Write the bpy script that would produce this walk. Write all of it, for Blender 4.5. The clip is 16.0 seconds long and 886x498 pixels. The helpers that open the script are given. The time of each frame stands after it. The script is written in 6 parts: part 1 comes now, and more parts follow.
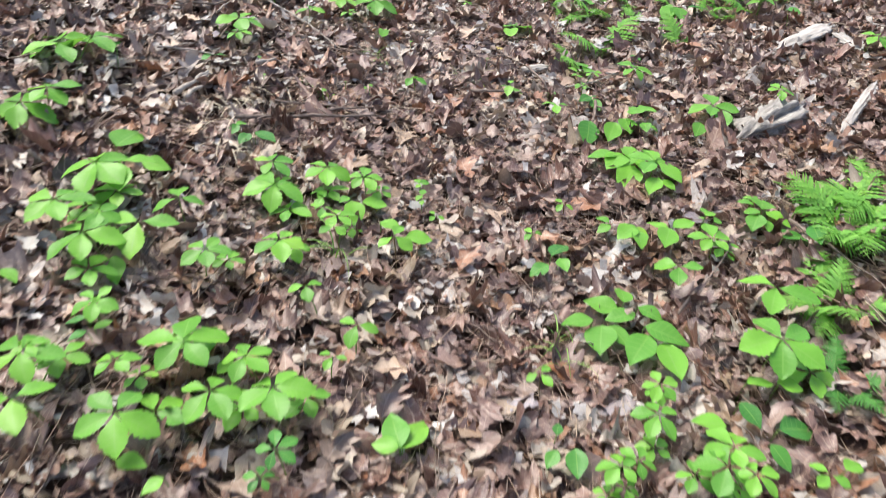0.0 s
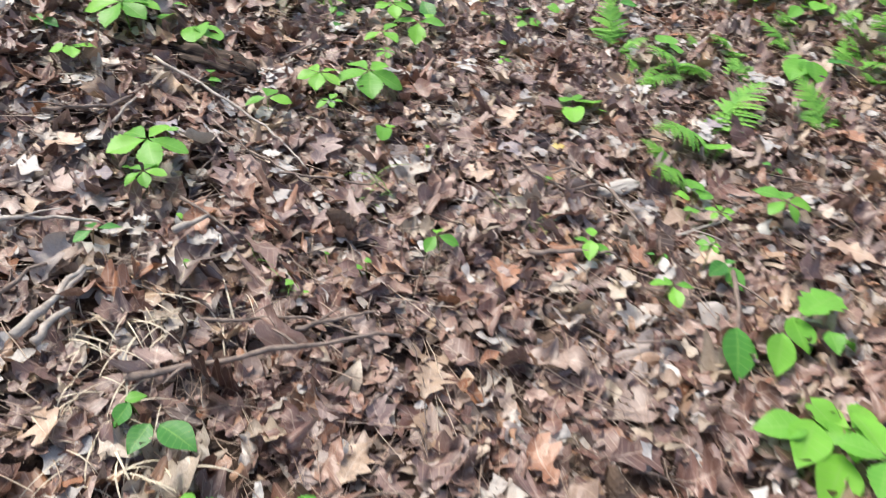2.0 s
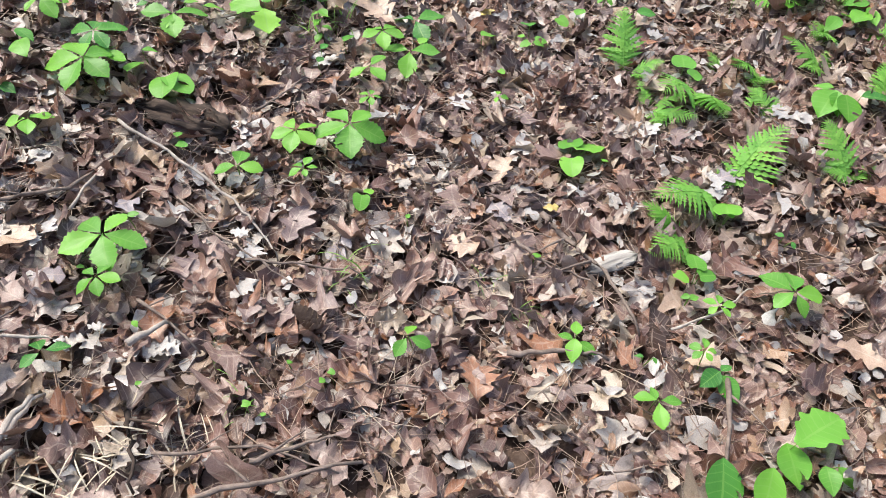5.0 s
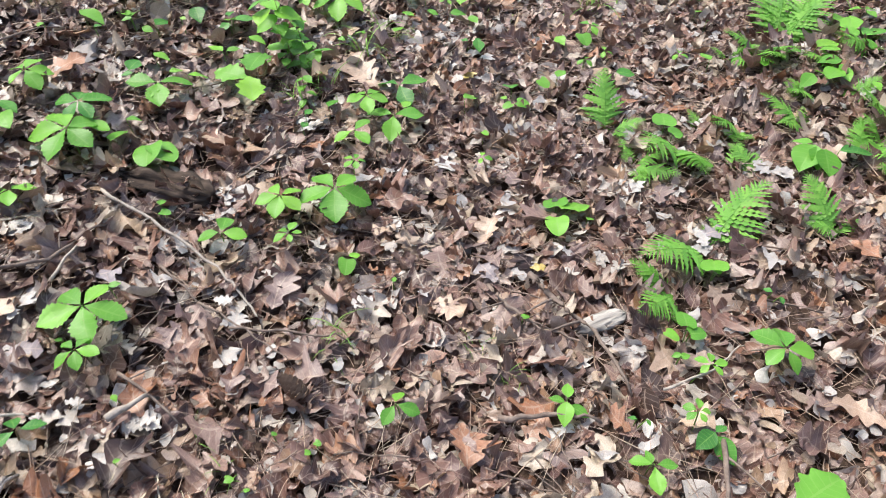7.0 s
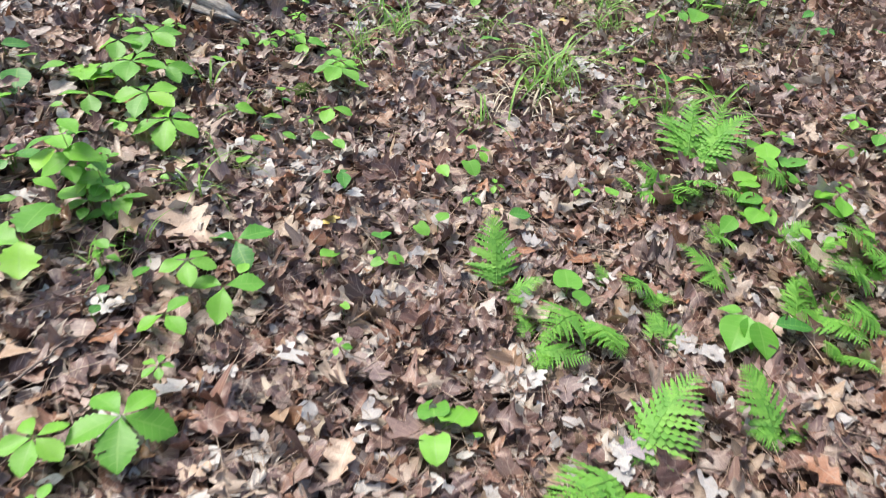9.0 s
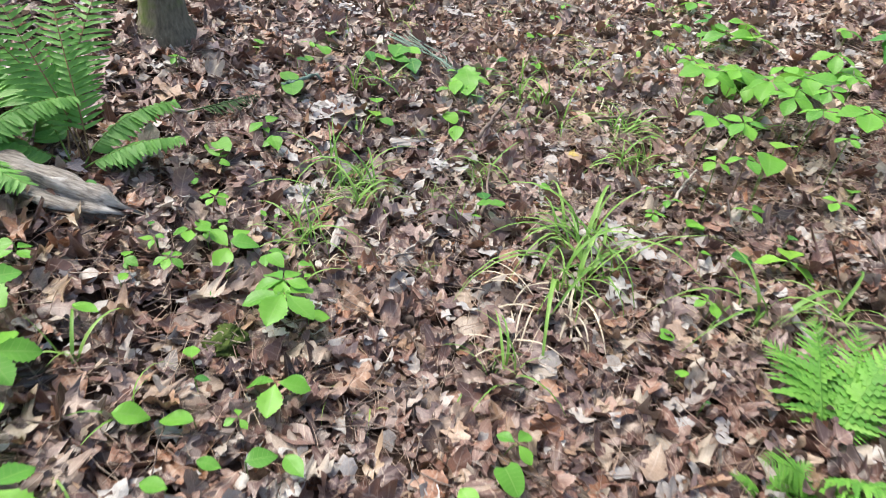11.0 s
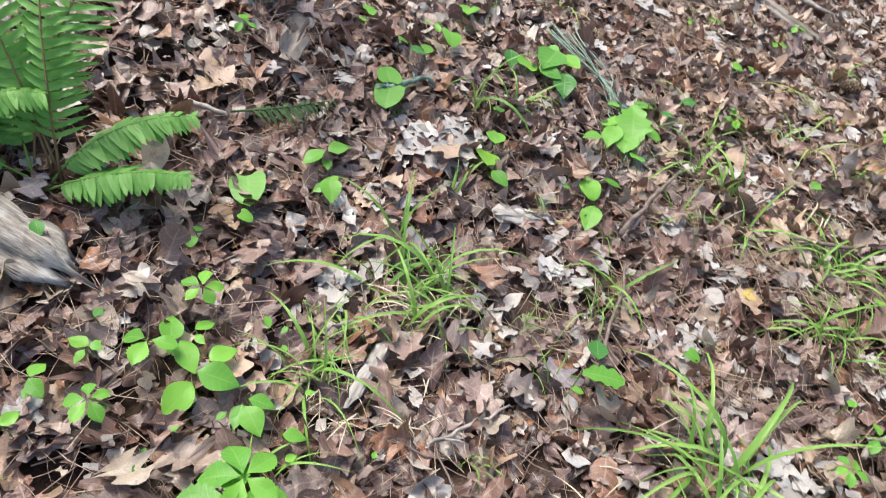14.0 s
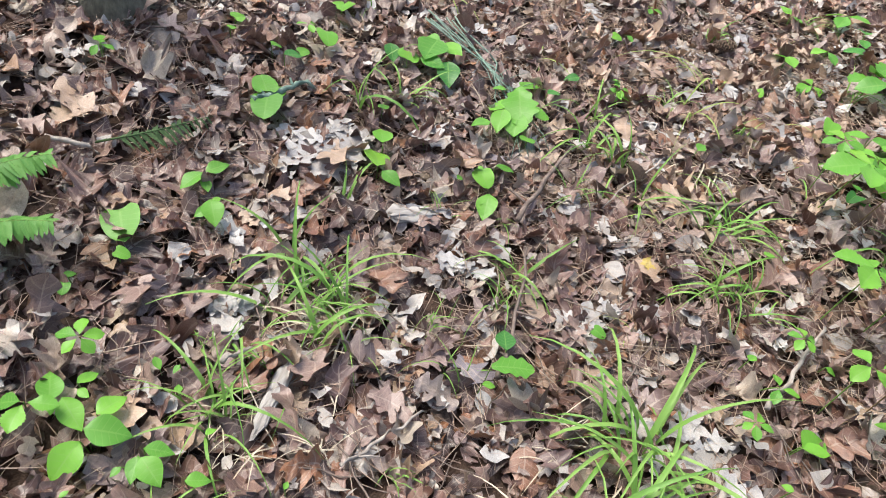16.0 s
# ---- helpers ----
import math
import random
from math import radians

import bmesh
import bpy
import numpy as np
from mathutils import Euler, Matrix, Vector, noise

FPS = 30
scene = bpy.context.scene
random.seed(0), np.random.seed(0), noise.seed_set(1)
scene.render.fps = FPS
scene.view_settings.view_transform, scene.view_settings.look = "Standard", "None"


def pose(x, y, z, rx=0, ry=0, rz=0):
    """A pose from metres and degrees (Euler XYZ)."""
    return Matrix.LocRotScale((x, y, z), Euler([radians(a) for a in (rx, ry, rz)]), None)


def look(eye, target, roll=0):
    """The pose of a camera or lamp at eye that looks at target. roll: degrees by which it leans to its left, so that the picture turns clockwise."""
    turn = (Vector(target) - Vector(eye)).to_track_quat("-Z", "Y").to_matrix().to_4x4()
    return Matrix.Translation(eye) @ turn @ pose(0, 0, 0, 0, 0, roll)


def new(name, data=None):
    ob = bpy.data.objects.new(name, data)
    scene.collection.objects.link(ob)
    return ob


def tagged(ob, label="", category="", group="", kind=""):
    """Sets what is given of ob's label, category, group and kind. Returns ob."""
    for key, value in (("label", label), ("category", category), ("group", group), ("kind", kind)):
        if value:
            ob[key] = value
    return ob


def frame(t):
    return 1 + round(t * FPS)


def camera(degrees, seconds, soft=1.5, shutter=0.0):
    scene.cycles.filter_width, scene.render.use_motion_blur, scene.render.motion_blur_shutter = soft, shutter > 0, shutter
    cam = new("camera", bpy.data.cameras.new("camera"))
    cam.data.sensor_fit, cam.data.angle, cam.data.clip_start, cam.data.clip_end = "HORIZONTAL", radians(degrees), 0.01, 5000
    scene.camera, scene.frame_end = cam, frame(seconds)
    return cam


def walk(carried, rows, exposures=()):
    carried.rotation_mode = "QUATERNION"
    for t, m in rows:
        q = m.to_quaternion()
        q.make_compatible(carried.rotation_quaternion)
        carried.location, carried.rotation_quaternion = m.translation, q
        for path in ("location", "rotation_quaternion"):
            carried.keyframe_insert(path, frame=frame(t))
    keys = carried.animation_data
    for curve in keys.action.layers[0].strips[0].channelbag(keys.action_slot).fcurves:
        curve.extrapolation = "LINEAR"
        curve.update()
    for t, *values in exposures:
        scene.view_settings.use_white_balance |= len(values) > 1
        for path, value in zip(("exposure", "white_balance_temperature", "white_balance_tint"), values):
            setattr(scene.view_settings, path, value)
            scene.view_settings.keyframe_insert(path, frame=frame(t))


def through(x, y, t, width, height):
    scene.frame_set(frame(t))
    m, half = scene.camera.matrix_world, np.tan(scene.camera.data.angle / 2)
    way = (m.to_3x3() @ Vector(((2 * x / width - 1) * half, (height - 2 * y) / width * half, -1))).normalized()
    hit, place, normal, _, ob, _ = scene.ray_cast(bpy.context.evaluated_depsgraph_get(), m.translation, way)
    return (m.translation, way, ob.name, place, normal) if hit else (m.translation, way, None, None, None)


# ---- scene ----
cam = camera(63.3, 16.0, soft=0.8, shutter=0.3)
PATH = [
    (0, (0.649, -1.681, 1.235), (0.396, -0.108, 0.027), 4.6),
    (0.5, (0.555, -1.306, 1.223), (0.37, 0.325, 0.081), 4.5),
    (1, (0.54, -0.926, 1.259), (0.43, 0.727, 0.139), 4.9),
    (1.5, (0.321, -0.568, 1.214), (0.273, 1.068, 0.065), 6.1),
    (2, (0.233, -0.32, 1.184), (0.033, 1.157, -0.149), 4.7),
    (2.5, (0.258, 0.015, 1.238), (-0.168, 1.455, -0.083), 2.0),
    (3, (0.233, 0.178, 1.257), (-0.151, 1.655, -0.036), 1.3),
    (3.5, (0.178, 0.224, 1.324), (-0.128, 1.691, -0.001), 0.5),
    (4, (0.224, 0.182, 1.355), (-0.008, 1.531, -0.103), 1.3),
    (4.2, (0.245, 0.149, 1.38), (0.023, 1.469, -0.106), 1.8),
    (6.3, (0.335, 0.086, 1.423), (-0.011, 1.374, -0.067), 1.5),
    (6.5, (0.333, 0.091, 1.423), (-0.001, 1.422, -0.032), 1.4),
    (7, (0.306, 0.128, 1.414), (0.037, 1.545, 0.029), 1.5),
    (7.5, (0.245, 0.206, 1.401), (0.081, 1.678, 0.058), 2.3),
    (8, (0.194, 0.281, 1.386), (0.112, 1.78, 0.065), 3.5),
    (8.5, (0.211, 0.494, 1.391), (0.136, 2.015, 0.095), 4.7),
    (9, (0.338, 0.8, 1.344), (0.292, 2.355, 0.087), 6.3),
    (9.5, (0.318, 1.06, 1.327), (0.294, 2.664, 0.131), 5.6),
    (10, (0.182, 1.419, 1.322), (0.256, 3.047, 0.163), 5.1),
    (10.2, (0.154, 1.519, 1.331), (0.245, 3.152, 0.18), 4.8),
    (12.3, (-0.035, 2.838, 1.256), (0.048, 4.318, -0.086), 15.3),
    (12.5, (-0.002, 2.923, 1.247), (-0.04, 4.384, -0.118), 15.9),
    (13, (0.06, 2.999, 1.284), (-0.168, 4.411, -0.114), 17.2),
    (13.5, (0.033, 2.999, 1.282), (-0.171, 4.423, -0.108), 16.3),
    (14, (0.037, 2.966, 1.282), (-0.095, 4.353, -0.153), 15.8),
    (14.5, (0.067, 2.969, 1.264), (0.027, 4.292, -0.235), 16.2),
    (15, (0.076, 2.99, 1.287), (0.069, 4.33, -0.198), 15.6),
    (15.5, (0.107, 3.022, 1.298), (0.135, 4.379, -0.171), 15.2),
    (16, (0.095, 3.035, 1.301), (0.168, 4.435, -0.125), 14.6),
]
walk(cam, [(t, look(eye, target, roll)) for t, eye, target, roll in PATH], exposures=[(0, 0.60), (10, 0.56), (13, 0.58), (16, 0.51)])


# ---- light ----
SUN_UP, SUN_TURN = 60.0, 295.0
world = bpy.data.worlds.new("world")
scene.world = world
world.use_nodes = True
wt = world.node_tree
sky = wt.nodes.new("ShaderNodeTexSky")
sky.sky_type = 'NISHITA'
sky.sun_disc = False
sky.sun_elevation = radians(SUN_UP)
sky.sun_rotation = radians(SUN_TURN)
sky.dust_density = 4.0
background = wt.nodes["Background"]
background.inputs["Strength"].default_value = 0.175
wt.links.new(sky.outputs[0], background.inputs["Color"])
sun_data = bpy.data.lights.new("sun", 'SUN')
sun_data.energy = 2.9
sun_data.angle = radians(28)
sun_data.color = (1.0, 0.99, 0.91)
sun = new("sun", sun_data)
az, el = radians(SUN_TURN), radians(SUN_UP)
sun_from = Vector((math.sin(az) * math.cos(el), math.cos(az) * math.cos(el), math.sin(el)))
sun.matrix_world = look(sun_from * 20, (0, 0, 0))


# ---- materials ----
def node_material(name, rough=0.7):
    m = bpy.data.materials.new(name)
    m.use_nodes = True
    t = m.node_tree
    b = t.nodes["Principled BSDF"]
    b.inputs["Roughness"].default_value = rough
    b.inputs["Specular IOR Level"].default_value = 0.3
    return m, t, b


def mathn(t, op, a, b=None, clamp=False):
    n = t.nodes.new("ShaderNodeMath")
    n.operation, n.use_clamp = op, clamp
    for i, v in enumerate((a, b)):
        if v is None:
            continue
        if isinstance(v, (int, float)):
            n.inputs[i].default_value = v
        else:
            t.links.new(v, n.inputs[i])
    return n.outputs[0]


def ramp(t, fac, stops, constant=False):
    n = t.nodes.new("ShaderNodeValToRGB")
    e = n.color_ramp.elements
    n.color_ramp.interpolation = 'CONSTANT' if constant else 'LINEAR'
    e[0].position, e[0].color = stops[0][0], (*stops[0][1], 1)
    e[1].position, e[1].color = stops[-1][0], (*stops[-1][1], 1)
    for p, c in stops[1:-1]:
        s = e.new(p)
        s.color = (*c, 1)
    t.links.new(fac, n.inputs[0])
    return n.outputs[0]


def noise_tex(t, scale, detail=3.0, coords=None, rough=0.6):
    n = t.nodes.new("ShaderNodeTexNoise")
    n.inputs["Scale"].default_value = scale
    n.inputs["Detail"].default_value = detail
    n.inputs["Roughness"].default_value = rough
    if coords is not None:
        t.links.new(coords, n.inputs["Vector"])
    return n.outputs[0]


def mixc(t, fac, a, b, mode='MIX'):
    n = t.nodes.new("ShaderNodeMix")
    n.data_type, n.blend_type = 'RGBA', mode
    for i, v in ((0, fac), (6, a), (7, b)):
        if isinstance(v, (int, float)):
            n.inputs[i].default_value = v
        elif isinstance(v, tuple):
            n.inputs[i].default_value = (*v, 1)
        else:
            t.links.new(v, n.inputs[i])
    return n.outputs[2]


def bump(t, b, height, strength=0.4, distance=0.003):
    n = t.nodes.new("ShaderNodeBump")
    n.inputs["Strength"].default_value = strength
    n.inputs["Distance"].default_value = distance
    t.links.new(height, n.inputs["Height"])
    t.links.new(n.outputs[0], b.inputs["Normal"])


def position(t):
    return t.nodes.new("ShaderNodeNewGeometry").outputs["Position"]


def any_random(t):
    """A random number for each loose leaf, whether it is an object of its own or an island of one mesh."""
    g = t.nodes.new("ShaderNodeNewGeometry").outputs["Random Per Island"]
    o = t.nodes.new("ShaderNodeObjectInfo").outputs["Random"]
    return mathn(t, 'FRACT', mathn(t, 'ADD', g, mathn(t, 'MULTIPLY', o, 7.31)))


def veins(t, side=7.0, slope=0.9):
    """Midrib and side veins along a leaf's own length, 1 on a vein."""
    uv = t.nodes.new("ShaderNodeUVMap").outputs[0]
    sp = t.nodes.new("ShaderNodeSeparateXYZ")
    t.links.new(uv, sp.inputs[0])
    u, v = sp.outputs[0], sp.outputs[1]
    au = mathn(t, 'ABSOLUTE', mathn(t, 'SUBTRACT', mathn(t, 'MULTIPLY', u, 2.0), 1.0))
    rib = mathn(t, 'LESS_THAN', au, 0.06)
    ph = mathn(t, 'FRACT', mathn(t, 'SUBTRACT', mathn(t, 'MULTIPLY', v, side), mathn(t, 'MULTIPLY', au, slope)))
    edge = mathn(t, 'ABSOLUTE', mathn(t, 'SUBTRACT', ph, 0.5))
    sidev = mathn(t, 'LESS_THAN', edge, 0.07)
    return mathn(t, 'MAXIMUM', rib, mathn(t, 'MULTIPLY', sidev, 0.6))


def thin_leaf(m, t, b, colour, through=0.3):
    """Lets some light pass through a thin blade."""
    tr = t.nodes.new("ShaderNodeBsdfTranslucent")
    t.links.new(colour, tr.inputs[0])
    mx = t.nodes.new("ShaderNodeMixShader")
    mx.inputs[0].default_value = through
    t.links.new(b.outputs[0], mx.inputs[1])
    t.links.new(tr.outputs[0], mx.inputs[2])
    t.links.new(mx.outputs[0], t.nodes["Material Output"].inputs[0])


def dead_leaf_material(name, stops):
    m, t, b = node_material(name, 0.44)
    b.inputs["Specular IOR Level"].default_value = 0.85
    pos = position(t)
    col = ramp(t, any_random(t), stops)
    blot = noise_tex(t, 45, 4, pos)
    col = mixc(t, mathn(t, 'MULTIPLY', mathn(t, 'SUBTRACT', blot, 0.53, True), 2.2, True), col, (0.085, 0.050, 0.042))
    light = noise_tex(t, 70, 5, pos)
    col = mixc(t, mathn(t, 'MULTIPLY', mathn(t, 'SUBTRACT', light, 0.60, True), 1.8, True), col, (0.56, 0.46, 0.38))
    fine = noise_tex(t, 420, 3, pos)
    col = mixc(t, 0.55, col, ramp(t, fine, [(0.3, (0.35, 0.32, 0.3)), (0.7, (1, 1, 1))]), 'MULTIPLY')
    ve = veins(t)
    col = mixc(t, mathn(t, 'MULTIPLY', ve, 0.42), col, (0.50, 0.39, 0.31))
    t.links.new(col, b.inputs["Base Color"])
    h = mathn(t, 'ADD', mathn(t, 'MULTIPLY', noise_tex(t, 130, 4, pos), 1.0), mathn(t, 'MULTIPLY', ve, 0.3))
    bump(t, b, h, 0.6, 0.004)
    gloss = mathn(t, 'ADD', mathn(t, 'MULTIPLY', noise_tex(t, 25, 3, pos), 0.38), 0.20)
    t.links.new(gloss, b.inputs["Roughness"])
    thin_leaf(m, t, b, col, 0.1)
    return m


BROWN_STOPS = [(0.0, (0.055, 0.032, 0.024)), (0.09, (0.127, 0.059, 0.043)), (0.18, (0.247, 0.125, 0.091)), (0.27, (0.151, 0.090, 0.081)),
               (0.36, (0.323, 0.196, 0.150)), (0.44, (0.202, 0.119, 0.107)), (0.52, (0.292, 0.212, 0.192)), (0.59, (0.424, 0.302, 0.200)), (0.66, (0.333, 0.142, 0.066)),
               (0.73, (0.333, 0.228, 0.195)), (0.80, (0.454, 0.366, 0.270)), (0.865, (0.548, 0.500, 0.459)), (0.92, (0.272, 0.130, 0.085)), (1.0, (0.085, 0.049, 0.038))]
LITTER = dead_leaf_material("dead_leaf_brown", BROWN_STOPS)
PALE = dead_leaf_material("dead_leaf_bleached", [(0.0, (0.44, 0.41, 0.39)), (0.5, (0.58, 0.56, 0.54)), (1.0, (0.46, 0.40, 0.34))])
TAN = dead_leaf_material("dead_leaf_tan", [(0.0, (0.50, 0.34, 0.23)), (0.5, (0.58, 0.42, 0.30)), (1.0, (0.44, 0.30, 0.22))])
MAUVE = dead_leaf_material("dead_leaf_mauve", [(0.0, (0.27, 0.165, 0.135)), (0.5, (0.35, 0.235, 0.195)), (1.0, (0.25, 0.17, 0.16))])
RUST = dead_leaf_material("dead_leaf_rust", [(0.0, (0.34, 0.15, 0.075)), (1.0, (0.42, 0.20, 0.11))])
GREY = dead_leaf_material("dead_leaf_grey", [(0.0, (0.22, 0.18, 0.19)), (1.0, (0.32, 0.28, 0.31))])
YELLOW = dead_leaf_material("fallen_leaf_yellow", [(0.0, (0.70, 0.52, 0.10)), (1.0, (0.62, 0.47, 0.12))])


def soil_material():
    m, t, b = node_material("forest_soil", 0.9)
    pos = position(t)
    v = t.nodes.new("ShaderNodeTexVoronoi")
    v.inputs["Scale"].default_value = 22
    t.links.new(pos, v.inputs["Vector"])
    bw = t.nodes.new("ShaderNodeSeparateColor")
    t.links.new(v.outputs["Color"], bw.inputs[0])
    col = ramp(t, bw.outputs[0], [(0.0, (0.045, 0.03, 0.022)), (0.5, (0.12, 0.075, 0.055)), (0.85, (0.19, 0.13, 0.1)), (1.0, (0.28, 0.22, 0.18))])
    col = mixc(t, mathn(t, 'MULTIPLY', noise_tex(t, 6, 5, pos), 0.8), col, (0.055, 0.034, 0.025))
    t.links.new(col, b.inputs["Base Color"])
    bump(t, b, noise_tex(t, 60, 6, pos), 0.8, 0.02)
    return m


SOIL = soil_material()


def green_material(name, stops, through=0.34, rough=0.43, vein=(0.24, 0.46, 0.10), vein_amount=0.45, side=7.0):
    m, t, b = node_material(name, rough)
    b.inputs["Specular IOR Level"].default_value = 0.45
    col = ramp(t, any_random(t), stops)
    pos = position(t)
    col = mixc(t, mathn(t, 'MULTIPLY', noise_tex(t, 30, 3, pos), 0.5), col, mixc(t, 1.0, col, (0.62, 0.74, 0.5), 'MULTIPLY'))
    ve = veins(t, side)
    col = mixc(t, mathn(t, 'MULTIPLY', ve, vein_amount), col, vein)
    spots = mathn(t, 'GREATER_THAN', noise_tex(t, 150, 2, pos), 0.74)
    col = mixc(t, mathn(t, 'MULTIPLY', spots, 0.6), col, (0.25, 0.2, 0.06))
    t.links.new(col, b.inputs["Base Color"])
    bump(t, b, mathn(t, 'SUBTRACT', noise_tex(t, 120, 3, pos), mathn(t, 'MULTIPLY', ve, 0.5)), 0.35, 0.003)
    thin_leaf(m, t, b, col, through)
    return m


GREEN = green_material("creeper_green", [(0.0, (0.12, 0.34, 0.045)), (0.35, (0.18, 0.45, 0.055)), (0.7, (0.23, 0.53, 0.062)), (0.9, (0.13, 0.37, 0.055)), (1.0, (0.30, 0.58, 0.07))])
GREEN_DEEP = green_material("leaf_green_deep", [(0.0, (0.06, 0.22, 0.045)), (0.5, (0.08, 0.29, 0.055)), (1.0, (0.11, 0.34, 0.05))])
FERN = green_material("fern_green", [(0.0, (0.14, 0.37, 0.06)), (0.5, (0.20, 0.47, 0.075)), (1.0, (0.28, 0.56, 0.10))], 0.38, 0.55)
FERN_DEEP = green_material("fern_green_deep", [(0.0, (0.05, 0.20, 0.035)), (1.0, (0.085, 0.29, 0.05))], 0.3, 0.55)
GRASS = green_material("grass_green", [(0.0, (0.17, 0.35, 0.07)), (0.5, (0.24, 0.44, 0.09)), (1.0, (0.32, 0.51, 0.13))], 0.3, 0.45, vein_amount=0.15, side=1.0)
GRASS_PALE = green_material("grass_yellow_green", [(0.0, (0.34, 0.46, 0.11)), (1.0, (0.42, 0.50, 0.17))], 0.3, 0.5, vein_amount=0.1, side=1.0)


def plain_noise_material(name, a, bcol, scale, rough=0.8, bump_scale=80, bump_amount=0.5, spots=None, stretch=None):
    m, t, b = node_material(name, rough)
    co = t.nodes.new("ShaderNodeTexCoord").outputs["Object"]
    if stretch:
        mp = t.nodes.new("ShaderNodeMapping")
        mp.inputs["Scale"].default_value = stretch
        t.links.new(co, mp.inputs[0])
        co = mp.outputs[0]
    col = ramp(t, noise_tex(t, scale, 5, co), [(0.3, a), (0.7, bcol)])
    if spots:
        mask = mathn(t, 'MULTIPLY', mathn(t, 'SUBTRACT', noise_tex(t, scale * 0.35, 3, position(t)), 0.5, True), 6.0, True)
        col = mixc(t, mask, col, spots)
    t.links.new(col, b.inputs["Base Color"])
    bump(t, b, noise_tex(t, bump_scale, 5, co), bump_amount, 0.006)
    return m


STEM = plain_noise_material("green_stem", (0.11, 0.24, 0.04), (0.20, 0.32, 0.07), 40, 0.5)
STEM_RED = plain_noise_material("brown_stem", (0.16, 0.10, 0.05), (0.24, 0.17, 0.08), 40, 0.6)
DRY_GRASS = plain_noise_material("dry_grass", (0.50, 0.42, 0.30), (0.66, 0.58, 0.45), 50, 0.7)
NEEDLE = dead_leaf_material("pine_needle", [(0.0, (0.24, 0.11, 0.065)), (0.4, (0.38, 0.20, 0.12)), (0.75, (0.52, 0.36, 0.24)), (1.0, (0.16, 0.09, 0.06))])
DRY_STALK = dead_leaf_material("dry_stalk", [(0.0, (0.42, 0.30, 0.19)), (0.5, (0.55, 0.43, 0.30)), (1.0, (0.36, 0.20, 0.12))])
TWIG = plain_noise_material("twig_bark", (0.11, 0.08, 0.066), (0.27, 0.21, 0.175), 45, 0.85)
TWIG_PALE = plain_noise_material("twig_bleached", (0.25, 0.21, 0.18), (0.46, 0.41, 0.36), 45, 0.8)
LICHEN = plain_noise_material("lichen_twig", (0.10, 0.16, 0.125), (0.26, 0.36, 0.29), 60, 0.9)
OLD_WOOD = plain_noise_material("weathered_wood", (0.17, 0.15, 0.135), (0.50, 0.47, 0.43), 7, 0.85, 9, 1.0, (0.12, 0.10, 0.08), (0.8, 9.0, 9.0))
LOG_WOOD = plain_noise_material("old_log_wood", (0.12, 0.10, 0.085), (0.46, 0.42, 0.37), 24, 0.9, 16, 1.0, (0.58, 0.56, 0.53), (0.7, 6.0, 6.0))
ROTTEN = plain_noise_material("rotten_wood", (0.022, 0.016, 0.013), (0.105, 0.075, 0.058), 6, 0.95, 7, 1.0, None, (1.2, 9.0, 9.0))
PALE_WOOD = plain_noise_material("bleached_bark", (0.24, 0.215, 0.19), (0.52, 0.49, 0.46), 9, 0.8, 10, 0.9, None, (1.0, 6.0, 6.0))
CONE = plain_noise_material("pine_cone_scale", (0.10, 0.065, 0.045), (0.24, 0.17, 0.125), 60, 0.8)
BARK = plain_noise_material("trunk_bark", (0.10, 0.09, 0.065), (0.24, 0.215, 0.16), 22, 0.95, 40, 1.0, (0.13, 0.17, 0.05), (3.0, 3.0, 1.0))
DEAD_FERN = plain_noise_material("withered_fern", (0.035, 0.075, 0.03), (0.075, 0.12, 0.045), 40, 0.9)
MOSS = plain_noise_material("moss_green", (0.035, 0.06, 0.012), (0.10, 0.14, 0.03), 60, 0.95, 150, 1.0)


# ---- ground ----
def ground_z(x, y):
    """The hollow of the trodden way: lowest along it, rising to both sides."""
    cx, cy = min(max(x, -1.7), 2.2), min(max(y, -2.5), 7.5)
    return -0.095 - 0.086 * cx + 0.101 * cx * cx + 0.016 * cy


def mesh_of(name, verts, faces, material, uvs=None, smooth=True):
    me = bpy.data.meshes.new(name)
    me.from_pydata(verts, [], faces)
    me.materials.append(material)
    if uvs is not None:
        layer = me.uv_layers.new(name="UVMap")
        loops = np.empty(len(me.loops), dtype=np.int32)
        me.loops.foreach_get("vertex_index", loops)
        layer.data.foreach_set("uv", np.asarray(uvs, dtype=np.float32)[loops].ravel())
    if smooth:
        me.polygons.foreach_set("use_smooth", np.ones(len(me.polygons), dtype=bool))
    me.update()
    return me


def build_ground():
    near_x = [-2.6 + 0.12 * i for i in range(50)]
    near_y = [-2.6 + 0.12 * i for i in range(94)]
    far = [4, 8, 20, 60, 200, 800]
    xs = [near_x[0] - f for f in reversed(far)] + near_x + [near_x[-1] + f for f in far]
    ys = [near_y[0] - f for f in reversed(far)] + near_y + [near_y[-1] + f for f in far]
    verts, faces = [], []
    for y in ys:
        for x in xs:
            rough = 0.018 * noise.noise(Vector((x * 3.1, y * 3.1, 0.3))) + 0.006 * noise.noise(Vector((x * 17, y * 17, 2)))
            verts.append((x, y, ground_z(x, y) - 0.022 + rough))
    w = len(xs)
    for j in range(len(ys) - 1):
        for i in range(w - 1):
            a = j * w + i
            faces.append((a, a + 1, a + w + 1, a + w))
    return tagged(new("ground", mesh_of("ground", verts, faces, SOIL)), "dark forest soil under brown oak leaf litter", "ground", kind="structure")


ground = build_ground()


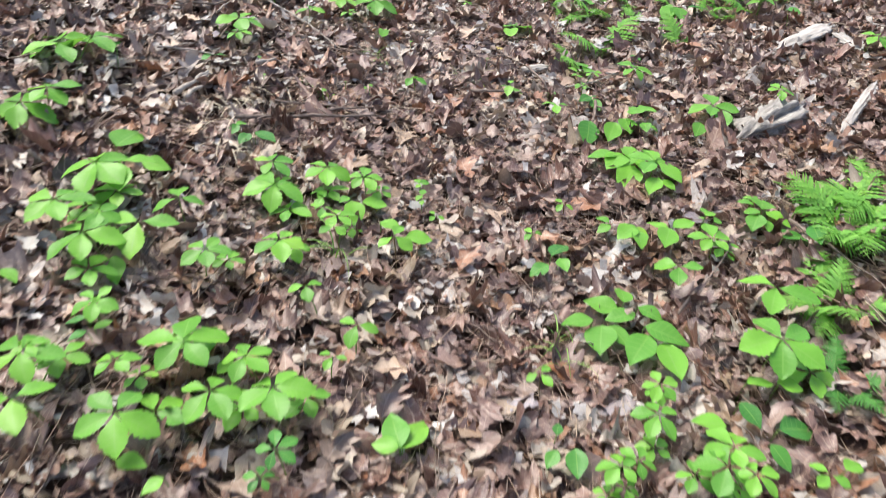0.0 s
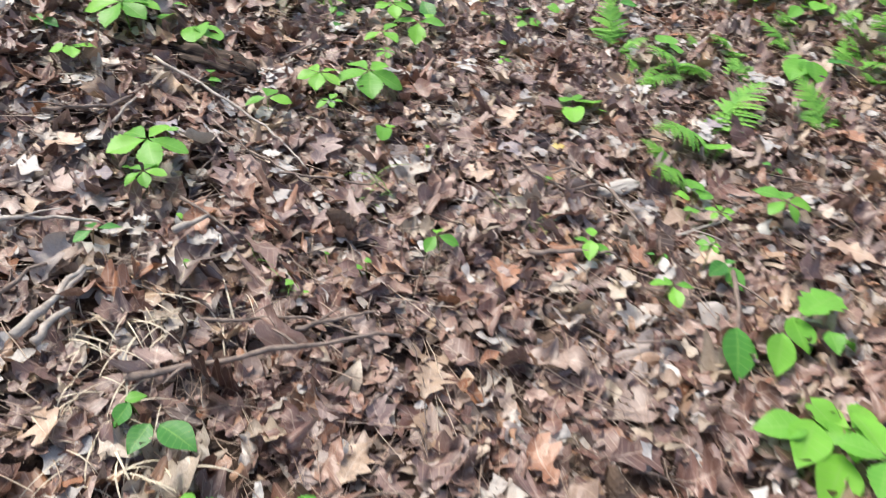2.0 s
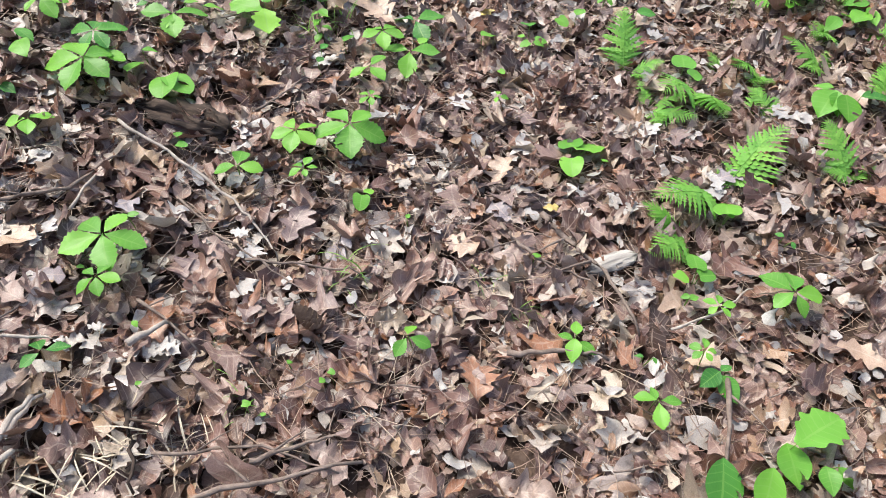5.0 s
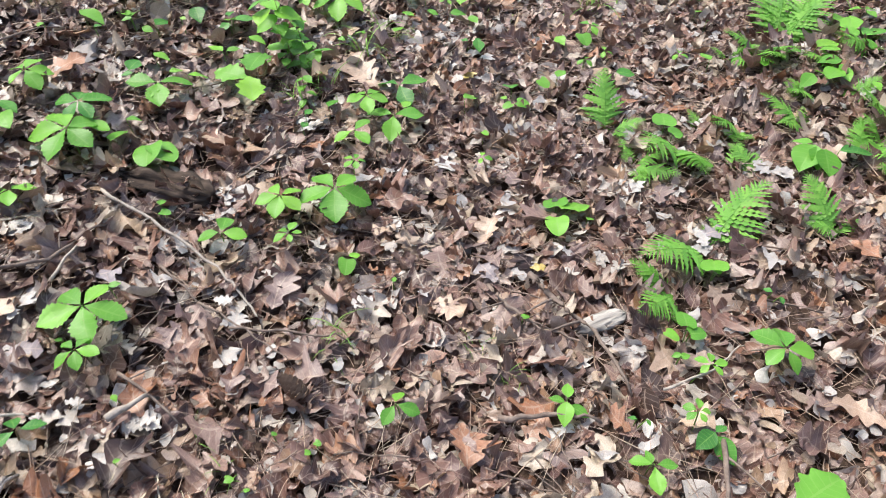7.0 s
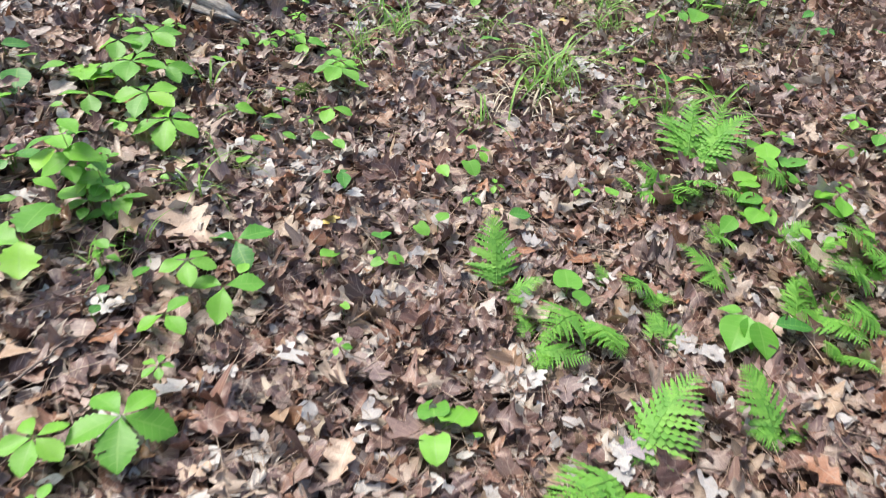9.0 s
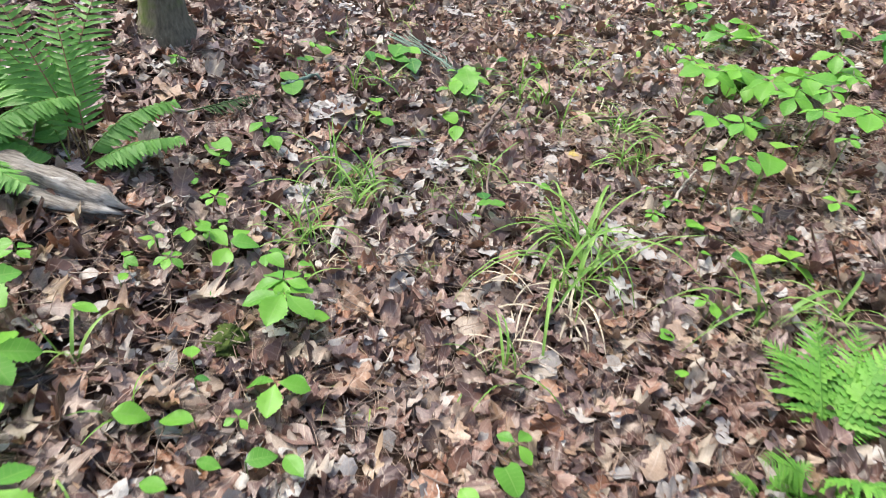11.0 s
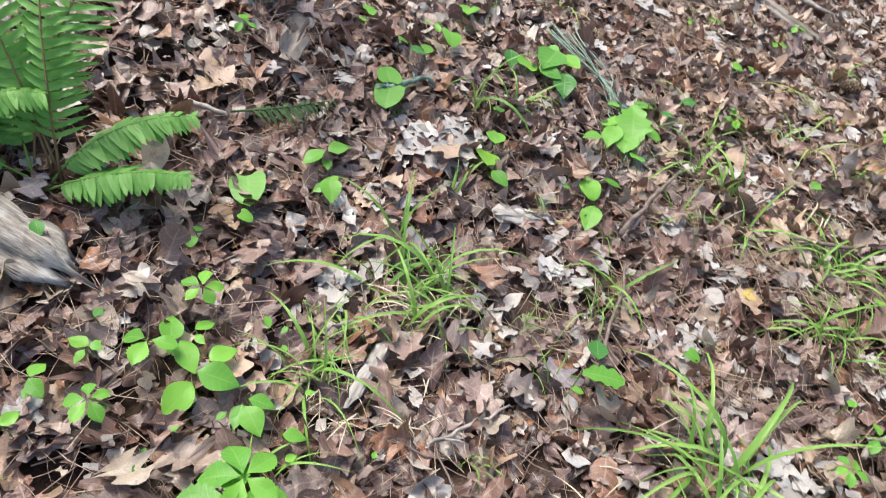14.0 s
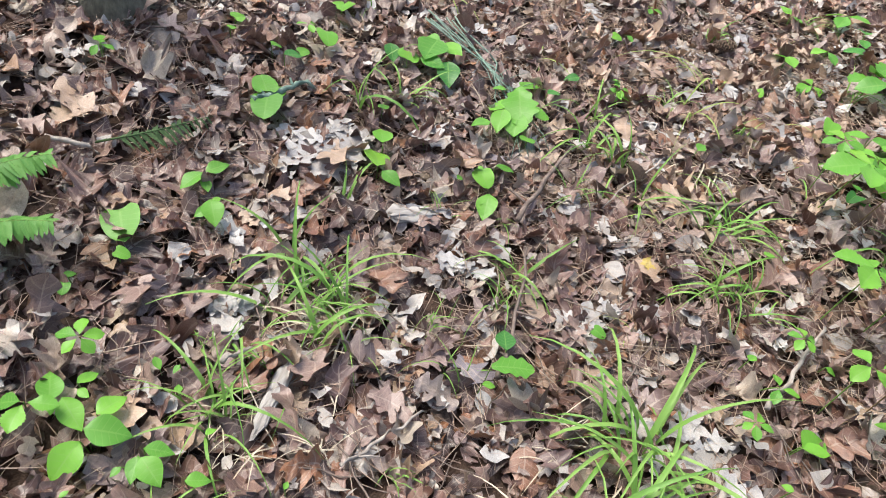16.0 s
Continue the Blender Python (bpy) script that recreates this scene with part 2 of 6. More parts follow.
# ---- leaf shapes: base at the origin, tip along +y, upper face along +z, one unit long ----
def blade(rows, width, cols=2, fold=0.1, arch=0.1, twist=0.0, back=0.0, wave=0.0, seed=0, curl=0.0):
    """Points, faces and uvs of a leaf. width(s): half width at s from 0 to 1. fold lifts the margins, arch drops the tip,
    back draws the basal margins behind the stalk, wave ripples it."""
    rnd = random.Random(seed)
    p1, p2 = rnd.uniform(0, 6), rnd.uniform(0, 6)
    pts, uvs, faces = [], [], []
    n = 2 * cols + 1
    for r in range(rows + 1):
        s = r / rows
        w = width(s)
        for c in range(n):
            u = (c - cols) / cols
            x = u * w
            y = s - back * u * u * (1 - s) ** 3
            z = fold * abs(x) - arch * s * s + wave * math.sin(9 * s + p1 + 2.2 * u) * abs(u) + curl * w * u * u * math.sin(3 * s + p2)
            x += twist * s * z
            pts.append((x, y, z))
            uvs.append((0.5 + 0.5 * u, s))
    for r in range(rows):
        for c in range(n - 1):
            a = r * n + c
            faces.append((a, a + 1, a + n + 1, a + n))
    return pts, faces, uvs


def teeth(s, rows, depth):
    return 1 + depth * (1 if round(s * rows) % 2 else -1)


def w_leaflet(rows, wide=0.27, tooth=0.085):
    return lambda s: 0.004 + wide * math.sin(math.pi * min(1, s) ** 1.28) ** 0.92 * (teeth(s, rows, tooth) if s > 0.36 else 1)


def w_ovate(wide=0.3):
    return lambda s: 0.004 + 1.06 * wide * math.sin(math.pi * s ** 0.82)


def w_heart(wide=0.6):
    return lambda s: 0.004 + 0.97 * wide * (1 - s) ** 0.58 * (0.62 + s) ** 0.7 * (1 if s > 0.12 else 0.93 if s > 0.02 else 0.62)


def w_oak(lobes=3.5, depth=0.4, wide=0.3, shift=0.0):
    return lambda s: 0.006 + wide * math.sin(math.pi * (0.04 + 0.95 * s) ** 1.25) ** 0.75 * (1 + depth * math.cos(2 * math.pi * lobes * (s + shift)))


def leaf_mesh(name, data, material):
    return mesh_of(name, *data[:2], material, data[2])


LEAFLETS = [leaf_mesh("leaflet", blade(18, w_leaflet(18, 0.295 + 0.010 * i), 2, 0.22, 0.08 + 0.05 * (i % 4), 0.2, wave=0.02, seed=i), GREEN) for i in range(6)]
LEAFLETS_DEEP = [leaf_mesh("leaflet", blade(14, w_leaflet(14, 0.3), 2, 0.22, 0.10 + 0.05 * i, wave=0.02, seed=20 + i), GREEN_DEEP) for i in range(3)]
OVATES = [leaf_mesh("leaf", blade(12, w_ovate(0.29 + 0.025 * i), 2, 0.18, 0.08 + 0.06 * (i % 3), wave=0.02, seed=30 + i), GREEN) for i in range(4)]
OVATES_DEEP = [leaf_mesh("leaf", blade(12, w_ovate(0.32), 2, 0.18, 0.10 + 0.05 * i, wave=0.02, seed=40 + i), GREEN_DEEP) for i in range(3)]
HEARTS = [leaf_mesh("leaf", blade(12, w_heart(0.60 + 0.04 * i), 3, 0.10, 0.10 + 0.08 * i, back=0.11, wave=0.015, seed=50 + i), GREEN) for i in range(3)]
HEARTS_DEEP = [leaf_mesh("leaf", blade(12, w_heart(0.64), 3, 0.2, 0.12, back=0.11, wave=0.015, seed=56), GREEN_DEEP)]
OAKS = [leaf_mesh("leaf", blade(30, w_oak(4 + 0.5 * i, 0.15, 0.33), 2, 0.12, 0.12, wave=0.03, seed=60 + i), GREEN) for i in range(3)]


def tube(points, radii, sides=5):
    """Points and faces of a round, tapering stalk through the points."""
    pts, faces = [], []
    vs = [Vector(p) for p in points]
    for i, p in enumerate(vs):
        d = (vs[min(i + 1, len(vs) - 1)] - vs[max(i - 1, 0)]).normalized()
        side = d.orthogonal().normalized()
        other = d.cross(side)
        for k in range(sides):
            a = 2 * math.pi * k / sides
            pts.append(p + radii[i] * (math.cos(a) * side + math.sin(a) * other))
    for i in range(len(vs) - 1):
        for k in range(sides):
            a, b = i * sides + k, i * sides + (k + 1) % sides
            faces.append((a, b, b + sides, a + sides))
    faces.append(tuple(range(sides))[::-1])
    faces.append(tuple((len(vs) - 1) * sides + k for k in range(sides)))
    return pts, faces


def part_mesh(name, data, material, parent, label=""):
    ob = new(name, mesh_of(name, data[0], data[1], material))
    ob.parent = parent
    return tagged(ob, label)


def put(name, mesh, parent, m):
    ob = new(name, mesh)
    ob.parent = parent
    ob.matrix_basis = m
    return ob


def root(name, x, y, label, category, group):
    ob = new(name)
    ob.empty_display_size = 0.02
    ob.location = (x, y, ground_z(x, y))
    return tagged(ob, label, category, group)


def rng_at(x, y):
    return random.Random(round(x * 1000) * 7919 + round(y * 1000))


def blade_pose(p, turn, droop, roll, size):
    """turn: degrees anticlockwise from +y; droop: degrees below level."""
    return Matrix.Translation(p) @ Euler((radians(-droop), radians(roll), radians(turn))).to_matrix().to_4x4() @ Matrix.Diagonal((size, size, size, 1))


def arc(a, b, lift, n=5):
    """Points from a to b, bowed upwards."""
    a, b = Vector(a), Vector(b)
    return [a.lerp(b, i / n) + Vector((0, 0, lift * math.sin(math.pi * i / n))) for i in range(n + 1)]


# ---- plants ----
def creeper(x, y, size, height, fingers=5):
    """A palmate leaf of three or five leaflets on one stalk."""
    r = rng_at(x, y)
    deep = r.random() > 0.86
    kind = "virginia_creeper" if fingers == 5 else "three_leaved_seedling"
    word = "five" if fingers == 5 else "three"
    tone = "deep green" if deep else "fresh light green"
    tall = "tall" if height > 0.12 else "low"
    plant = root(kind, x, y, f"{tall} {tone} woodland plant with {word} toothed leaflets", "plant", "creeper seedlings" if fingers == 5 else "three-leaved seedlings")
    count = max(1, min(5, round((size / 0.12) ** 1.7)))
    one = min(size, 0.155) * 1.18
    angles = (0, 66, -66, 138, -138) if fingers == 5 else (0, 98, -98)
    scale = (0.58, 0.55, 0.55, 0.44, 0.44) if fingers == 5 else (0.70, 0.64, 0.64)
    ring = r.uniform(0, 6.28)
    for n in range(count):
        away = 0 if count == 1 else (0.30 + 0.12 * count) * size * r.uniform(0.6, 1.0) * 0.62
        a = ring + 6.283 * n / count + r.uniform(-0.4, 0.4)
        hub = Vector((away * math.cos(a), away * math.sin(a), height * r.uniform(0.7, 1.25)))
        foot = Vector((r.uniform(-0.02, 0.02), r.uniform(-0.02, 0.02), -0.02))
        part_mesh("stem", tube(arc(foot, hub, 0.012), [0.0017] * 5 + [0.0012]), STEM if r.random() < 0.7 else STEM_RED, plant)
        leaf = new("leaf")
        leaf.parent, leaf.location, leaf.empty_display_size = plant, hub, 0.01
        spin = r.uniform(0, 360)
        tilt, lean = r.uniform(-22, 22), r.uniform(0, 360)
        big = one * r.uniform(0.78, 1.1)
        for a, k in zip(angles, scale):
            turn = spin + a + r.uniform(-9, 9)
            droop = 12 + tilt * math.cos(radians(turn - lean)) + r.uniform(-10, 16)
            put("leaflet", r.choice(LEAFLETS_DEEP if deep else LEAFLETS), leaf,
                blade_pose((0.004 * -math.sin(radians(turn)), 0.004 * math.cos(radians(turn)), 0), turn, droop, r.uniform(-18, 18), k * big * r.uniform(0.88, 1.1)))
    return plant


def leafy(x, y, size, height, count, shape, spin=None):
    """A few single leaves, each on a stalk of its own from one foot."""
    r = rng_at(x, y)
    deep = r.random() < 0.2
    names = {"heart": ("heart_leaved_plant", "heart-shaped", "heart-leaved plants"), "ovate": ("broadleaf_seedling", "oval", "broadleaf seedlings"),
             "oak": ("oak_seedling", "lobed oak", "oak seedlings")}
    kind, word, group = names[shape]
    pool = {"heart": HEARTS_DEEP if deep else HEARTS, "ovate": OVATES_DEEP if deep else OVATES, "oak": OAKS}[shape]
    number = ("one", "two", "three", "four")[min(count, 4) - 1]
    plant = root(kind, x, y, f"{'dark' if deep else 'bright'} green seedling with {number} {word} {'leaf' if count == 1 else 'leaves'} in leaf litter", "plant", group)
    spin = r.uniform(0, 360) if spin is None else spin
    if count == 1:
        size, height = min(size, 0.088), height + 0.018
    one = size * ((0.92 if shape == "heart" else 1.0) if count == 1 else 0.44 if shape == "heart" else 0.60)
    for i in range(count):
        turn = spin + 360 * i / count + r.uniform(-25, 25)
        d = Vector((-math.sin(radians(turn)), math.cos(radians(turn)), 0))
        k = one * r.uniform(0.85, 1.12)
        start = (-0.45 * k if count == 1 else 0.35 * k if shape == "heart" else 0.06 * k)
        base = d * start + Vector((0, 0, height * r.uniform(0.8, 1.15)))
        part_mesh("stem", tube(arc((0, 0, -0.02), base, 0.006, 4), [0.0014] * 4 + [0.001], 4), STEM, plant)
        put("leaf", r.choice(pool), plant, blade_pose(base, turn, r.uniform(-12, 14), r.uniform(-13, 13), k))
    return plant


def sprig(x, y, size, height, count):
    """An upright stem with small oval leaves up its length."""
    r = rng_at(x, y)
    plant = root("leafy_sprig", x, y, "upright thin sprig with many small light green leaves", "plant", "sprigs")
    lean = Vector((r.uniform(-0.3, 0.3), r.uniform(-0.2, 0.3), 1)) * size
    pts = arc((0, 0, -0.02), lean, 0.01, 6)
    part_mesh("stem", tube(pts, [0.0018, 0.0017, 0.0016, 0.0014, 0.0012, 0.001, 0.0007]), STEM_RED, plant)
    for i in range(count):
        s = 0.2 + 0.8 * i / count
        p = Vector((0, 0, 0)).lerp(lean, s) + Vector((r.uniform(-1, 1), r.uniform(-1, 1), r.uniform(-0.3, 0.3))) * size * 0.13
        put("leaf", r.choice(OVATES), plant, blade_pose(p, i * 137 + r.uniform(-20, 20), r.uniform(-15, 25), r.uniform(-20, 20), size * r.uniform(0.24, 0.36)))
    return plant


def frond_data(pairs, seed, wide=0.24, arch=0.35):
    """A feathery frond: a bowed midrib with pairs of toothed side leaves, tip along +y."""
    r = random.Random(seed)
    pts, faces, uvs = [], [], []

    def spine(s):
        return Vector((0.05 * math.sin(2 * s + seed), s * (1 - 0.12 * s), 0.42 * arch * math.sin(math.pi * 0.62 * s) - 0.45 * arch * s * s))
    tp, tf = tube([spine(i / 8) for i in range(9)], [0.008 - 0.0007 * i for i in range(9)], 4)
    pts += [tuple(p) for p in tp]
    faces += tf
    uvs += [(0.5, 0.1)] * len(tp)
    rows = 11
    for i in range(pairs):
        s = 0.14 + 0.85 * i / pairs
        length = wide * min(1, s / 0.3) ** 0.6 * (1 - s) ** 0.75 * 1.45 + 0.012
        for side in (-1, 1):
            data = blade(rows, lambda q: 0.01 + 0.088 * (1 - q) ** 0.7 * (1.0 + (0.6 if round(q * rows) % 2 else -0.6)), 1, 0.2, 0.16, seed=seed + i)
            m = Matrix.Translation(spine(s)) @ Euler((radians(r.uniform(-16, 6)), radians(r.uniform(-12, 12)), radians(-side * (74 - 34 * s + r.uniform(-6, 6))))).to_matrix().to_4x4()
            o = len(pts)
            pts += [tuple(m @ (Vector(p) * length)) for p in data[0]]
            faces += [tuple(o + v for v in f) for f in data[1]]
            uvs += data[2]
    return pts, faces, uvs


FRONDS = [leaf_mesh("frond", frond_data(17 + i, 70 + i, 0.25 + 0.025 * (i % 3), 0.25 + 0.1 * (i % 3)), FERN) for i in range(5)]
FRONDS_DEEP = [leaf_mesh("frond", frond_data(22 + i, 80 + i, 0.21, 0.35), FERN_DEEP) for i in range(3)]


def fern(x, y, size, count, deep):
    r = rng_at(x, y)
    plant = root("fern", x, y, f"{'dark' if deep else 'light'} green feathery woodland fern with {'two or three' if count < 4 else 'several'} arching fronds", "fern", "ferns beside the path")
    spin = r.uniform(0, 360)
    for i in range(count + 1):
        turn = spin + 360 * i / (count + 1) + r.uniform(-25, 25)
        put("frond", r.choice(FRONDS_DEEP if deep else FRONDS), plant, blade_pose((0, 0, -0.01), turn, r.uniform(-36, -10), r.uniform(-15, 15), size * r.uniform(0.8, 1.15)))
    return plant


def grass_data(seed, bow, wide=0.019):
    r = random.Random(seed)
    kink = r.uniform(-0.12, 0.12)
    pts, faces, uvs = [], [], []
    rows = 9
    for i in range(rows + 1):
        s = i / rows
        a = 0.12 + bow * s
        y = math.sin(a * s) * s if bow else 0.1 * s
        z = s * math.cos(a * s * 0.95)
        w = wide * (1 - s ** 2.2) * min(1, 0.5 + s * 2) + 0.0008
        for u in (-1, 0, 1):
            pts.append((u * w + kink * s * s, y - 0.5 * w * abs(u) * 0, z + 0.5 * w * abs(u)))
            uvs.append((0.5 + 0.5 * u, s))
    for i in range(rows):
        for c in range(2):
            a = i * 3 + c
            faces.append((a, a + 1, a + 4, a + 3))
    return pts, faces, uvs


BLADES = [leaf_mesh("blade", grass_data(90 + i, 0.35 + 0.28 * i), GRASS) for i in range(6)]
BLADES_PALE = [leaf_mesh("blade", grass_data(100 + i, 0.7 + 0.4 * i, 0.015), GRASS_PALE) for i in range(3)]
BLADES_DRY = [leaf_mesh("blade", grass_data(110 + i, 0.5 + 0.25 * i, 0.014), DRY_GRASS) for i in range(4)]


def grass(x, y, size, count, tone="green"):
    r = rng_at(x, y)
    pool = {"green": BLADES, "pale": BLADES_PALE, "dry": BLADES_DRY}[tone]
    label = {"green": f"{'tall' if size > 0.17 else 'short'} bright green grass tuft growing through dead leaves",
             "pale": "thin yellow-green grass blades lying over dead leaves", "dry": "flattened tuft of dry straw-coloured grass"}[tone]
    plant = root("grass_tuft" if tone != "dry" else "dry_grass_tuft", x, y, label, "grass", f"{tone} grass tufts")
    if tone == "green":
        size, count = min(0.32, size * 1.2), round(count * (1.5 if size < 0.17 else 1.25))
    spread = 0.012 + (0.0035 if tone == "dry" else 0.0026) * count
    for i in range(count):
        a = r.uniform(0, 2 * math.pi)
        d = spread * math.sqrt(r.random())
        k = size * r.uniform(0.55, 1.15)
        broad = r.uniform(0.65, 1.25)
        m = Matrix.Translation((d * math.cos(a), d * math.sin(a), 0.022 if tone == "dry" else 0.0)) @ Euler((radians(r.uniform(-42, 4) - (48 if tone == "dry" else 30 if tone == "pale" else 3)), radians(r.uniform(-12, 12)), r.uniform(0, 6.28))).to_matrix().to_4x4() @ Matrix.Diagonal((k * broad, k, k, 1))
        put("blade", r.choice(pool), plant, m)
    return plant


# ---- fallen wood and cones ----
def stick(points, thick, material, label, forks=0, lift=0.046):
    """A fallen stick along points on the ground, uneven, with side twigs."""
    x0, y0 = points[0]
    r = rng_at(x0, y0)
    ob = root("stick", x0, y0, label, "stick", "fallen sticks")
    thick *= 1.2
    path = []
    for (xa, ya), (xb, yb) in zip(points, points[1:]):
        for i in range(5):
            s = i / 5
            x, y = xa + (xb - xa) * s + r.uniform(-1, 1) * 0.006, ya + (yb - ya) * s + r.uniform(-1, 1) * 0.006
            path.append(Vector((x - x0, y - y0, ground_z(x, y) - ground_z(x0, y0) + lift + thick)))
    x, y = points[-1]
    path.append(Vector((x - x0, y - y0, ground_z(x, y) - ground_z(x0, y0) + lift * 0.6)))
    n = len(path)
    radii = [thick * (1.0 - 0.6 * i / n) * r.uniform(0.85, 1.15) for i in range(n)]
    part_mesh("branch", tube(path, radii, 7), material, ob)
    for i in range(forks):
        p = path[int(n * (0.25 + 0.6 * i / max(1, forks)))]
        q = p + Vector((r.uniform(-0.09, 0.09), r.uniform(-0.09, 0.09), r.uniform(0, 0.02)))
        part_mesh("side_twig", tube(arc(p, q, 0.005, 4), [thick * 0.5, thick * 0.45, thick * 0.4, thick * 0.32, thick * 0.2], 5), material, ob)
    return ob


def wood_piece(name, x, y, turn, length, width, height, material, label, category="wood", ragged=0.2, sink=0.3):
    """A weathered, split lump of wood or bark, with broken ends and long cracks."""
    rows, ring = 22, 30
    r = rng_at(x, y)
    pts, faces = [], []
    for i in range(rows + 1):
        s = i / rows
        end = min(1, 5.5 * s + 0.25, 5.5 * (1 - s) + 0.25)
        for k in range(ring):
            a = 2 * math.pi * k / ring
            crack = 1 + ragged * noise.noise(Vector((s * 2.2, 3.1 * math.cos(a) + x * 9, 3.1 * math.sin(a) + y * 9))) + 0.5 * ragged * noise.noise(Vector((s * 7, 8 * math.cos(a), 8 * math.sin(a) + x))) - 0.35 * ragged * max(0, noise.noise(Vector((s * 1.6, 13 * math.cos(a), 13 * math.sin(a) + y))))
            stagger = ragged * 0.35 * noise.noise(Vector((a * 2, x * 5, 1.7))) * (1 if i in (0, rows) else 0.3)
            pts.append(((s - 0.5 + stagger) * length, math.cos(a) * width * 0.5 * end * crack, math.sin(a) * height * 0.5 * end * crack))
    for i in range(rows):
        for k in range(ring):
            a, b = i * ring + k, i * ring + (k + 1) % ring
            faces.append((a, b, b + ring, a + ring))
    faces.append(tuple(range(ring))[::-1])
    faces.append(tuple(rows * ring + k for k in range(ring)))
    ob = new(name, mesh_of(name, pts, faces, material))
    slope = math.atan((ground_z(x + 0.1 * math.cos(radians(turn)), y + 0.1 * math.sin(radians(turn))) - ground_z(x, y)) / 0.1)
    ob.matrix_basis = Matrix.Translation((x, y, ground_z(x, y) + 0.014 + height * (0.5 - sink))) @ Euler((0, -slope, radians(turn)), 'XYZ').to_matrix().to_4x4()
    return tagged(ob, label, category, "fallen wood")


def cone_scale():
    pts = [(-0.006, 0, 0), (0.006, 0, 0), (0.011, 0.016, 0.002), (0, 0.021, 0.004), (-0.011, 0.016, 0.002),
           (-0.004, 0, -0.003), (0.004, 0, -0.003), (0.008, 0.015, -0.002), (0, 0.019, -0.001), (-0.008, 0.015, -0.002)]
    faces = [(0, 1, 2, 3, 4), (9, 8, 7, 6, 5), (0, 5, 6, 1), (1, 6, 7, 2), (2, 7, 8, 3), (3, 8, 9, 4), (4, 9, 5, 0)]
    return mesh_of("scale", pts, faces, CONE, None, False)


CONE_SCALE = cone_scale()


def pine_cone(x, y, turn, length=0.085):
    ob = root("pine_cone", x, y, "open brown pine cone lying in dead leaves", "pine cone", "pine cones")
    ob.rotation_euler = (0, 0, radians(turn))
    ob.location.z += 0.03
    core = [(0, -length / 2 + length * i / 6, 0.02) for i in range(7)]
    part_mesh("core", tube(core, [0.006, 0.010, 0.011, 0.010, 0.008, 0.006, 0.003], 6), CONE, ob)
    n = 60
    for i in range(n):
        s = i / n
        a = i * 2.39996
        size = (0.75 + 0.5 * math.sin(math.pi * min(1, s * 1.15))) * (1 - 0.45 * s) * 1.05
        out = 0.005
        m = Matrix.Translation((out * math.cos(a), -length / 2 + s * length, 0.022 + out * math.sin(a))) @ Matrix.Rotation(-a + math.pi / 2, 4, 'Y') @ Matrix.Rotation(radians(62 - 30 * s), 4, 'X') @ Matrix.Diagonal((size, size, size, 1))
        put("scale", CONE_SCALE, ob, m)
    return ob


# ---- tree trunk, logs and other fallen wood ----
def build_tree(x, y):
    tree = root("tree", x, y, "slim forest tree with dark mossy bark at its foot", "tree", "")
    r = random.Random(4)
    pts, faces, ring, rows = [], [], 26, 40
    for i in range(rows + 1):
        s = i / rows
        z = -0.05 + 14.0 * s ** 1.8
        rad = 0.088 * (1 - 0.7 * s) + 0.05 * math.exp(-max(0, z) / 0.06)
        for k in range(ring):
            a = 2 * math.pi * k / ring
            rr = rad * (1 + 0.10 * noise.noise(Vector((3 * math.cos(a), 3 * math.sin(a), z * 2.2))) + 0.06 * noise.noise(Vector((11 * math.cos(a), 11 * math.sin(a), z * 5))))
            pts.append((rr * math.cos(a) + 0.04 * z * s, rr * math.sin(a), z))
    for i in range(rows):
        for k in range(ring):
            a, b = i * ring + k, i * ring + (k + 1) % ring
            faces.append((a, b, b + ring, a + ring))
    part_mesh("trunk", (pts, faces), BARK, tree, "rough brown bark with green moss")
    tips = []
    for i in range(9):
        z = 9.2 + 0.5 * i
        a = i * 2.4
        p = Vector((0.04 * z * math.sqrt(z / 14.0), 0, z))
        q = p + Vector((math.cos(a), math.sin(a), 0.55)) * (1.7 - 0.12 * i)
        part_mesh("limb", tube(arc(p, q, 0.15, 6), [0.03, 0.026, 0.022, 0.018, 0.013, 0.009, 0.004], 6), BARK, tree)
        tips += [p.lerp(q, f) for f in (0.55, 0.75, 0.95)]
    lp, lf, lu = [], [], []
    shape = blade(4, w_ovate(0.32), 1, 0.2, 0.1)
    for tip in tips:
        for _ in range(70):
            m = blade_pose(tip + Vector((r.gauss(0, 0.3), r.gauss(0, 0.3), r.gauss(0, 0.2))), r.uniform(0, 360), r.uniform(-30, 50), r.uniform(-40, 40), r.uniform(0.08, 0.14))
            o = len(lp)
            lp += [tuple(m @ Vector(v)) for v in shape[0]]
            lf += [tuple(o + v for v in f) for f in shape[1]]
            lu += shape[2]
    crown = new("crown", mesh_of("crown", lp, lf, GREEN_DEEP, lu))
    crown.parent = tree
    return tree


build_tree(-0.935, 4.865)

wood_piece("log", -0.95, 3.71, -3, 0.46, 0.115, 0.075, LOG_WOOD, "weathered grey split log lying beside a fern", "log", 0.85, 0.34)
wood_piece("rotten_log", -0.77, 1.57, 6, 0.25, 0.085, 0.05, ROTTEN, "dark crumbling rotten log sunk in dead leaves", "log", 1.1, 0.25)
wood_piece("wood_stump_piece", 1.45, 1.04, 50, 0.30, 0.12, 0.09, OLD_WOOD, "rough grey lump of weathered wood", "wood", 1.2, 0.35)
wood_piece("bark_slab", 1.70, 1.87, 44, 0.32, 0.085, 0.03, PALE_WOOD, "pale bleached slab of bark on dead leaves", "bark", 0.6, 0.1)
wood_piece("bark_slab", 1.85, 1.76, -75, 0.22, 0.07, 0.03, PALE_WOOD, "short bleached piece of curled bark", "bark", 0.7, 0.1)
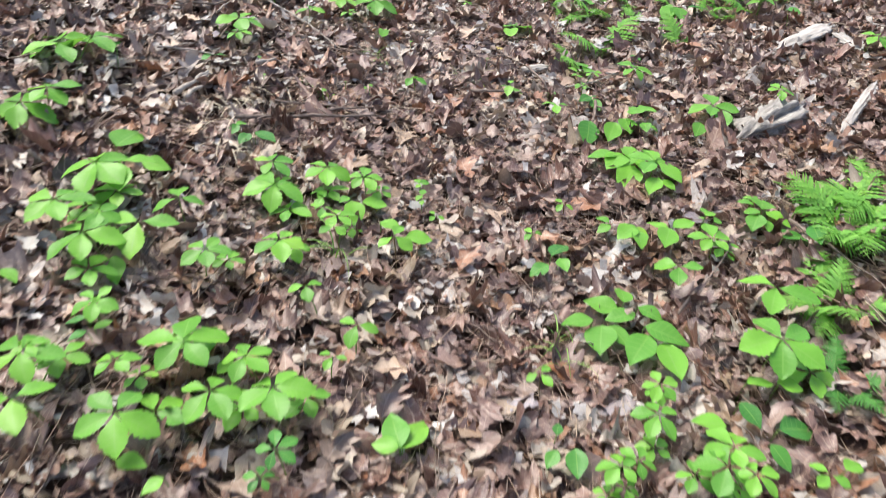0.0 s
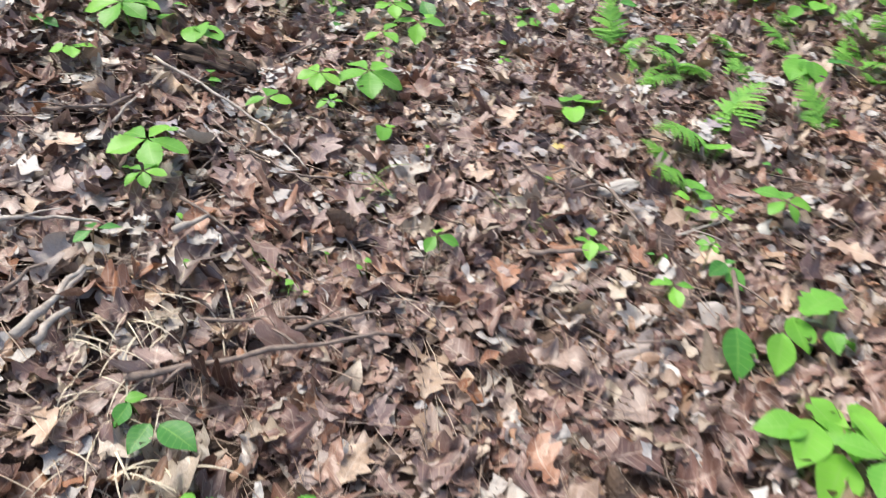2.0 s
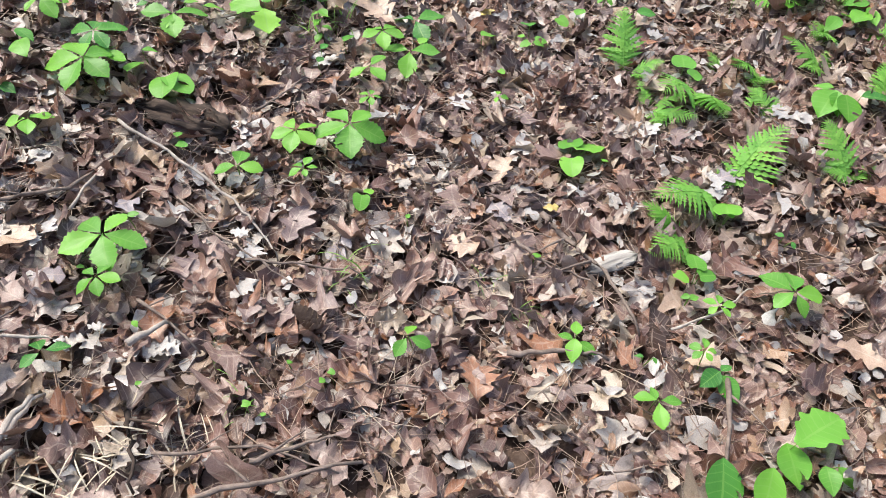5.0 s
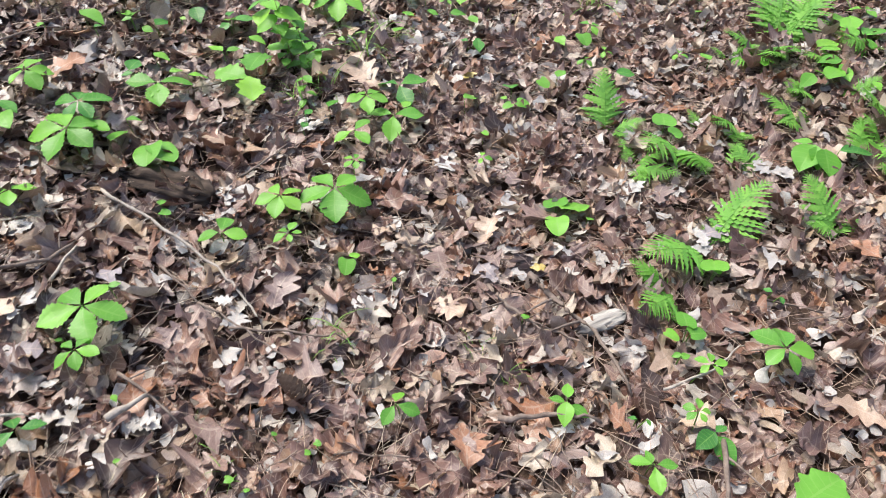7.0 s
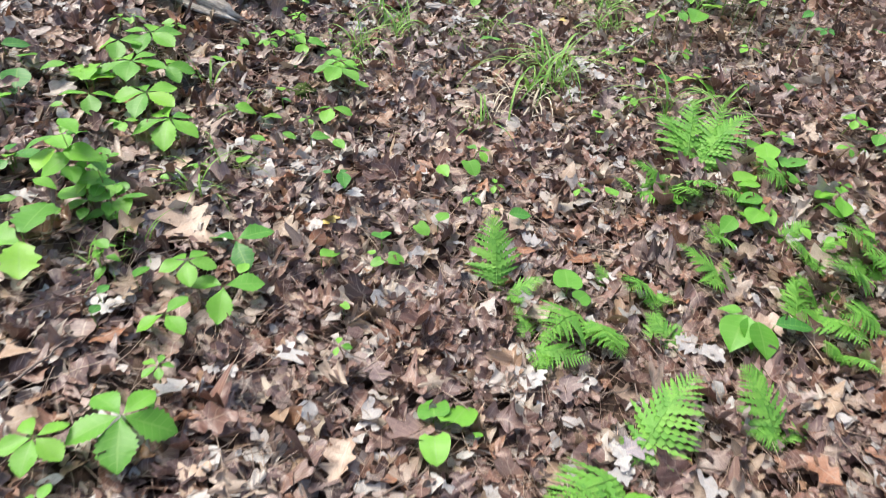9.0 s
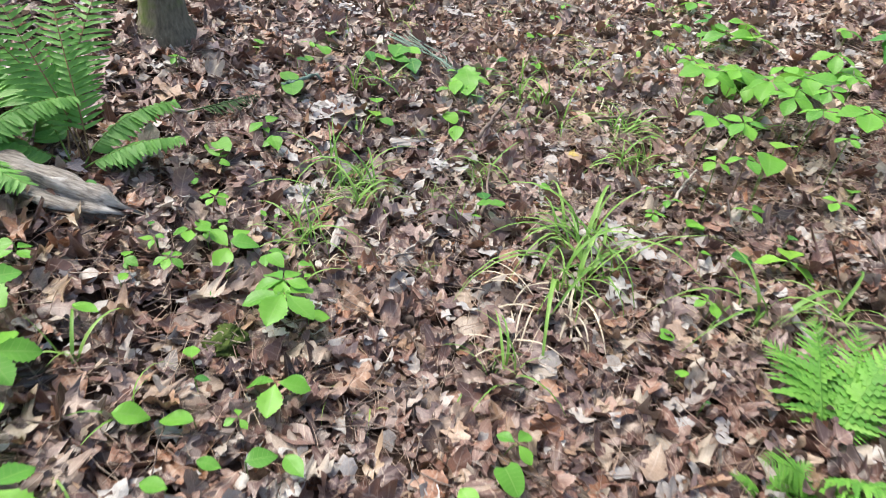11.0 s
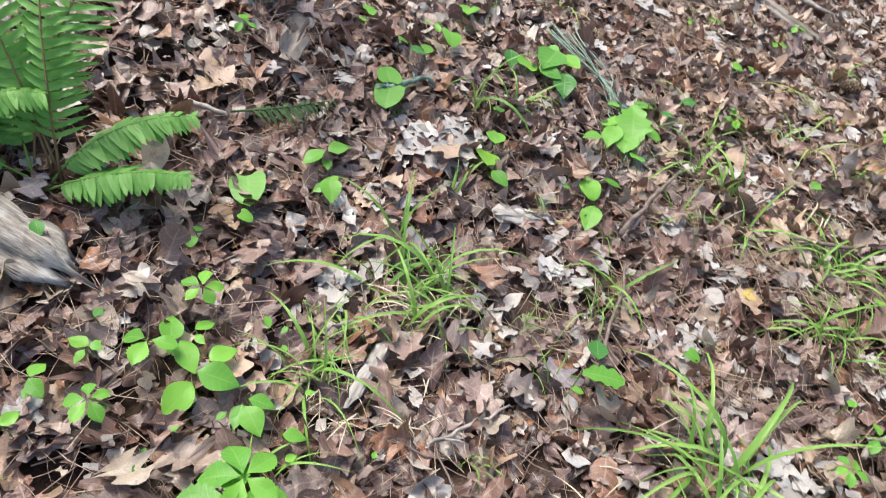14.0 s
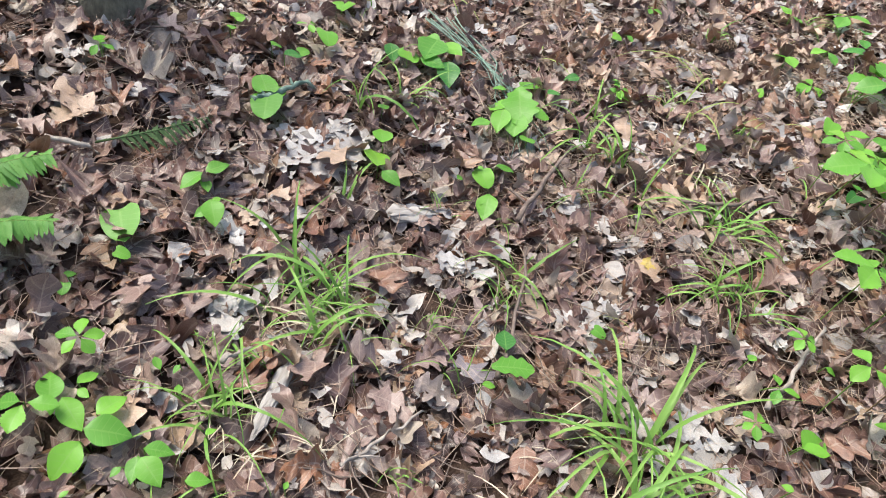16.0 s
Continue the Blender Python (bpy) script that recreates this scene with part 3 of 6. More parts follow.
wood_piece("bark_slab", 1.76, 1.12, 63, 0.42, 0.038, 0.035, PALE_WOOD, "long bleached strip of branch wood", "bark", 0.3, 0.1)
wood_piece("wood_chip", 0.495, 1.46, 37, 0.15, 0.05, 0.025, OLD_WOOD, "flat grey chip of weathered wood", "wood", 0.4, 0.1)
wood_piece("bark_curl", -0.12, 3.79, 84, 0.17, 0.03, 0.014, PALE_WOOD, "flat bleached strip of papery bark", "bark", 0.5, -1.1)
wood_piece("wood_chip", -0.33, 1.07, 25, 0.10, 0.022, 0.014, OLD_WOOD, "small grey chip of broken branch", "wood", 1.0, 0.1)
wood_piece("wood_chip", 0.06, 4.42, 20, 0.13, 0.05, 0.02, PALE_WOOD, "pale chip of rotten wood", "wood", 0.7, 0.1)
wood_piece("fallen_branch", 0.855, 6.14, -51, 0.55, 0.06, 0.05, OLD_WOOD, "weathered grey length of fallen branch", "wood", 0.5, 0.3)
wood_piece("moss_patch", 1.52, 4.97, 20, 0.22, 0.16, 0.05, MOSS, "dark green cushion of moss", "moss", 0.5, 0.35)
wood_piece("moss_patch", -0.35, 3.30, 70, 0.10, 0.07, 0.035, MOSS, "small dark green cushion of moss", "moss", 1.0, 0.45)

stick([(-0.91, 1.45), (-0.75, 1.41), (-0.53, 1.32), (-0.43, 1.26), (-0.35, 1.18)], 0.0044, TWIG_PALE, "long bent grey stick lying on dead leaves", 1)
stick([(0.28, 1.56), (0.38, 1.47), (0.47, 1.40), (0.58, 1.23)], 0.0075, TWIG, "straight brown stick lying on dead leaves", 2)
stick([(0.18, 1.49), (0.24, 1.43), (0.33, 1.38), (0.46, 1.36)], 0.005, TWIG, "dark crooked twig on dead leaves", 2)
stick([(0.65, 1.25), (0.77, 1.33), (0.86, 1.44)], 0.0035, TWIG_PALE, "thin pale twig on dead leaves", 1)
stick([(-0.47, 0.43), (-0.24, 0.59), (0.01, 0.74)], 0.007, TWIG, "long brown fallen branch across the litter", 2)
stick([(-0.40, 0.62), (-0.20, 0.70), (-0.02, 0.70)], 0.0035, TWIG, "thin brown twig beside a branch", 1)
stick([(1.17, 3.53), (1.19, 3.34)], 0.010, OLD_WOOD, "short thick grey stick beside a fern", 0)
stick([(1.28, 3.45), (1.54, 3.38)], 0.007, TWIG, "dark stick behind a fern", 1)
stick([(0.34, 4.46), (0.41, 4.65), (0.51, 4.88)], 0.007, TWIG, "dark brown stick on dead leaves", 1)
stick([(0.82, 4.68), (0.96, 4.70), (1.13, 4.78)], 0.006, TWIG, "thin brown stick lying on dead leaves", 1)
stick([(0.94, 4.01), (1.05, 4.15), (1.15, 4.30)], 0.006, TWIG_PALE, "pale grey lichen-spotted stick", 1)
stick([(-0.24, 3.83), (-0.18, 3.88)], 0.006, TWIG_PALE, "short bleached stick end", 0)
stick([(-0.78, 4.23), (-0.68, 4.27)], 0.007, TWIG_PALE, "short bleached stick by the fern", 0)
stick([(1.05, -0.14), (1.14, 0.03), (1.23, 0.21)], 0.004, TWIG, "thin grey twig among green seedlings", 1)
stick([(1.40, 0.33), (1.48, 0.20), (1.60, -0.03)], 0.0045, TWIG, "thin brown twig under a fern", 1)
stick([(0.78, 1.14), (0.78, 0.90)], 0.006, TWIG, "short dark stick on dead leaves", 1)
stick([(-1.47, 1.74), (-1.37, 2.05)], 0.004, TWIG, "thin twig lying among seedlings", 1)
stick([(-0.52, 1.20), (-0.38, 1.16), (-0.24, 1.10)], 0.003, TWIG, "fine brown twig on dead leaves", 1)
stick([(-0.68, 0.56), (-0.67, 0.68)], 0.006, TWIG_PALE, "short pale stick in dry grass", 0)
stick([(-0.60, 0.95), (-0.42, 0.88)], 0.004, TWIG, "fine brown twig lying flat", 1)
stick([(-0.70, 0.45), (-0.68, 0.57), (-0.68, 0.68)], 0.009, TWIG_PALE, "thick bleached stick beside dry grass", 0)
stick([(-0.66, 0.44), (-0.645, 0.56)], 0.008, TWIG_PALE, "short thick bleached stick beside another", 0)
stick([(-0.50, 0.70), (-0.45, 0.63), (-0.40, 0.54)], 0.006, ROTTEN, "dark rotten stick on dead leaves", 1)
stick([(-0.90, 0.70), (-0.80, 0.76), (-0.70, 0.80)], 0.005, TWIG_PALE, "pale thin stick under a seedling", 1)
stick([(-0.21, 0.66), (-0.12, 0.73), (-0.04, 0.78)], 0.005, TWIG, "brown twig lying flat on the litter", 1)
stick([(-0.78, 0.52), (-0.75, 0.66)], 0.005, TWIG, "brown twig among dry grass", 1)
stick([(-1.01, 1.07), (-0.90, 1.18), (-0.85, 1.36)], 0.005, TWIG, "long brown twig beside a rotten log", 2)
stick([(-0.86, 1.12), (-0.87, 1.31)], 0.004, TWIG_PALE, "thin grey twig on dead leaves", 0)
stick([(-0.56, 0.84), (-0.50, 0.93)], 0.008, TWIG_PALE, "short thick grey stick on dead leaves", 0)
stick([(-0.66, 1.27), (-0.51, 1.20)], 0.003, TWIG, "fine brown twig beside a bent stick", 0)
stick([(-0.42, 1.15), (-0.28, 1.19), (-0.14, 1.22)], 0.0035, TWIG, "long fine dark twig on dead leaves", 0)
stick([(-0.61, 1.67), (-0.56, 1.80), (-0.52, 1.91)], 0.0035, TWIG, "fine brown twig near the rotten log", 1)
stick([(0.27, 1.08), (0.40, 1.12), (0.51, 1.14)], 0.006, TWIG, "brown stick half buried in dead leaves", 0)
stick([(0.04, 3.68), (0.11, 3.75), (0.19, 3.85)], 0.004, TWIG_PALE, "pale bent twig beside a grass tuft", 1)
stick([(0.79, 4.88), (0.70, 4.76), (0.59, 4.62)], 0.0035, TWIG_PALE, "pale thin stalk on dead leaves", 0)
stick([(0.80, 6.40), (0.93, 6.27), (1.07, 6.17)], 0.012, OLD_WOOD, "thick grey fallen branch", 1)
stick([(0.33, 3.96), (0.36, 4.09), (0.38, 4.40)], 0.006, TWIG, "dark brown stick lying beside grass", 2)
stick([(-1.14, 3.52), (-1.01, 3.64)], 0.006, TWIG, "brown stick by the grey log", 1)
spread = random.Random(21)
for _ in range(9):
    jog = [(spread.uniform(-0.06, 0.06), spread.uniform(-0.05, 0.05)) for _ in range(4)]
    line = [(-0.01, 5.40), (0.18, 5.20), (0.29, 5.02), (0.37, 4.80)]
    stick([(x + u, y + v) for (x, y), (u, v) in zip(line, jog)], spread.uniform(0.0014, 0.0026), LICHEN, "thin grey-green lichen-covered pine twig", 2)
stick([(-0.43, 4.62), (-0.36, 4.72), (-0.30, 4.80)], 0.009, LICHEN, "short twig crusted with pale green lichen", 2)

pine_cone(-0.22, 1.04, 60)
pine_cone(0.69, 4.78, 20, 0.075)
pine_cone(1.07, 5.62, 100, 0.09)
pine_cone(0.50, 0.46, 10, 0.09)


# ---- the large fern behind the log ----
FERN_MID = green_material("fern_green_mid", [(0.0, (0.14, 0.36, 0.075)), (0.5, (0.19, 0.43, 0.10)), (1.0, (0.23, 0.48, 0.12))], 0.38, 0.5)
PINNAE = [leaf_mesh("pinna", blade(18, lambda s: (0.012 + 0.155 * (1 - s ** 3.0)) * (0.55 + 0.45 * min(1, s * 9)) * (1 + (0.10 if round(s * 18) % 2 else -0.10)), 1, 0.25, 0.10 + 0.08 * i, wave=0.015, seed=400 + i), FERN_MID) for i in range(3)]

PINNAE_THIN = [leaf_mesh("pinna", blade(14, lambda s: (0.012 + 0.078 * (1 - s ** 2.2)) * (1 + (0.08 if round(s * 14) % 2 else -0.08)), 1, 0.25, 0.10 + 0.10 * i, wave=0.03, seed=410 + i), FERN_MID) for i in range(3)]


def sword_frond(plant, turn, rise, length, r, reach=0.105, pool=None, pairs=0):
    frond_rows = 12

    steep = rise > 70
    bend, sag = (0.28, 0.16) if steep else (0.55, 0.42)

    def spine(s):
        a = radians(rise)
        return Vector((0.03 * math.sin(3 * s + turn), length * s * math.cos(a * (1 - bend * s)), length * (math.sin(a) * s - sag * s * s * (0.4 + math.sin(a) * 0.7))))
    data = tube([spine(i / frond_rows) for i in range(frond_rows + 1)], [0.0032 - 0.0002 * i for i in range(frond_rows + 1)], 5)
    frond = part_mesh("frond", data, STEM_RED if steep else DEAD_FERN if pool else STEM, plant)
    frond.matrix_basis = Euler((0, 0, radians(turn))).to_matrix().to_4x4()
    pairs = pairs or (23 if steep else 28)
    for i in range(pairs):
        s = 0.2 + 0.79 * i / pairs
        p = spine(s)
        d = (spine(min(1, s + 0.02)) - spine(s - 0.02)).normalized()
        k = reach * min(1, 0.62 + 1.6 * (s - 0.2)) * (1 - max(0, s - 0.3)) ** 0.8 * r.uniform(0.92, 1.08) * length / 0.5
        for side in (-1, 1):
            out = Vector((side, 0, 0)) * math.cos(radians(24)) + d * math.sin(radians(24))
            up = d.cross(Vector((-1, 0, 0)))
            up = (up - up.dot(out) * out).normalized() + Vector((0, 0, 0.001))
            right = out.cross(up).normalized()
            m = Matrix((right, out, up)).transposed().to_4x4()
            put("pinna", r.choice(pool or (PINNAE_THIN if steep else PINNAE)), frond, Matrix.Translation(p) @ m @ Euler((radians(r.uniform(-34, -10) if not steep else r.uniform(-18, 6)), radians(r.uniform(-8, 8)), 0)).to_matrix().to_4x4() @ Matrix.Diagonal((k, k, k, 1)))


def large_fern(x, y, fronds, label):
    r = rng_at(x, y)
    plant = root("large_fern", x, y, label, "fern", "large ferns")
    for turn, rise, length in fronds:
        sword_frond(plant, turn, rise, length, r, 0.118 if rise < 65 else 0.088)


large_fern(-0.897, 3.873, ((-54, 54, 0.35), (-80, 36, 0.32), (14, 83, 0.60), (46, 80, 0.64), (76, 78, 0.58), (-2, 77, 0.62), (62, 62, 0.5), (104, 46, 0.46)), "large green sword fern with long arching fronds behind a log")
large_fern(-1.16, 3.74, ((-60, 50, 0.36), (-10, 76, 0.5), (40, 74, 0.5), (100, 35, 0.4), (150, 30, 0.35), (-120, 30, 0.36)), "low green sword fern with arching fronds beside a log")


DEAD_PINNAE = [leaf_mesh("pinna", blade(8, lambda s: 0.02 + 0.10 * (1 - s ** 2.0), 1, 0.2, 0.05 + 0.1 * i, wave=0.03, seed=420 + i), DEAD_FERN) for i in range(2)]


def fallen_frond(x, y, turn, size):
    """A dead, dark frond lying flat on the litter."""
    plant = root("fallen_fern_frond", x, y, "dark withered fern frond lying flat on dead leaves", "fern", "fallen fronds")
    plant.location.z += 0.022
    sword_frond(plant, turn, 13, size, rng_at(x, y), 0.11, DEAD_PINNAE, 15)


fallen_frond(-0.71, 4.31, -50, 0.29)


def palm(x, y, height, turn, size, fingers, deep=False):
    """One palmate leaf of three or five toothed leaflets, its middle leaflet along turn, on a bowed stalk."""
    r = rng_at(x, y)
    kind, word = ("virginia_creeper", "five") if fingers == 5 else ("three_leaved_seedling", "three")
    tone = "deep green" if deep else "fresh light green"
    tall = "tall" if height > 0.11 else "low"
    plant = root(kind, x, y, f"{tall} {tone} woodland plant with {word} toothed leaflets", "plant", "creeper seedlings" if fingers == 5 else "three-leaved seedlings")
    foot = Vector((r.uniform(-0.03, 0.03), r.uniform(0.0, 0.05), -0.02))
    tiers = [((0, 0, height), turn, size)]
    if fingers == 5 and y < 0.9:
        away = r.uniform(0, 6.283)
        tiers.append(((0.8 * size * math.cos(away), 0.8 * size * math.sin(away), 0.55 * height), turn + r.uniform(60, 300), 0.72 * size))
    angles, scale = ((0, 67, -67, 140, -140), (1.0, 0.98, 0.98, 0.80, 0.80)) if fingers == 5 else ((0, 100, -100), (1.0, 0.92, 0.92))
    for hub, way, reach in tiers:
        part_mesh("stem", tube(arc(foot, hub, 0.010), [0.0017] * 5 + [0.0012]), STEM if r.random() < 0.6 else STEM_RED, plant)
        leaf = new("leaf")
        leaf.parent, leaf.location, leaf.empty_display_size = plant, hub, 0.01
        lean, tilt = r.uniform(0, 360), r.uniform(0, 12)
        for a, k in zip(angles, scale):
            t = way + a + (r.uniform(-8, 8) if a else 0)
            droop = 6 + tilt * math.cos(radians(t - lean)) + r.uniform(-8, 12)
            put("leaflet", r.choice(LEAFLETS_DEEP if deep else LEAFLETS), leaf,
                blade_pose((0.005 * -math.sin(radians(t)), 0.005 * math.cos(radians(t)), 0), t, droop, r.uniform(-14, 14), k * reach * r.uniform(0.92, 1.08)))
    return plant


def seedling(shape, x, y, height, deep, *leaves):
    """Single leaves from one foot; each leaf: its base from the foot, the way it points and its length."""
    r = rng_at(x, y)
    kind, word, group = {"heart": ("heart_leaved_plant", "heart-shaped", "heart-leaved plants"), "ovate": ("broadleaf_seedling", "oval", "broadleaf seedlings"),
                         "oak": ("oak_seedling", "lobed oak", "oak seedlings")}[shape]
    pool = {"heart": HEARTS_DEEP if deep else HEARTS, "ovate": OVATES_DEEP if deep else OVATES, "oak": OAKS}[shape]
    number = ("one", "two", "three", "several")[min(len(leaves), 4) - 1]
    plant = root(kind, x, y, f"{'dark' if deep else 'bright'} green seedling with {number} {word} {'leaf' if len(leaves) == 1 else 'leaves'} in leaf litter", "plant", group)
    for u, v, turn, size in leaves:
        base = Vector((u, v, height * r.uniform(0.85, 1.15)))
        part_mesh("stem", tube(arc((0.3 * u, 0.3 * v + 0.015, -0.02), base, 0.006, 4), [0.0014] * 4 + [0.001], 4), STEM, plant)
        put("leaf", r.choice(pool), plant, blade_pose(base, turn, r.uniform(-6, 14), r.uniform(-16, 16), size * (0.86 if shape == "heart" else 1.0)))
    return plant


def fern_of(x, y, *fronds):
    """A fern of a few fronds, each with the way it points and its reach."""
    r = rng_at(x, y)
    plant = root("fern", x, y, f"light green feathery woodland fern with {'a few' if len(fronds) < 3 else 'several'} fronds", "fern", "ferns beside the path")
    for turn, reach in fronds:
        put("frond", r.choice(FRONDS), plant, blade_pose((0, 0, 0.0), turn, r.uniform(-34, -20), r.uniform(-16, 16), reach * 1.2))
    for _ in range(2 if len(fronds) < 3 else 1):
        turn, reach = r.choice(fronds)
        put("frond", r.choice(FRONDS), plant, blade_pose((r.uniform(-0.02, 0.02), r.uniform(-0.02, 0.02), 0.0), turn + r.choice((-1, 1)) * r.uniform(35, 80), r.uniform(-30, -12), r.uniform(-16, 16), reach * r.uniform(0.6, 0.9)))
    return plant


# ---- the plants, along the walk ----
palm(-0.171, 0.075, 0.1, -167, 0.107, 5)
palm(-0.225, 0.181, 0.1, -41, 0.071, 5)
palm(-0.058, 0.231, 0.1, -162, 0.086, 5)
palm(0.066, 0.224, 0.1, -60, 0.067, 5)
palm(-0.014, 0.055, 0.075, -170, 0.040, 3)
palm(0.050, -0.002, 0.1, -117, 0.057, 5)
palm(0.326, 0.137, 0.075, 157, 0.031, 3)
palm(0.996, 0.588, 0.1, -62, 0.120, 5)
palm(1.230, 1.089, 0.075, 6, 0.105, 3)
palm(1.477, 1.168, 0.1, 110, 0.058, 5)
palm(1.148, 0.151, 0.1, 10, 0.068, 5)
palm(1.472, 0.471, 0.075, 72, 0.019, 3)
palm(1.515, 0.431, 0.075, 154, 0.061, 3)
palm(1.905, 1.611, 0.1, 133, 0.070, 5)
palm(0.711, 0.309, 0.075, 147, 0.034, 3)
palm(0.632, 0.125, 0.075, 46, 0.035, 3)
palm(-0.104, -0.630, 0.13, 25, 0.111, 5)
palm(-0.211, -0.733, 0.13, 18, 0.054, 5)
palm(-0.137, -0.853, 0.13, -155, 0.093, 5)
palm(0.135, -0.689, 0.13, -150, 0.091, 5)
palm(0.014, -0.739, 0.13, -131, 0.079, 5)
palm(0.041, -0.626, 0.13, -114, 0.069, 5)
palm(0.202, -0.839, 0.13, -39, 0.050, 5, True)
palm(-0.344, -0.588, 0.13, -158, 0.059, 5)
palm(-0.395, -0.781, 0.13, -141, 0.085, 5)
palm(-0.395, -0.763, 0.13, -52, 0.042, 5)
palm(-0.336, -0.891, 0.13, -142, 0.084, 3)
palm(0.230, -0.564, 0.13, 173, 0.035, 3)
palm(0.254, -0.449, 0.13, 172, 0.057, 3)
palm(-0.044, -0.207, 0.13, -152, 0.076, 5)
palm(-0.204, -0.320, 0.13, -147, 0.068, 5)
palm(-0.627, -0.118, 0.13, -178, 0.113, 5)
palm(-0.579, -0.084, 0.13, -152, 0.110, 3)
palm(-0.363, -0.155, 0.13, 28, 0.078, 3)
palm(-0.401, -0.294, 0.13, -169, 0.110, 3)
palm(-0.508, -0.309, 0.13, -85, 0.061, 5)
palm(-0.498, -0.394, 0.13, -151, 0.101, 5)
palm(-0.624, -0.316, 0.13, -138, 0.097, 5)
palm(0.072, -0.093, 0.13, 143, 0.043, 3)
palm(0.247, -0.078, 0.13, -109, 0.063, 3)
palm(1.120, -0.628, 0.13, 43, 0.070, 5)
palm(1.104, -0.680, 0.13, 91, 0.063, 5)
palm(1.155, -0.692, 0.13, -128, 0.047, 5)
palm(0.895, -0.715, 0.13, 87, 0.047, 5)
palm(0.929, -0.695, 0.13, -16, 0.040, 5)
palm(0.972, -0.564, 0.13, 161, 0.059, 5)
palm(0.977, -0.477, 0.13, -126, 0.045, 5)
palm(1.274, -0.096, 0.13, 165, 0.110, 3)
palm(1.260, -0.292, 0.13, 176, 0.107, 5)
palm(1.038, -0.034, 0.13, 175, 0.074, 3)
palm(0.086, -0.355, 0.13, -152, 0.048, 3)
palm(1.290, -0.673, 0.13, 140, 0.040, 3)
palm(0.707, -0.493, 0.13, -134, 0.038, 3)
palm(-0.452, 1.598, 0.1, -175, 0.074, 5)
palm(-0.321, 1.688, 0.1, -163, 0.113, 5)
palm(-0.555, 1.421, 0.075, 12, 0.070, 3)
palm(-0.380, 1.466, 0.1, 65, 0.043, 5)
palm(-1.061, 1.581, 0.1, 113, 0.111, 5)
palm(-1.057, 1.652, 0.075, -93, 0.069, 3)
palm(-1.094, 1.698, 0.1, 25, 0.089, 5, True)
palm(-0.977, 1.931, 0.075, -155, 0.110, 3)
palm(-0.968, 1.886, 0.075, 177, 0.031, 3)
palm(-1.271, 1.737, 0.1, -61, 0.076, 5)
palm(-1.075, 1.327, 0.075, -148, 0.065, 3)
palm(-0.365, 2.176, 0.1, -159, 0.078, 5)
palm(-0.287, 2.322, 0.075, -45, 0.110, 3, True)
palm(-0.259, 2.141, 0.075, -170, 0.110, 3)
palm(-0.359, 2.005, 0.075, -128, 0.077, 3)
palm(-0.302, 1.833, 0.1, 145, 0.037, 5)
palm(0.068, 2.021, 0.075, -86, 0.033, 3)
palm(0.361, 3.033, 0.075, -40, 0.055, 3)
palm(0.356, 2.748, 0.075, -124, 0.039, 3)
palm(0.715, 2.863, 0.075, -108, 0.041, 3)
palm(0.429, 2.833, 0.075, -92, 0.035, 3)
palm(-0.727, 1.059, 0.1, -148, 0.098, 5)
palm(-0.682, 0.946, 0.1, -147, 0.052, 5)
palm(-0.698, 0.746, 0.075, 49, 0.054, 3, True)
palm(0.932, 1.384, 0.1, -3, 0.082, 5)
palm(0.752, 1.307, 0.1, -1, 0.037, 5)
palm(0.717, 1.167, 0.1, 70, 0.033, 5)
palm(0.623, 1.025, 0.075, -170, 0.059, 3)
palm(0.029, 1.047, 0.075, -93, 0.057, 3)
palm(-0.765, 3.060, 0.1, -68, 0.097, 5)
palm(-0.863, 3.015, 0.1, -166, 0.120, 5)
palm(-0.887, 3.235, 0.1, -116, 0.110, 5)
palm(-0.639, 2.767, 0.1, -174, 0.120, 5)
palm(-0.752, 2.866, 0.1, 178, 0.120, 5)
palm(-0.969, 3.150, 0.075, -163, 0.107, 3)
palm(-1.023, 3.303, 0.075, 138, 0.049, 3)
palm(-0.998, 3.341, 0.075, -71, 0.040, 3)
palm(-0.905, 2.790, 0.075, -151, 0.094, 3)
palm(-0.767, 2.706, 0.075, -151, 0.051, 3)
palm(-0.858, 2.574, 0.1, 168, 0.034, 5)
palm(-0.856, 3.394, 0.075, -121, 0.056, 3)
palm(-0.222, 3.413, 0.1, 167, 0.112, 5)
palm(-0.196, 3.139, 0.075, 175, 0.088, 3)
palm(-0.256, 3.026, 0.075, 122, 0.030, 3)
palm(1.240, 3.702, 0.075, -27, 0.110, 3)
palm(0.954, 3.540, 0.075, 106, 0.045, 3)
palm(1.697, 3.254, 0.1, 85, 0.052, 5)
palm(1.815, 4.016, 0.1, 74, 0.045, 5, True)
palm(2.020, 3.977, 0.075, 53, 0.035, 3, True)
palm(1.499, 3.978, 0.075, 136, 0.058, 3)
palm(1.645, 3.110, 0.075, 83, 0.039, 3)
palm(1.767, 3.189, 0.075, 153, 0.070, 3)
palm(1.554, 2.891, 0.075, -90, 0.034, 3)
palm(-0.811, 4.580, 0.075, -88, 0.035, 3)
palm(-0.384, 5.041, 0.075, -142, 0.038, 3)
palm(-0.476, 3.762, 0.1, 18, 0.043, 5)
palm(-0.510, 3.625, 0.075, -176, 0.053, 3)
palm(-0.231, 3.460, 0.1, 42, 0.076, 5)
palm(-0.520, 3.468, 0.1, 179, 0.042, 5)
palm(0.458, 5.776, 0.075, -80, 0.028, 3)
palm(0.553, 5.839, 0.075, -102, 0.029, 3)
palm(0.881, 5.964, 0.075, -102, 0.040, 3)
palm(0.798, 5.792, 0.075, -99, 0.039, 3)
palm(0.650, 5.180, 0.075, -70, 0.035, 3)
palm(0.884, 3.937, 0.1, -108, 0.039, 5)
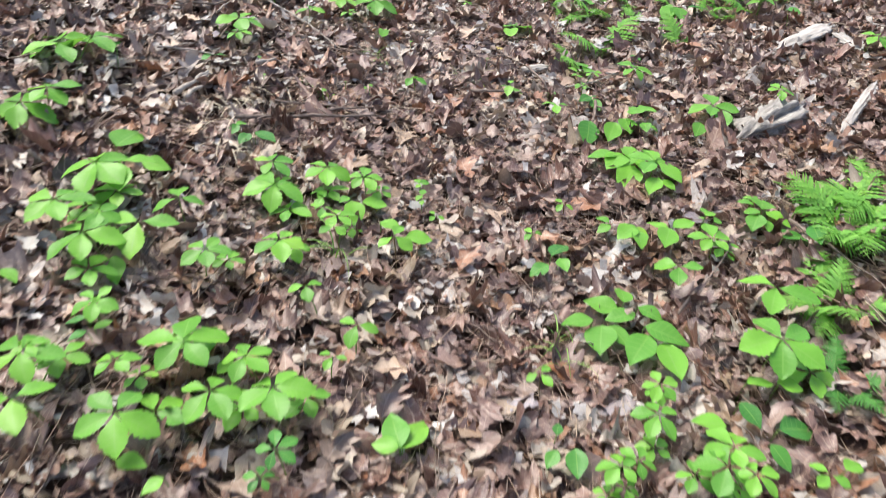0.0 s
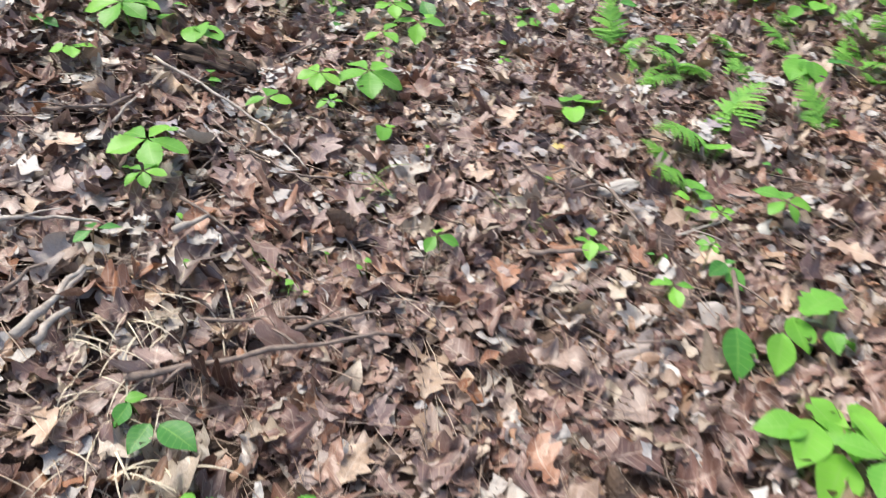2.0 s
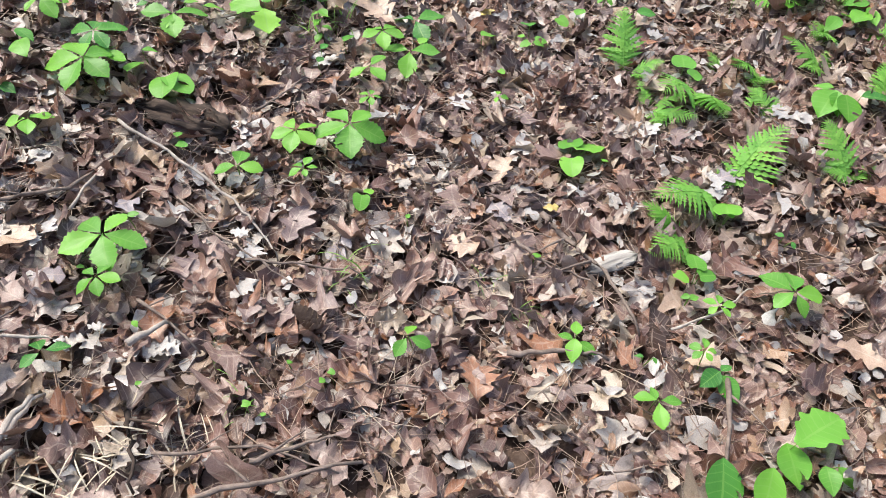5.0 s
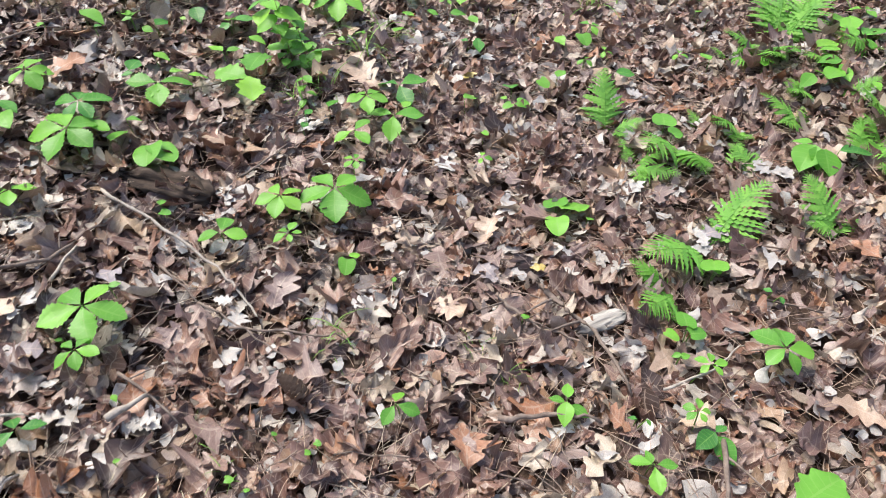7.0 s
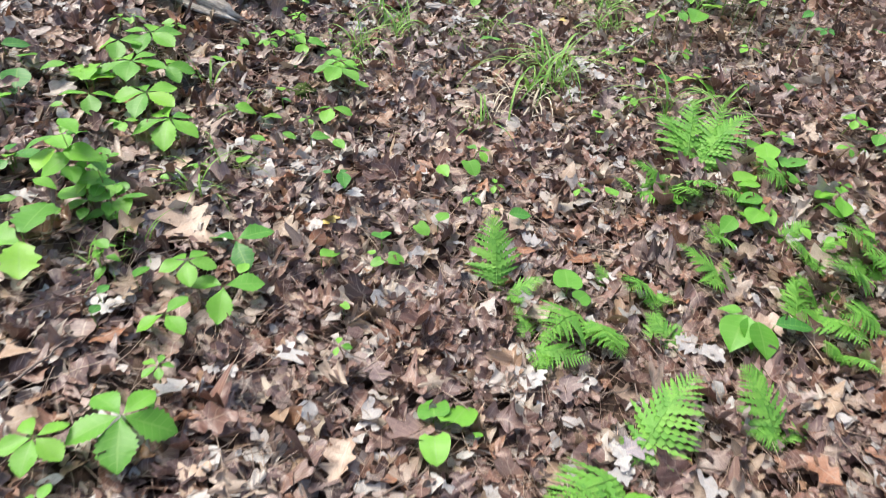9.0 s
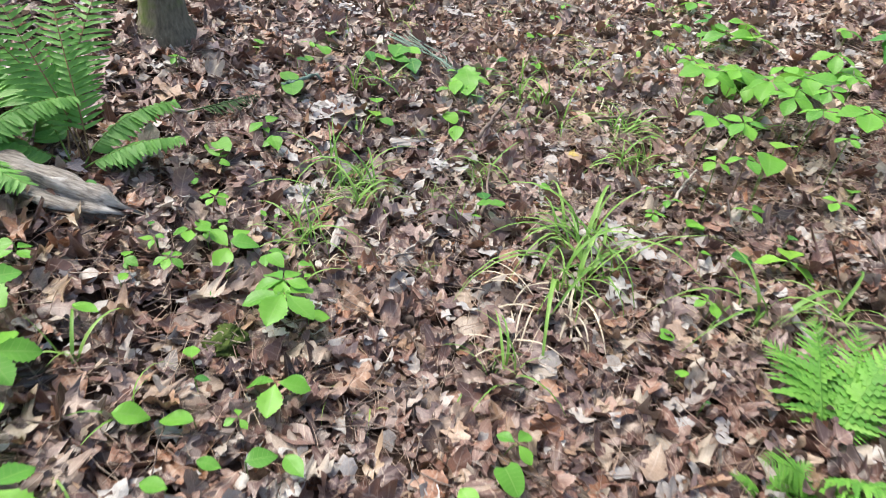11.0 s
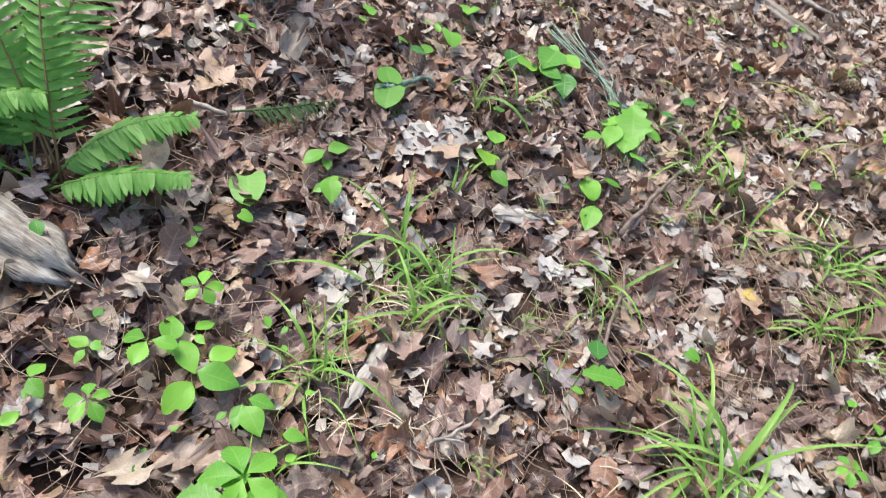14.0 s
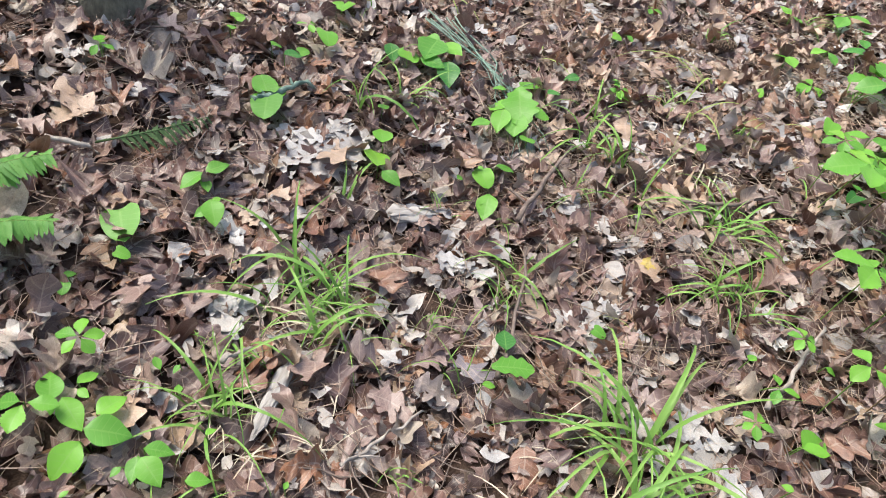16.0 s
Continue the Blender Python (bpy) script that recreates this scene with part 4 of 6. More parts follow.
palm(1.043, 4.191, 0.1, 70, 0.038, 5)
palm(1.459, 2.623, 0.075, -149, 0.039, 3)
palm(1.445, 3.223, 0.075, -49, 0.069, 3)
palm(-1.261, 2.427, 0.1, -103, 0.085, 5)
palm(-1.326, 2.381, 0.075, -137, 0.091, 3)
palm(-1.286, 2.320, 0.075, 144, 0.037, 3)
palm(-0.869, 2.609, 0.075, 118, 0.031, 3)
palm(1.532, 2.839, 0.075, 79, 0.061, 3)
palm(1.209, 4.812, 0.24, 25, 0.060, 5)
palm(1.251, 4.711, 0.24, 159, 0.120, 5)
palm(1.357, 4.681, 0.24, -156, 0.088, 5)
palm(1.436, 4.562, 0.24, 139, 0.109, 5)
palm(1.556, 4.564, 0.24, -52, 0.120, 5)
palm(1.595, 4.432, 0.24, -146, 0.066, 5)
palm(1.713, 4.509, 0.24, -148, 0.067, 5)
palm(1.655, 4.249, 0.24, 150, 0.120, 5)
palm(1.520, 4.304, 0.24, 122, 0.085, 5)
palm(1.465, 4.418, 0.24, 142, 0.091, 5)
palm(1.158, 4.311, 0.24, 139, 0.092, 5)
palm(1.239, 4.266, 0.24, -173, 0.081, 5)
palm(1.069, 4.020, 0.24, 125, 0.061, 3)
palm(1.168, 4.031, 0.24, -170, 0.070, 3)
palm(1.519, 4.103, 0.24, -166, 0.049, 3)
palm(0.313, 4.938, 0.075, 176, 0.110, 3)
palm(0.971, 4.056, 0.075, -102, 0.045, 3)
palm(1.216, 3.967, 0.075, -59, 0.062, 3)
seedling("ovate", 0.085, 0.148, 0.065, False, (0.000, 0.000, -73, 0.083), (-0.033, -0.014, -146, 0.093), (-0.043, -0.003, 150, 0.042))
seedling("ovate", -0.069, 0.146, 0.065, True, (0.000, 0.000, -93, 0.054))
seedling("ovate", -0.036, 0.113, 0.065, False, (0.000, 0.000, 168, 0.046))
seedling("ovate", 0.170, 0.052, 0.065, False, (0.000, 0.000, -105, 0.077))
seedling("ovate", 0.261, 0.013, 0.065, False, (0.000, 0.000, -73, 0.084))
seedling("ovate", 0.231, 0.320, 0.065, False, (0.000, 0.000, 40, 0.036), (0.000, 0.000, -65, 0.035), (0.008, -0.018, 133, 0.022))
seedling("ovate", 0.255, 0.241, 0.065, False, (0.000, 0.000, 163, 0.034), (0.000, 0.000, -1, 0.040), (0.006, -0.025, -162, 0.023))
seedling("ovate", -0.382, 0.357, 0.065, True, (0.000, 0.000, 172, 0.067), (0.026, -0.007, -109, 0.090))
seedling("ovate", -0.433, 0.383, 0.065, True, (0.000, 0.000, 170, 0.052))
seedling("ovate", -0.446, 0.387, 0.065, False, (0.000, 0.000, -53, 0.040))
seedling("ovate", 0.877, 0.662, 0.065, False, (0.000, 0.000, 98, 0.113), (0.016, 0.020, 156, 0.129))
seedling("ovate", 0.885, 0.742, 0.065, False, (0.000, 0.000, -136, 0.102))
seedling("ovate", 0.938, 0.615, 0.065, False, (0.000, 0.000, 161, 0.128))
seedling("ovate", 1.010, 0.524, 0.065, False, (0.000, 0.000, 161, 0.096), (0.016, -0.005, -128, 0.057))
seedling("oak", 0.906, 0.969, 0.09, False, (0.000, 0.000, -47, 0.144))
seedling("ovate", 0.899, 0.986, 0.065, False, (0.000, 0.000, -165, 0.102))
seedling("ovate", 0.863, 0.914, 0.065, False, (0.000, 0.000, 172, 0.116))
seedling("ovate", 0.970, 0.942, 0.065, False, (0.000, 0.000, -171, 0.063), (0.030, 0.011, -133, 0.057))
seedling("ovate", 0.763, 0.918, 0.065, True, (0.000, 0.000, -173, 0.133))
seedling("ovate", 1.266, 1.064, 0.065, False, (0.000, 0.000, -180, 0.107), (-0.037, 0.001, 167, 0.087))
seedling("ovate", 1.183, 0.972, 0.065, False, (0.000, 0.000, 167, 0.086))
seedling("ovate", 1.039, 0.238, 0.065, False, (0.000, 0.000, 169, 0.110), (0.007, -0.003, -55, 0.086), (-0.002, 0.000, 65, 0.071))
seedling("ovate", 0.935, 0.230, 0.065, False, (0.000, 0.000, 146, 0.090), (0.006, -0.019, -165, 0.078), (0.003, 0.004, -105, 0.047))
seedling("ovate", 0.856, 0.239, 0.065, False, (0.000, 0.000, 54, 0.050), (0.006, -0.008, 130, 0.051))
seedling("ovate", 1.153, 0.347, 0.065, False, (0.000, 0.000, 19, 0.033), (0.000, -0.018, -35, 0.052), (-0.009, -0.044, 57, 0.023))
seedling("ovate", 1.174, 0.296, 0.065, False, (0.000, 0.000, -44, 0.041))
seedling("ovate", 1.313, 0.360, 0.065, False, (0.000, 0.000, -16, 0.104), (0.015, 0.001, -128, 0.088), (-0.005, -0.017, 109, 0.057), (-0.012, -0.035, 159, 0.078), (0.007, -0.043, -170, 0.060), (-0.018, 0.027, 79, 0.054))
seedling("ovate", 1.297, 0.424, 0.065, False, (0.000, 0.000, 65, 0.032), (0.018, 0.020, 20, 0.021))
seedling("ovate", 1.357, 0.220, 0.065, True, (0.000, 0.000, -52, 0.113))
seedling("ovate", 1.441, 0.268, 0.065, True, (0.000, 0.000, -175, 0.082))
seedling("ovate", 1.411, 0.361, 0.065, False, (0.000, 0.000, -70, 0.096))
seedling("ovate", -0.112, -0.917, 0.065, False, (0.000, 0.000, -85, 0.065))
seedling("ovate", 0.440, -0.719, 0.065, False, (0.000, 0.000, -10, 0.114), (-0.005, -0.001, 27, 0.102), (-0.007, -0.006, 91, 0.063))
seedling("ovate", -0.438, -0.379, 0.065, False, (0.000, 0.000, -148, 0.093))
seedling("ovate", -0.380, -0.597, 0.065, True, (0.000, 0.000, 113, 0.047))
seedling("ovate", -0.347, -0.638, 0.065, True, (0.000, 0.000, 156, 0.048))
seedling("ovate", -0.346, -0.617, 0.065, False, (0.000, 0.000, -42, 0.046))
seedling("ovate", -0.623, -0.544, 0.065, False, (0.000, 0.000, -108, 0.058))
seedling("ovate", -0.001, -0.929, 0.065, False, (0.000, 0.000, 148, 0.051))
seedling("ovate", -0.679, 0.047, 0.065, False, (0.000, 0.000, -1, 0.135))
seedling("ovate", -0.584, 0.025, 0.065, False, (0.000, 0.000, -83, 0.090))
seedling("ovate", 1.242, -0.514, 0.065, True, (0.000, 0.000, -67, 0.099), (-0.022, -0.042, -141, 0.066))
seedling("ovate", 1.168, -0.450, 0.065, True, (0.000, 0.000, -145, 0.071))
seedling("ovate", 1.132, -0.521, 0.065, False, (0.000, 0.000, 93, 0.078))
seedling("ovate", 0.811, -0.631, 0.065, True, (0.000, 0.000, -172, 0.073), (-0.041, -0.024, 158, 0.049))
seedling("ovate", 0.766, -0.609, 0.065, True, (0.000, 0.000, -4, 0.037))
seedling("ovate", 0.829, -0.214, 0.065, False, (0.000, 0.000, 115, 0.091), (0.024, -0.009, 179, 0.108), (0.044, -0.011, -135, 0.079))
seedling("ovate", 0.894, -0.154, 0.065, False, (0.000, 0.000, 84, 0.095), (0.044, -0.016, 113, 0.087), (0.014, 0.026, 5, 0.076))
seedling("ovate", 0.945, -0.134, 0.065, False, (0.000, 0.000, -117, 0.081))
seedling("ovate", 0.959, -0.222, 0.065, False, (0.000, 0.000, -103, 0.120), (0.014, -0.019, 157, 0.127))
seedling("ovate", 1.007, -0.267, 0.065, False, (0.000, 0.000, -163, 0.129))
seedling("ovate", 1.188, -0.386, 0.065, False, (0.000, 0.000, -72, 0.073))
seedling("ovate", 1.259, -0.381, 0.065, False, (0.000, 0.000, -90, 0.058))
seedling("ovate", 1.048, 0.060, 0.065, False, (0.000, 0.000, 91, 0.061))
seedling("ovate", 0.691, -0.008, 0.065, True, (0.000, 0.000, 138, 0.071), (0.005, 0.042, -27, 0.088))
seedling("ovate", 0.721, 0.026, 0.065, False, (0.000, 0.000, -154, 0.061))
seedling("ovate", 1.357, -0.604, 0.065, False, (0.000, 0.000, -47, 0.055))
seedling("ovate", -0.336, 1.773, 0.065, False, (0.000, 0.000, -116, 0.064))
seedling("heart", -0.877, 1.665, 0.06, False, (0.000, 0.000, -160, 0.110), (0.016, 0.009, -123, 0.110))
seedling("ovate", -0.973, 1.627, 0.065, False, (0.000, 0.000, 1, 0.081))
seedling("ovate", -0.985, 1.737, 0.065, False, (0.000, 0.000, -66, 0.045))
seedling("ovate", -0.973, 1.996, 0.065, False, (0.000, 0.000, -42, 0.046))
seedling("ovate", -0.929, 2.028, 0.065, False, (0.000, 0.000, -56, 0.067))
seedling("ovate", -1.079, 1.942, 0.065, True, (0.000, 0.000, 4, 0.076), (0.013, -0.001, 125, 0.037))
seedling("oak", -0.753, 2.093, 0.09, False, (0.000, 0.000, 78, 0.129), (0.003, 0.020, 8, 0.160), (0.009, -0.005, -150, 0.130))
seedling("ovate", -0.883, 2.200, 0.065, False, (0.000, 0.000, 68, 0.068), (-0.005, 0.037, -53, 0.048))
seedling("ovate", -0.940, 2.387, 0.065, True, (0.000, 0.000, 156, 0.050), (0.004, 0.025, -61, 0.085), (-0.014, 0.033, 14, 0.049))
seedling("ovate", -1.215, 2.212, 0.065, False, (0.000, 0.000, 66, 0.070), (0.007, -0.006, 19, 0.079), (0.031, -0.034, 119, 0.036))
seedling("ovate", -1.157, 2.182, 0.065, False, (0.000, 0.000, -96, 0.041))
seedling("ovate", -1.124, 2.212, 0.065, True, (0.000, 0.000, -14, 0.065))
seedling("ovate", -1.075, 2.297, 0.065, False, (0.000, 0.000, -106, 0.026))
seedling("ovate", -1.342, 2.141, 0.065, False, (0.000, 0.000, -98, 0.094))
seedling("ovate", -1.086, 1.344, 0.065, False, (0.000, 0.000, -23, 0.033))
seedling("ovate", -1.274, 1.609, 0.065, True, (0.000, 0.000, -103, 0.066))
seedling("ovate", -1.250, 1.570, 0.065, False, (0.000, 0.000, -130, 0.084))
seedling("ovate", -0.241, 2.211, 0.065, False, (0.000, 0.000, -6, 0.052))
seedling("ovate", -0.482, 2.112, 0.065, True, (0.000, 0.000, -13, 0.060))
seedling("ovate", -0.529, 2.019, 0.065, True, (0.000, 0.000, -23, 0.038))
seedling("ovate", -0.518, 1.959, 0.065, True, (0.000, 0.000, -5, 0.040))
seedling("heart", -0.739, 1.443, 0.06, False, (0.000, 0.000, -88, 0.035))
seedling("ovate", -0.740, 1.453, 0.065, False, (0.000, 0.000, 20, 0.034))
seedling("heart", 0.329, 1.872, 0.06, False, (0.000, 0.000, 11, 0.089), (0.046, -0.016, -18, 0.110))
seedling("heart", 0.335, 1.812, 0.06, False, (0.000, 0.000, -169, 0.083))
seedling("heart", 0.428, 1.834, 0.06, False, (0.000, 0.000, -63, 0.026))
seedling("heart", 0.661, 2.371, 0.06, False, (0.000, 0.000, 3, 0.110))
seedling("heart", 0.687, 2.317, 0.06, False, (0.000, 0.000, -36, 0.068))
seedling("heart", 0.790, 2.185, 0.06, False, (0.000, 0.000, -108, 0.035))
seedling("heart", 0.134, 2.408, 0.06, False, (0.000, 0.000, -96, 0.057), (-0.019, -0.014, 133, 0.043))
seedling("ovate", 0.105, 2.460, 0.065, True, (0.000, 0.000, 11, 0.091))
seedling("ovate", 0.097, 2.410, 0.065, False, (0.000, 0.000, 86, 0.028))
seedling("heart", 0.045, 2.184, 0.06, False, (0.000, 0.000, -127, 0.030))
seedling("heart", 0.198, 2.579, 0.06, False, (0.000, 0.000, -129, 0.059))
seedling("ovate", 0.261, 2.589, 0.065, False, (0.000, 0.000, -25, 0.058))
seedling("ovate", -0.049, 2.335, 0.065, False, (0.000, 0.000, -32, 0.080))
seedling("ovate", -0.114, 2.760, 0.065, True, (0.000, 0.000, 70, 0.035), (0.027, 0.002, -56, 0.029), (0.040, -0.006, -162, 0.071))
seedling("heart", 0.331, 2.979, 0.06, False, (0.000, 0.000, -154, 0.080))
seedling("ovate", 0.230, 2.915, 0.065, False, (0.000, 0.000, -148, 0.069))
seedling("ovate", 0.449, 2.689, 0.065, False, (0.000, 0.000, 73, 0.024))
seedling("ovate", 0.481, 2.687, 0.065, True, (0.000, 0.000, -77, 0.078))
fern_of(0.479, 2.374, (17, 0.245), (-78, 0.131), (8, 0.089))
fern_of(0.723, 2.314, (144, 0.300))
fern_of(0.562, 2.189, (-116, 0.181), (26, 0.118))
fern_of(0.775, 1.818, (-47, 0.300), (-41, 0.098), (133, 0.299))
fern_of(1.145, 2.487, (69, 0.184))
fern_of(1.168, 1.922, (29, 0.200), (-55, 0.083))
fern_of(0.795, 2.463, (39, 0.079))
fern_of(0.910, 2.457, (138, 0.191))
fern_of(0.893, 2.222, (-16, 0.106))
fern_of(0.926, 2.965, (69, 0.085), (-137, 0.209))
fern_of(1.312, 2.687, (-61, 0.136))
fern_of(1.281, 2.401, (-46, 0.121))
seedling("ovate", 1.136, 2.318, 0.065, False, (0.000, 0.000, 74, 0.064), (0.001, -0.016, 153, 0.131), (0.008, -0.026, -178, 0.095))
seedling("ovate", 1.163, 2.271, 0.065, False, (0.000, 0.000, -173, 0.117))
seedling("ovate", 1.202, 2.256, 0.065, True, (0.000, 0.000, -88, 0.104))
seedling("ovate", 1.234, 2.944, 0.065, False, (0.000, 0.000, -59, 0.105))
seedling("ovate", 1.244, 2.752, 0.065, False, (0.000, 0.000, 7, 0.083))
seedling("ovate", 1.300, 2.810, 0.065, False, (0.000, 0.000, -172, 0.056))
seedling("ovate", 1.328, 3.171, 0.065, False, (0.000, 0.000, -51, 0.079))
seedling("ovate", -0.739, 0.977, 0.065, False, (0.000, 0.000, 90, 0.021))
seedling("ovate", -0.730, 1.156, 0.065, False, (0.000, 0.000, -61, 0.032))
seedling("heart", -0.214, 1.458, 0.06, False, (0.000, 0.000, -167, 0.059), (0.010, 0.019, -11, 0.033))
seedling("ovate", -0.077, 1.427, 0.065, False, (0.000, 0.000, -5, 0.021))
seedling("heart", -0.120, 0.910, 0.06, False, (0.000, 0.000, -105, 0.019), (-0.013, -0.029, -74, 0.017))
seedling("heart", -0.271, 0.777, 0.06, False, (0.000, 0.000, -77, 0.022), (0.047, -0.012, -48, 0.014))
seedling("heart", -0.221, 0.909, 0.06, False, (0.000, 0.000, -58, 0.015))
seedling("ovate", -0.580, 0.891, 0.065, False, (0.000, 0.000, -120, 0.021))
seedling("ovate", 0.759, 1.136, 0.065, True, (0.000, 0.000, 140, 0.067), (0.004, -0.003, -144, 0.074), (0.004, 0.005, -46, 0.035))
seedling("ovate", 0.621, 1.037, 0.065, False, (0.000, 0.000, 25, 0.034))
seedling("ovate", 0.422, 1.162, 0.065, False, (0.000, 0.000, 6, 0.048), (-0.001, -0.006, 177, 0.062), (0.008, -0.009, -107, 0.054), (-0.006, -0.001, 83, 0.039))
seedling("heart", 0.655, 1.425, 0.06, False, (0.000, 0.000, -120, 0.046))
seedling("heart", 0.717, 1.432, 0.06, False, (0.000, 0.000, -66, 0.057), (-0.009, 0.018, 7, 0.068))
seedling("ovate", 0.586, 1.146, 0.065, True, (0.000, 0.000, 82, 0.022), (0.022, -0.004, -151, 0.017))
seedling("heart", 0.791, 1.671, 0.06, False, (0.000, 0.000, -0, 0.094), (0.007, 0.002, -32, 0.027))
seedling("heart", 0.285, 1.390, 0.06, False, (0.000, 0.000, -51, 0.025))
seedling("ovate", 0.690, 1.353, 0.065, False, (0.000, 0.000, 117, 0.026), (0.000, -0.004, -60, 0.031))
fern_of(0.690, 1.629, (142, 0.204))
fern_of(0.717, 1.517, (62, 0.055))
seedling("ovate", 0.935, 1.611, 0.065, True, (0.000, 0.000, 70, 0.026), (0.018, -0.019, -159, 0.022))
seedling("oak", -0.935, 2.835, 0.09, False, (0.000, 0.000, 29, 0.160), (0.019, 0.016, 15, 0.160))
seedling("ovate", -1.031, 2.908, 0.065, False, (0.000, 0.000, 143, 0.085))
seedling("ovate", -0.953, 2.715, 0.065, False, (0.000, 0.000, 104, 0.040))
seedling("ovate", -0.774, 2.718, 0.065, False, (0.000, 0.000, 174, 0.044))
seedling("ovate", -1.143, 2.843, 0.065, False, (0.000, 0.000, -3, 0.082))
seedling("ovate", -1.134, 2.809, 0.065, True, (0.000, 0.000, -157, 0.126))
seedling("ovate", -1.086, 2.624, 0.065, False, (0.000, 0.000, -24, 0.043))
seedling("ovate", -1.230, 2.897, 0.065, True, (0.000, 0.000, -49, 0.087))
seedling("ovate", -0.871, 3.415, 0.065, False, (0.000, 0.000, 107, 0.052))
seedling("ovate", -0.689, 3.277, 0.065, False, (0.000, 0.000, -104, 0.069))
seedling("ovate", -0.507, 2.995, 0.065, False, (0.000, 0.000, -82, 0.078))
seedling("ovate", -0.349, 3.016, 0.065, False, (0.000, 0.000, 89, 0.076))
seedling("ovate", -0.157, 3.385, 0.065, False, (0.000, 0.000, -75, 0.060))
seedling("ovate", -0.174, 3.168, 0.065, False, (0.000, 0.000, -121, 0.059))
seedling("ovate", -0.408, 2.849, 0.065, False, (0.000, 0.000, -95, 0.056))
seedling("ovate", -0.317, 2.914, 0.065, False, (0.000, 0.000, -97, 0.053))
seedling("ovate", -0.221, 2.922, 0.065, False, (0.000, 0.000, -69, 0.068))
seedling("ovate", -0.145, 2.957, 0.065, False, (0.000, 0.000, -139, 0.068))
seedling("ovate", -0.396, 3.182, 0.065, False, (0.000, 0.000, 14, 0.050))
seedling("ovate", -0.372, 3.117, 0.065, True, (0.000, 0.000, -76, 0.036))
seedling("ovate", -0.944, 2.392, 0.065, False, (0.000, 0.000, 18, 0.050))
seedling("ovate", 1.089, 3.754, 0.065, True, (0.000, 0.000, -94, 0.079))
seedling("ovate", 0.959, 3.521, 0.065, False, (0.000, 0.000, 178, 0.054))
seedling("heart", 0.797, 3.431, 0.06, False, (0.000, 0.000, -105, 0.046))
seedling("heart", 0.805, 3.280, 0.06, False, (0.000, 0.000, -61, 0.041))
seedling("ovate", 0.843, 3.181, 0.065, True, (0.000, 0.000, -75, 0.016))
seedling("ovate", 1.000, 3.922, 0.065, False, (0.000, 0.000, -63, 0.089))
seedling("ovate", 0.952, 3.805, 0.065, False, (0.000, 0.000, 67, 0.026))
seedling("ovate", 0.996, 3.769, 0.065, False, (0.000, 0.000, -101, 0.037))
seedling("ovate", 1.580, 4.043, 0.065, False, (0.000, 0.000, -25, 0.069))
seedling("ovate", 1.566, 3.579, 0.065, True, (0.000, 0.000, -28, 0.089))
seedling("ovate", 1.684, 3.108, 0.065, False, (0.000, 0.000, -137, 0.019))
seedling("ovate", 1.390, 3.016, 0.065, False, (0.000, 0.000, 36, 0.092), (-0.019, 0.038, -8, 0.140), (0.018, -0.001, -130, 0.082), (0.031, 0.016, -42, 0.140))
seedling("ovate", 1.313, 2.917, 0.065, False, (0.000, 0.000, 98, 0.080))
seedling("ovate", 1.306, 2.845, 0.065, False, (0.000, 0.000, 102, 0.091), (-0.004, -0.032, -167, 0.087))
seedling("ovate", 1.293, 2.789, 0.065, False, (0.000, 0.000, 143, 0.102))
seedling("ovate", 1.460, 2.843, 0.065, False, (0.000, 0.000, -67, 0.085), (0.004, -0.047, -120, 0.088))
fern_of(1.137, 3.116, (23, 0.266), (-4, 0.300), (-24, 0.300), (-58, 0.300), (-87, 0.127))
fern_of(1.052, 3.003, (99, 0.197), (-155, 0.212), (180, 0.237))
fern_of(1.527, 2.466, (118, 0.257), (-52, 0.163))
fern_of(1.299, 2.310, (3, 0.157))
fern_of(1.384, 2.216, (-172, 0.152), (109, 0.112))
fern_of(1.414, 2.626, (115, 0.175), (-75, 0.132))
fern_of(1.197, 2.686, (132, 0.155))
seedling("heart", -0.556, 4.104, 0.06, False, (0.000, 0.000, -151, 0.108))
seedling("heart", -0.518, 3.997, 0.06, False, (0.000, 0.000, -92, 0.037))
seedling("heart", -0.401, 4.664, 0.06, False, (0.000, 0.000, 28, 0.092), (0.012, 0.016, -3, 0.081), (0.007, -0.010, -171, 0.110))
seedling("ovate", -0.441, 4.290, 0.065, False, (0.000, 0.000, 146, 0.067), (0.004, 0.008, -44, 0.061), (0.006, -0.007, -149, 0.044))
seedling("ovate", -0.397, 4.218, 0.065, False, (0.000, 0.000, -152, 0.073), (0.004, -0.020, 133, 0.039))
seedling("heart", -0.391, 4.229, 0.06, False, (0.000, 0.000, -5, 0.024))
seedling("heart", -0.576, 3.907, 0.06, False, (0.000, 0.000, -29, 0.023), (0.003, -0.017, -163, 0.031))
seedling("ovate", -0.823, 3.749, 0.065, True, (0.000, 0.000, -133, 0.040))
seedling("ovate", -0.826, 4.610, 0.065, False, (0.000, 0.000, 30, 0.053))
seedling("heart", -0.587, 4.954, 0.06, False, (0.000, 0.000, -29, 0.058))
seedling("heart", -0.584, 4.899, 0.06, False, (0.000, 0.000, -27, 0.031))
seedling("heart", -0.454, 4.885, 0.06, False, (0.000, 0.000, -67, 0.039))
seedling("heart", -0.373, 4.898, 0.06, False, (0.000, 0.000, -41, 0.043))
seedling("heart", -0.328, 5.046, 0.06, False, (0.000, 0.000, -157, 0.080))
seedling("ovate", -0.479, 3.644, 0.065, False, (0.000, 0.000, 25, 0.069), (0.001, 0.008, -172, 0.027), (0.014, 0.015, -131, 0.073))
seedling("ovate", -0.455, 3.694, 0.065, False, (0.000, 0.000, -30, 0.044), (0.005, -0.009, -114, 0.029))
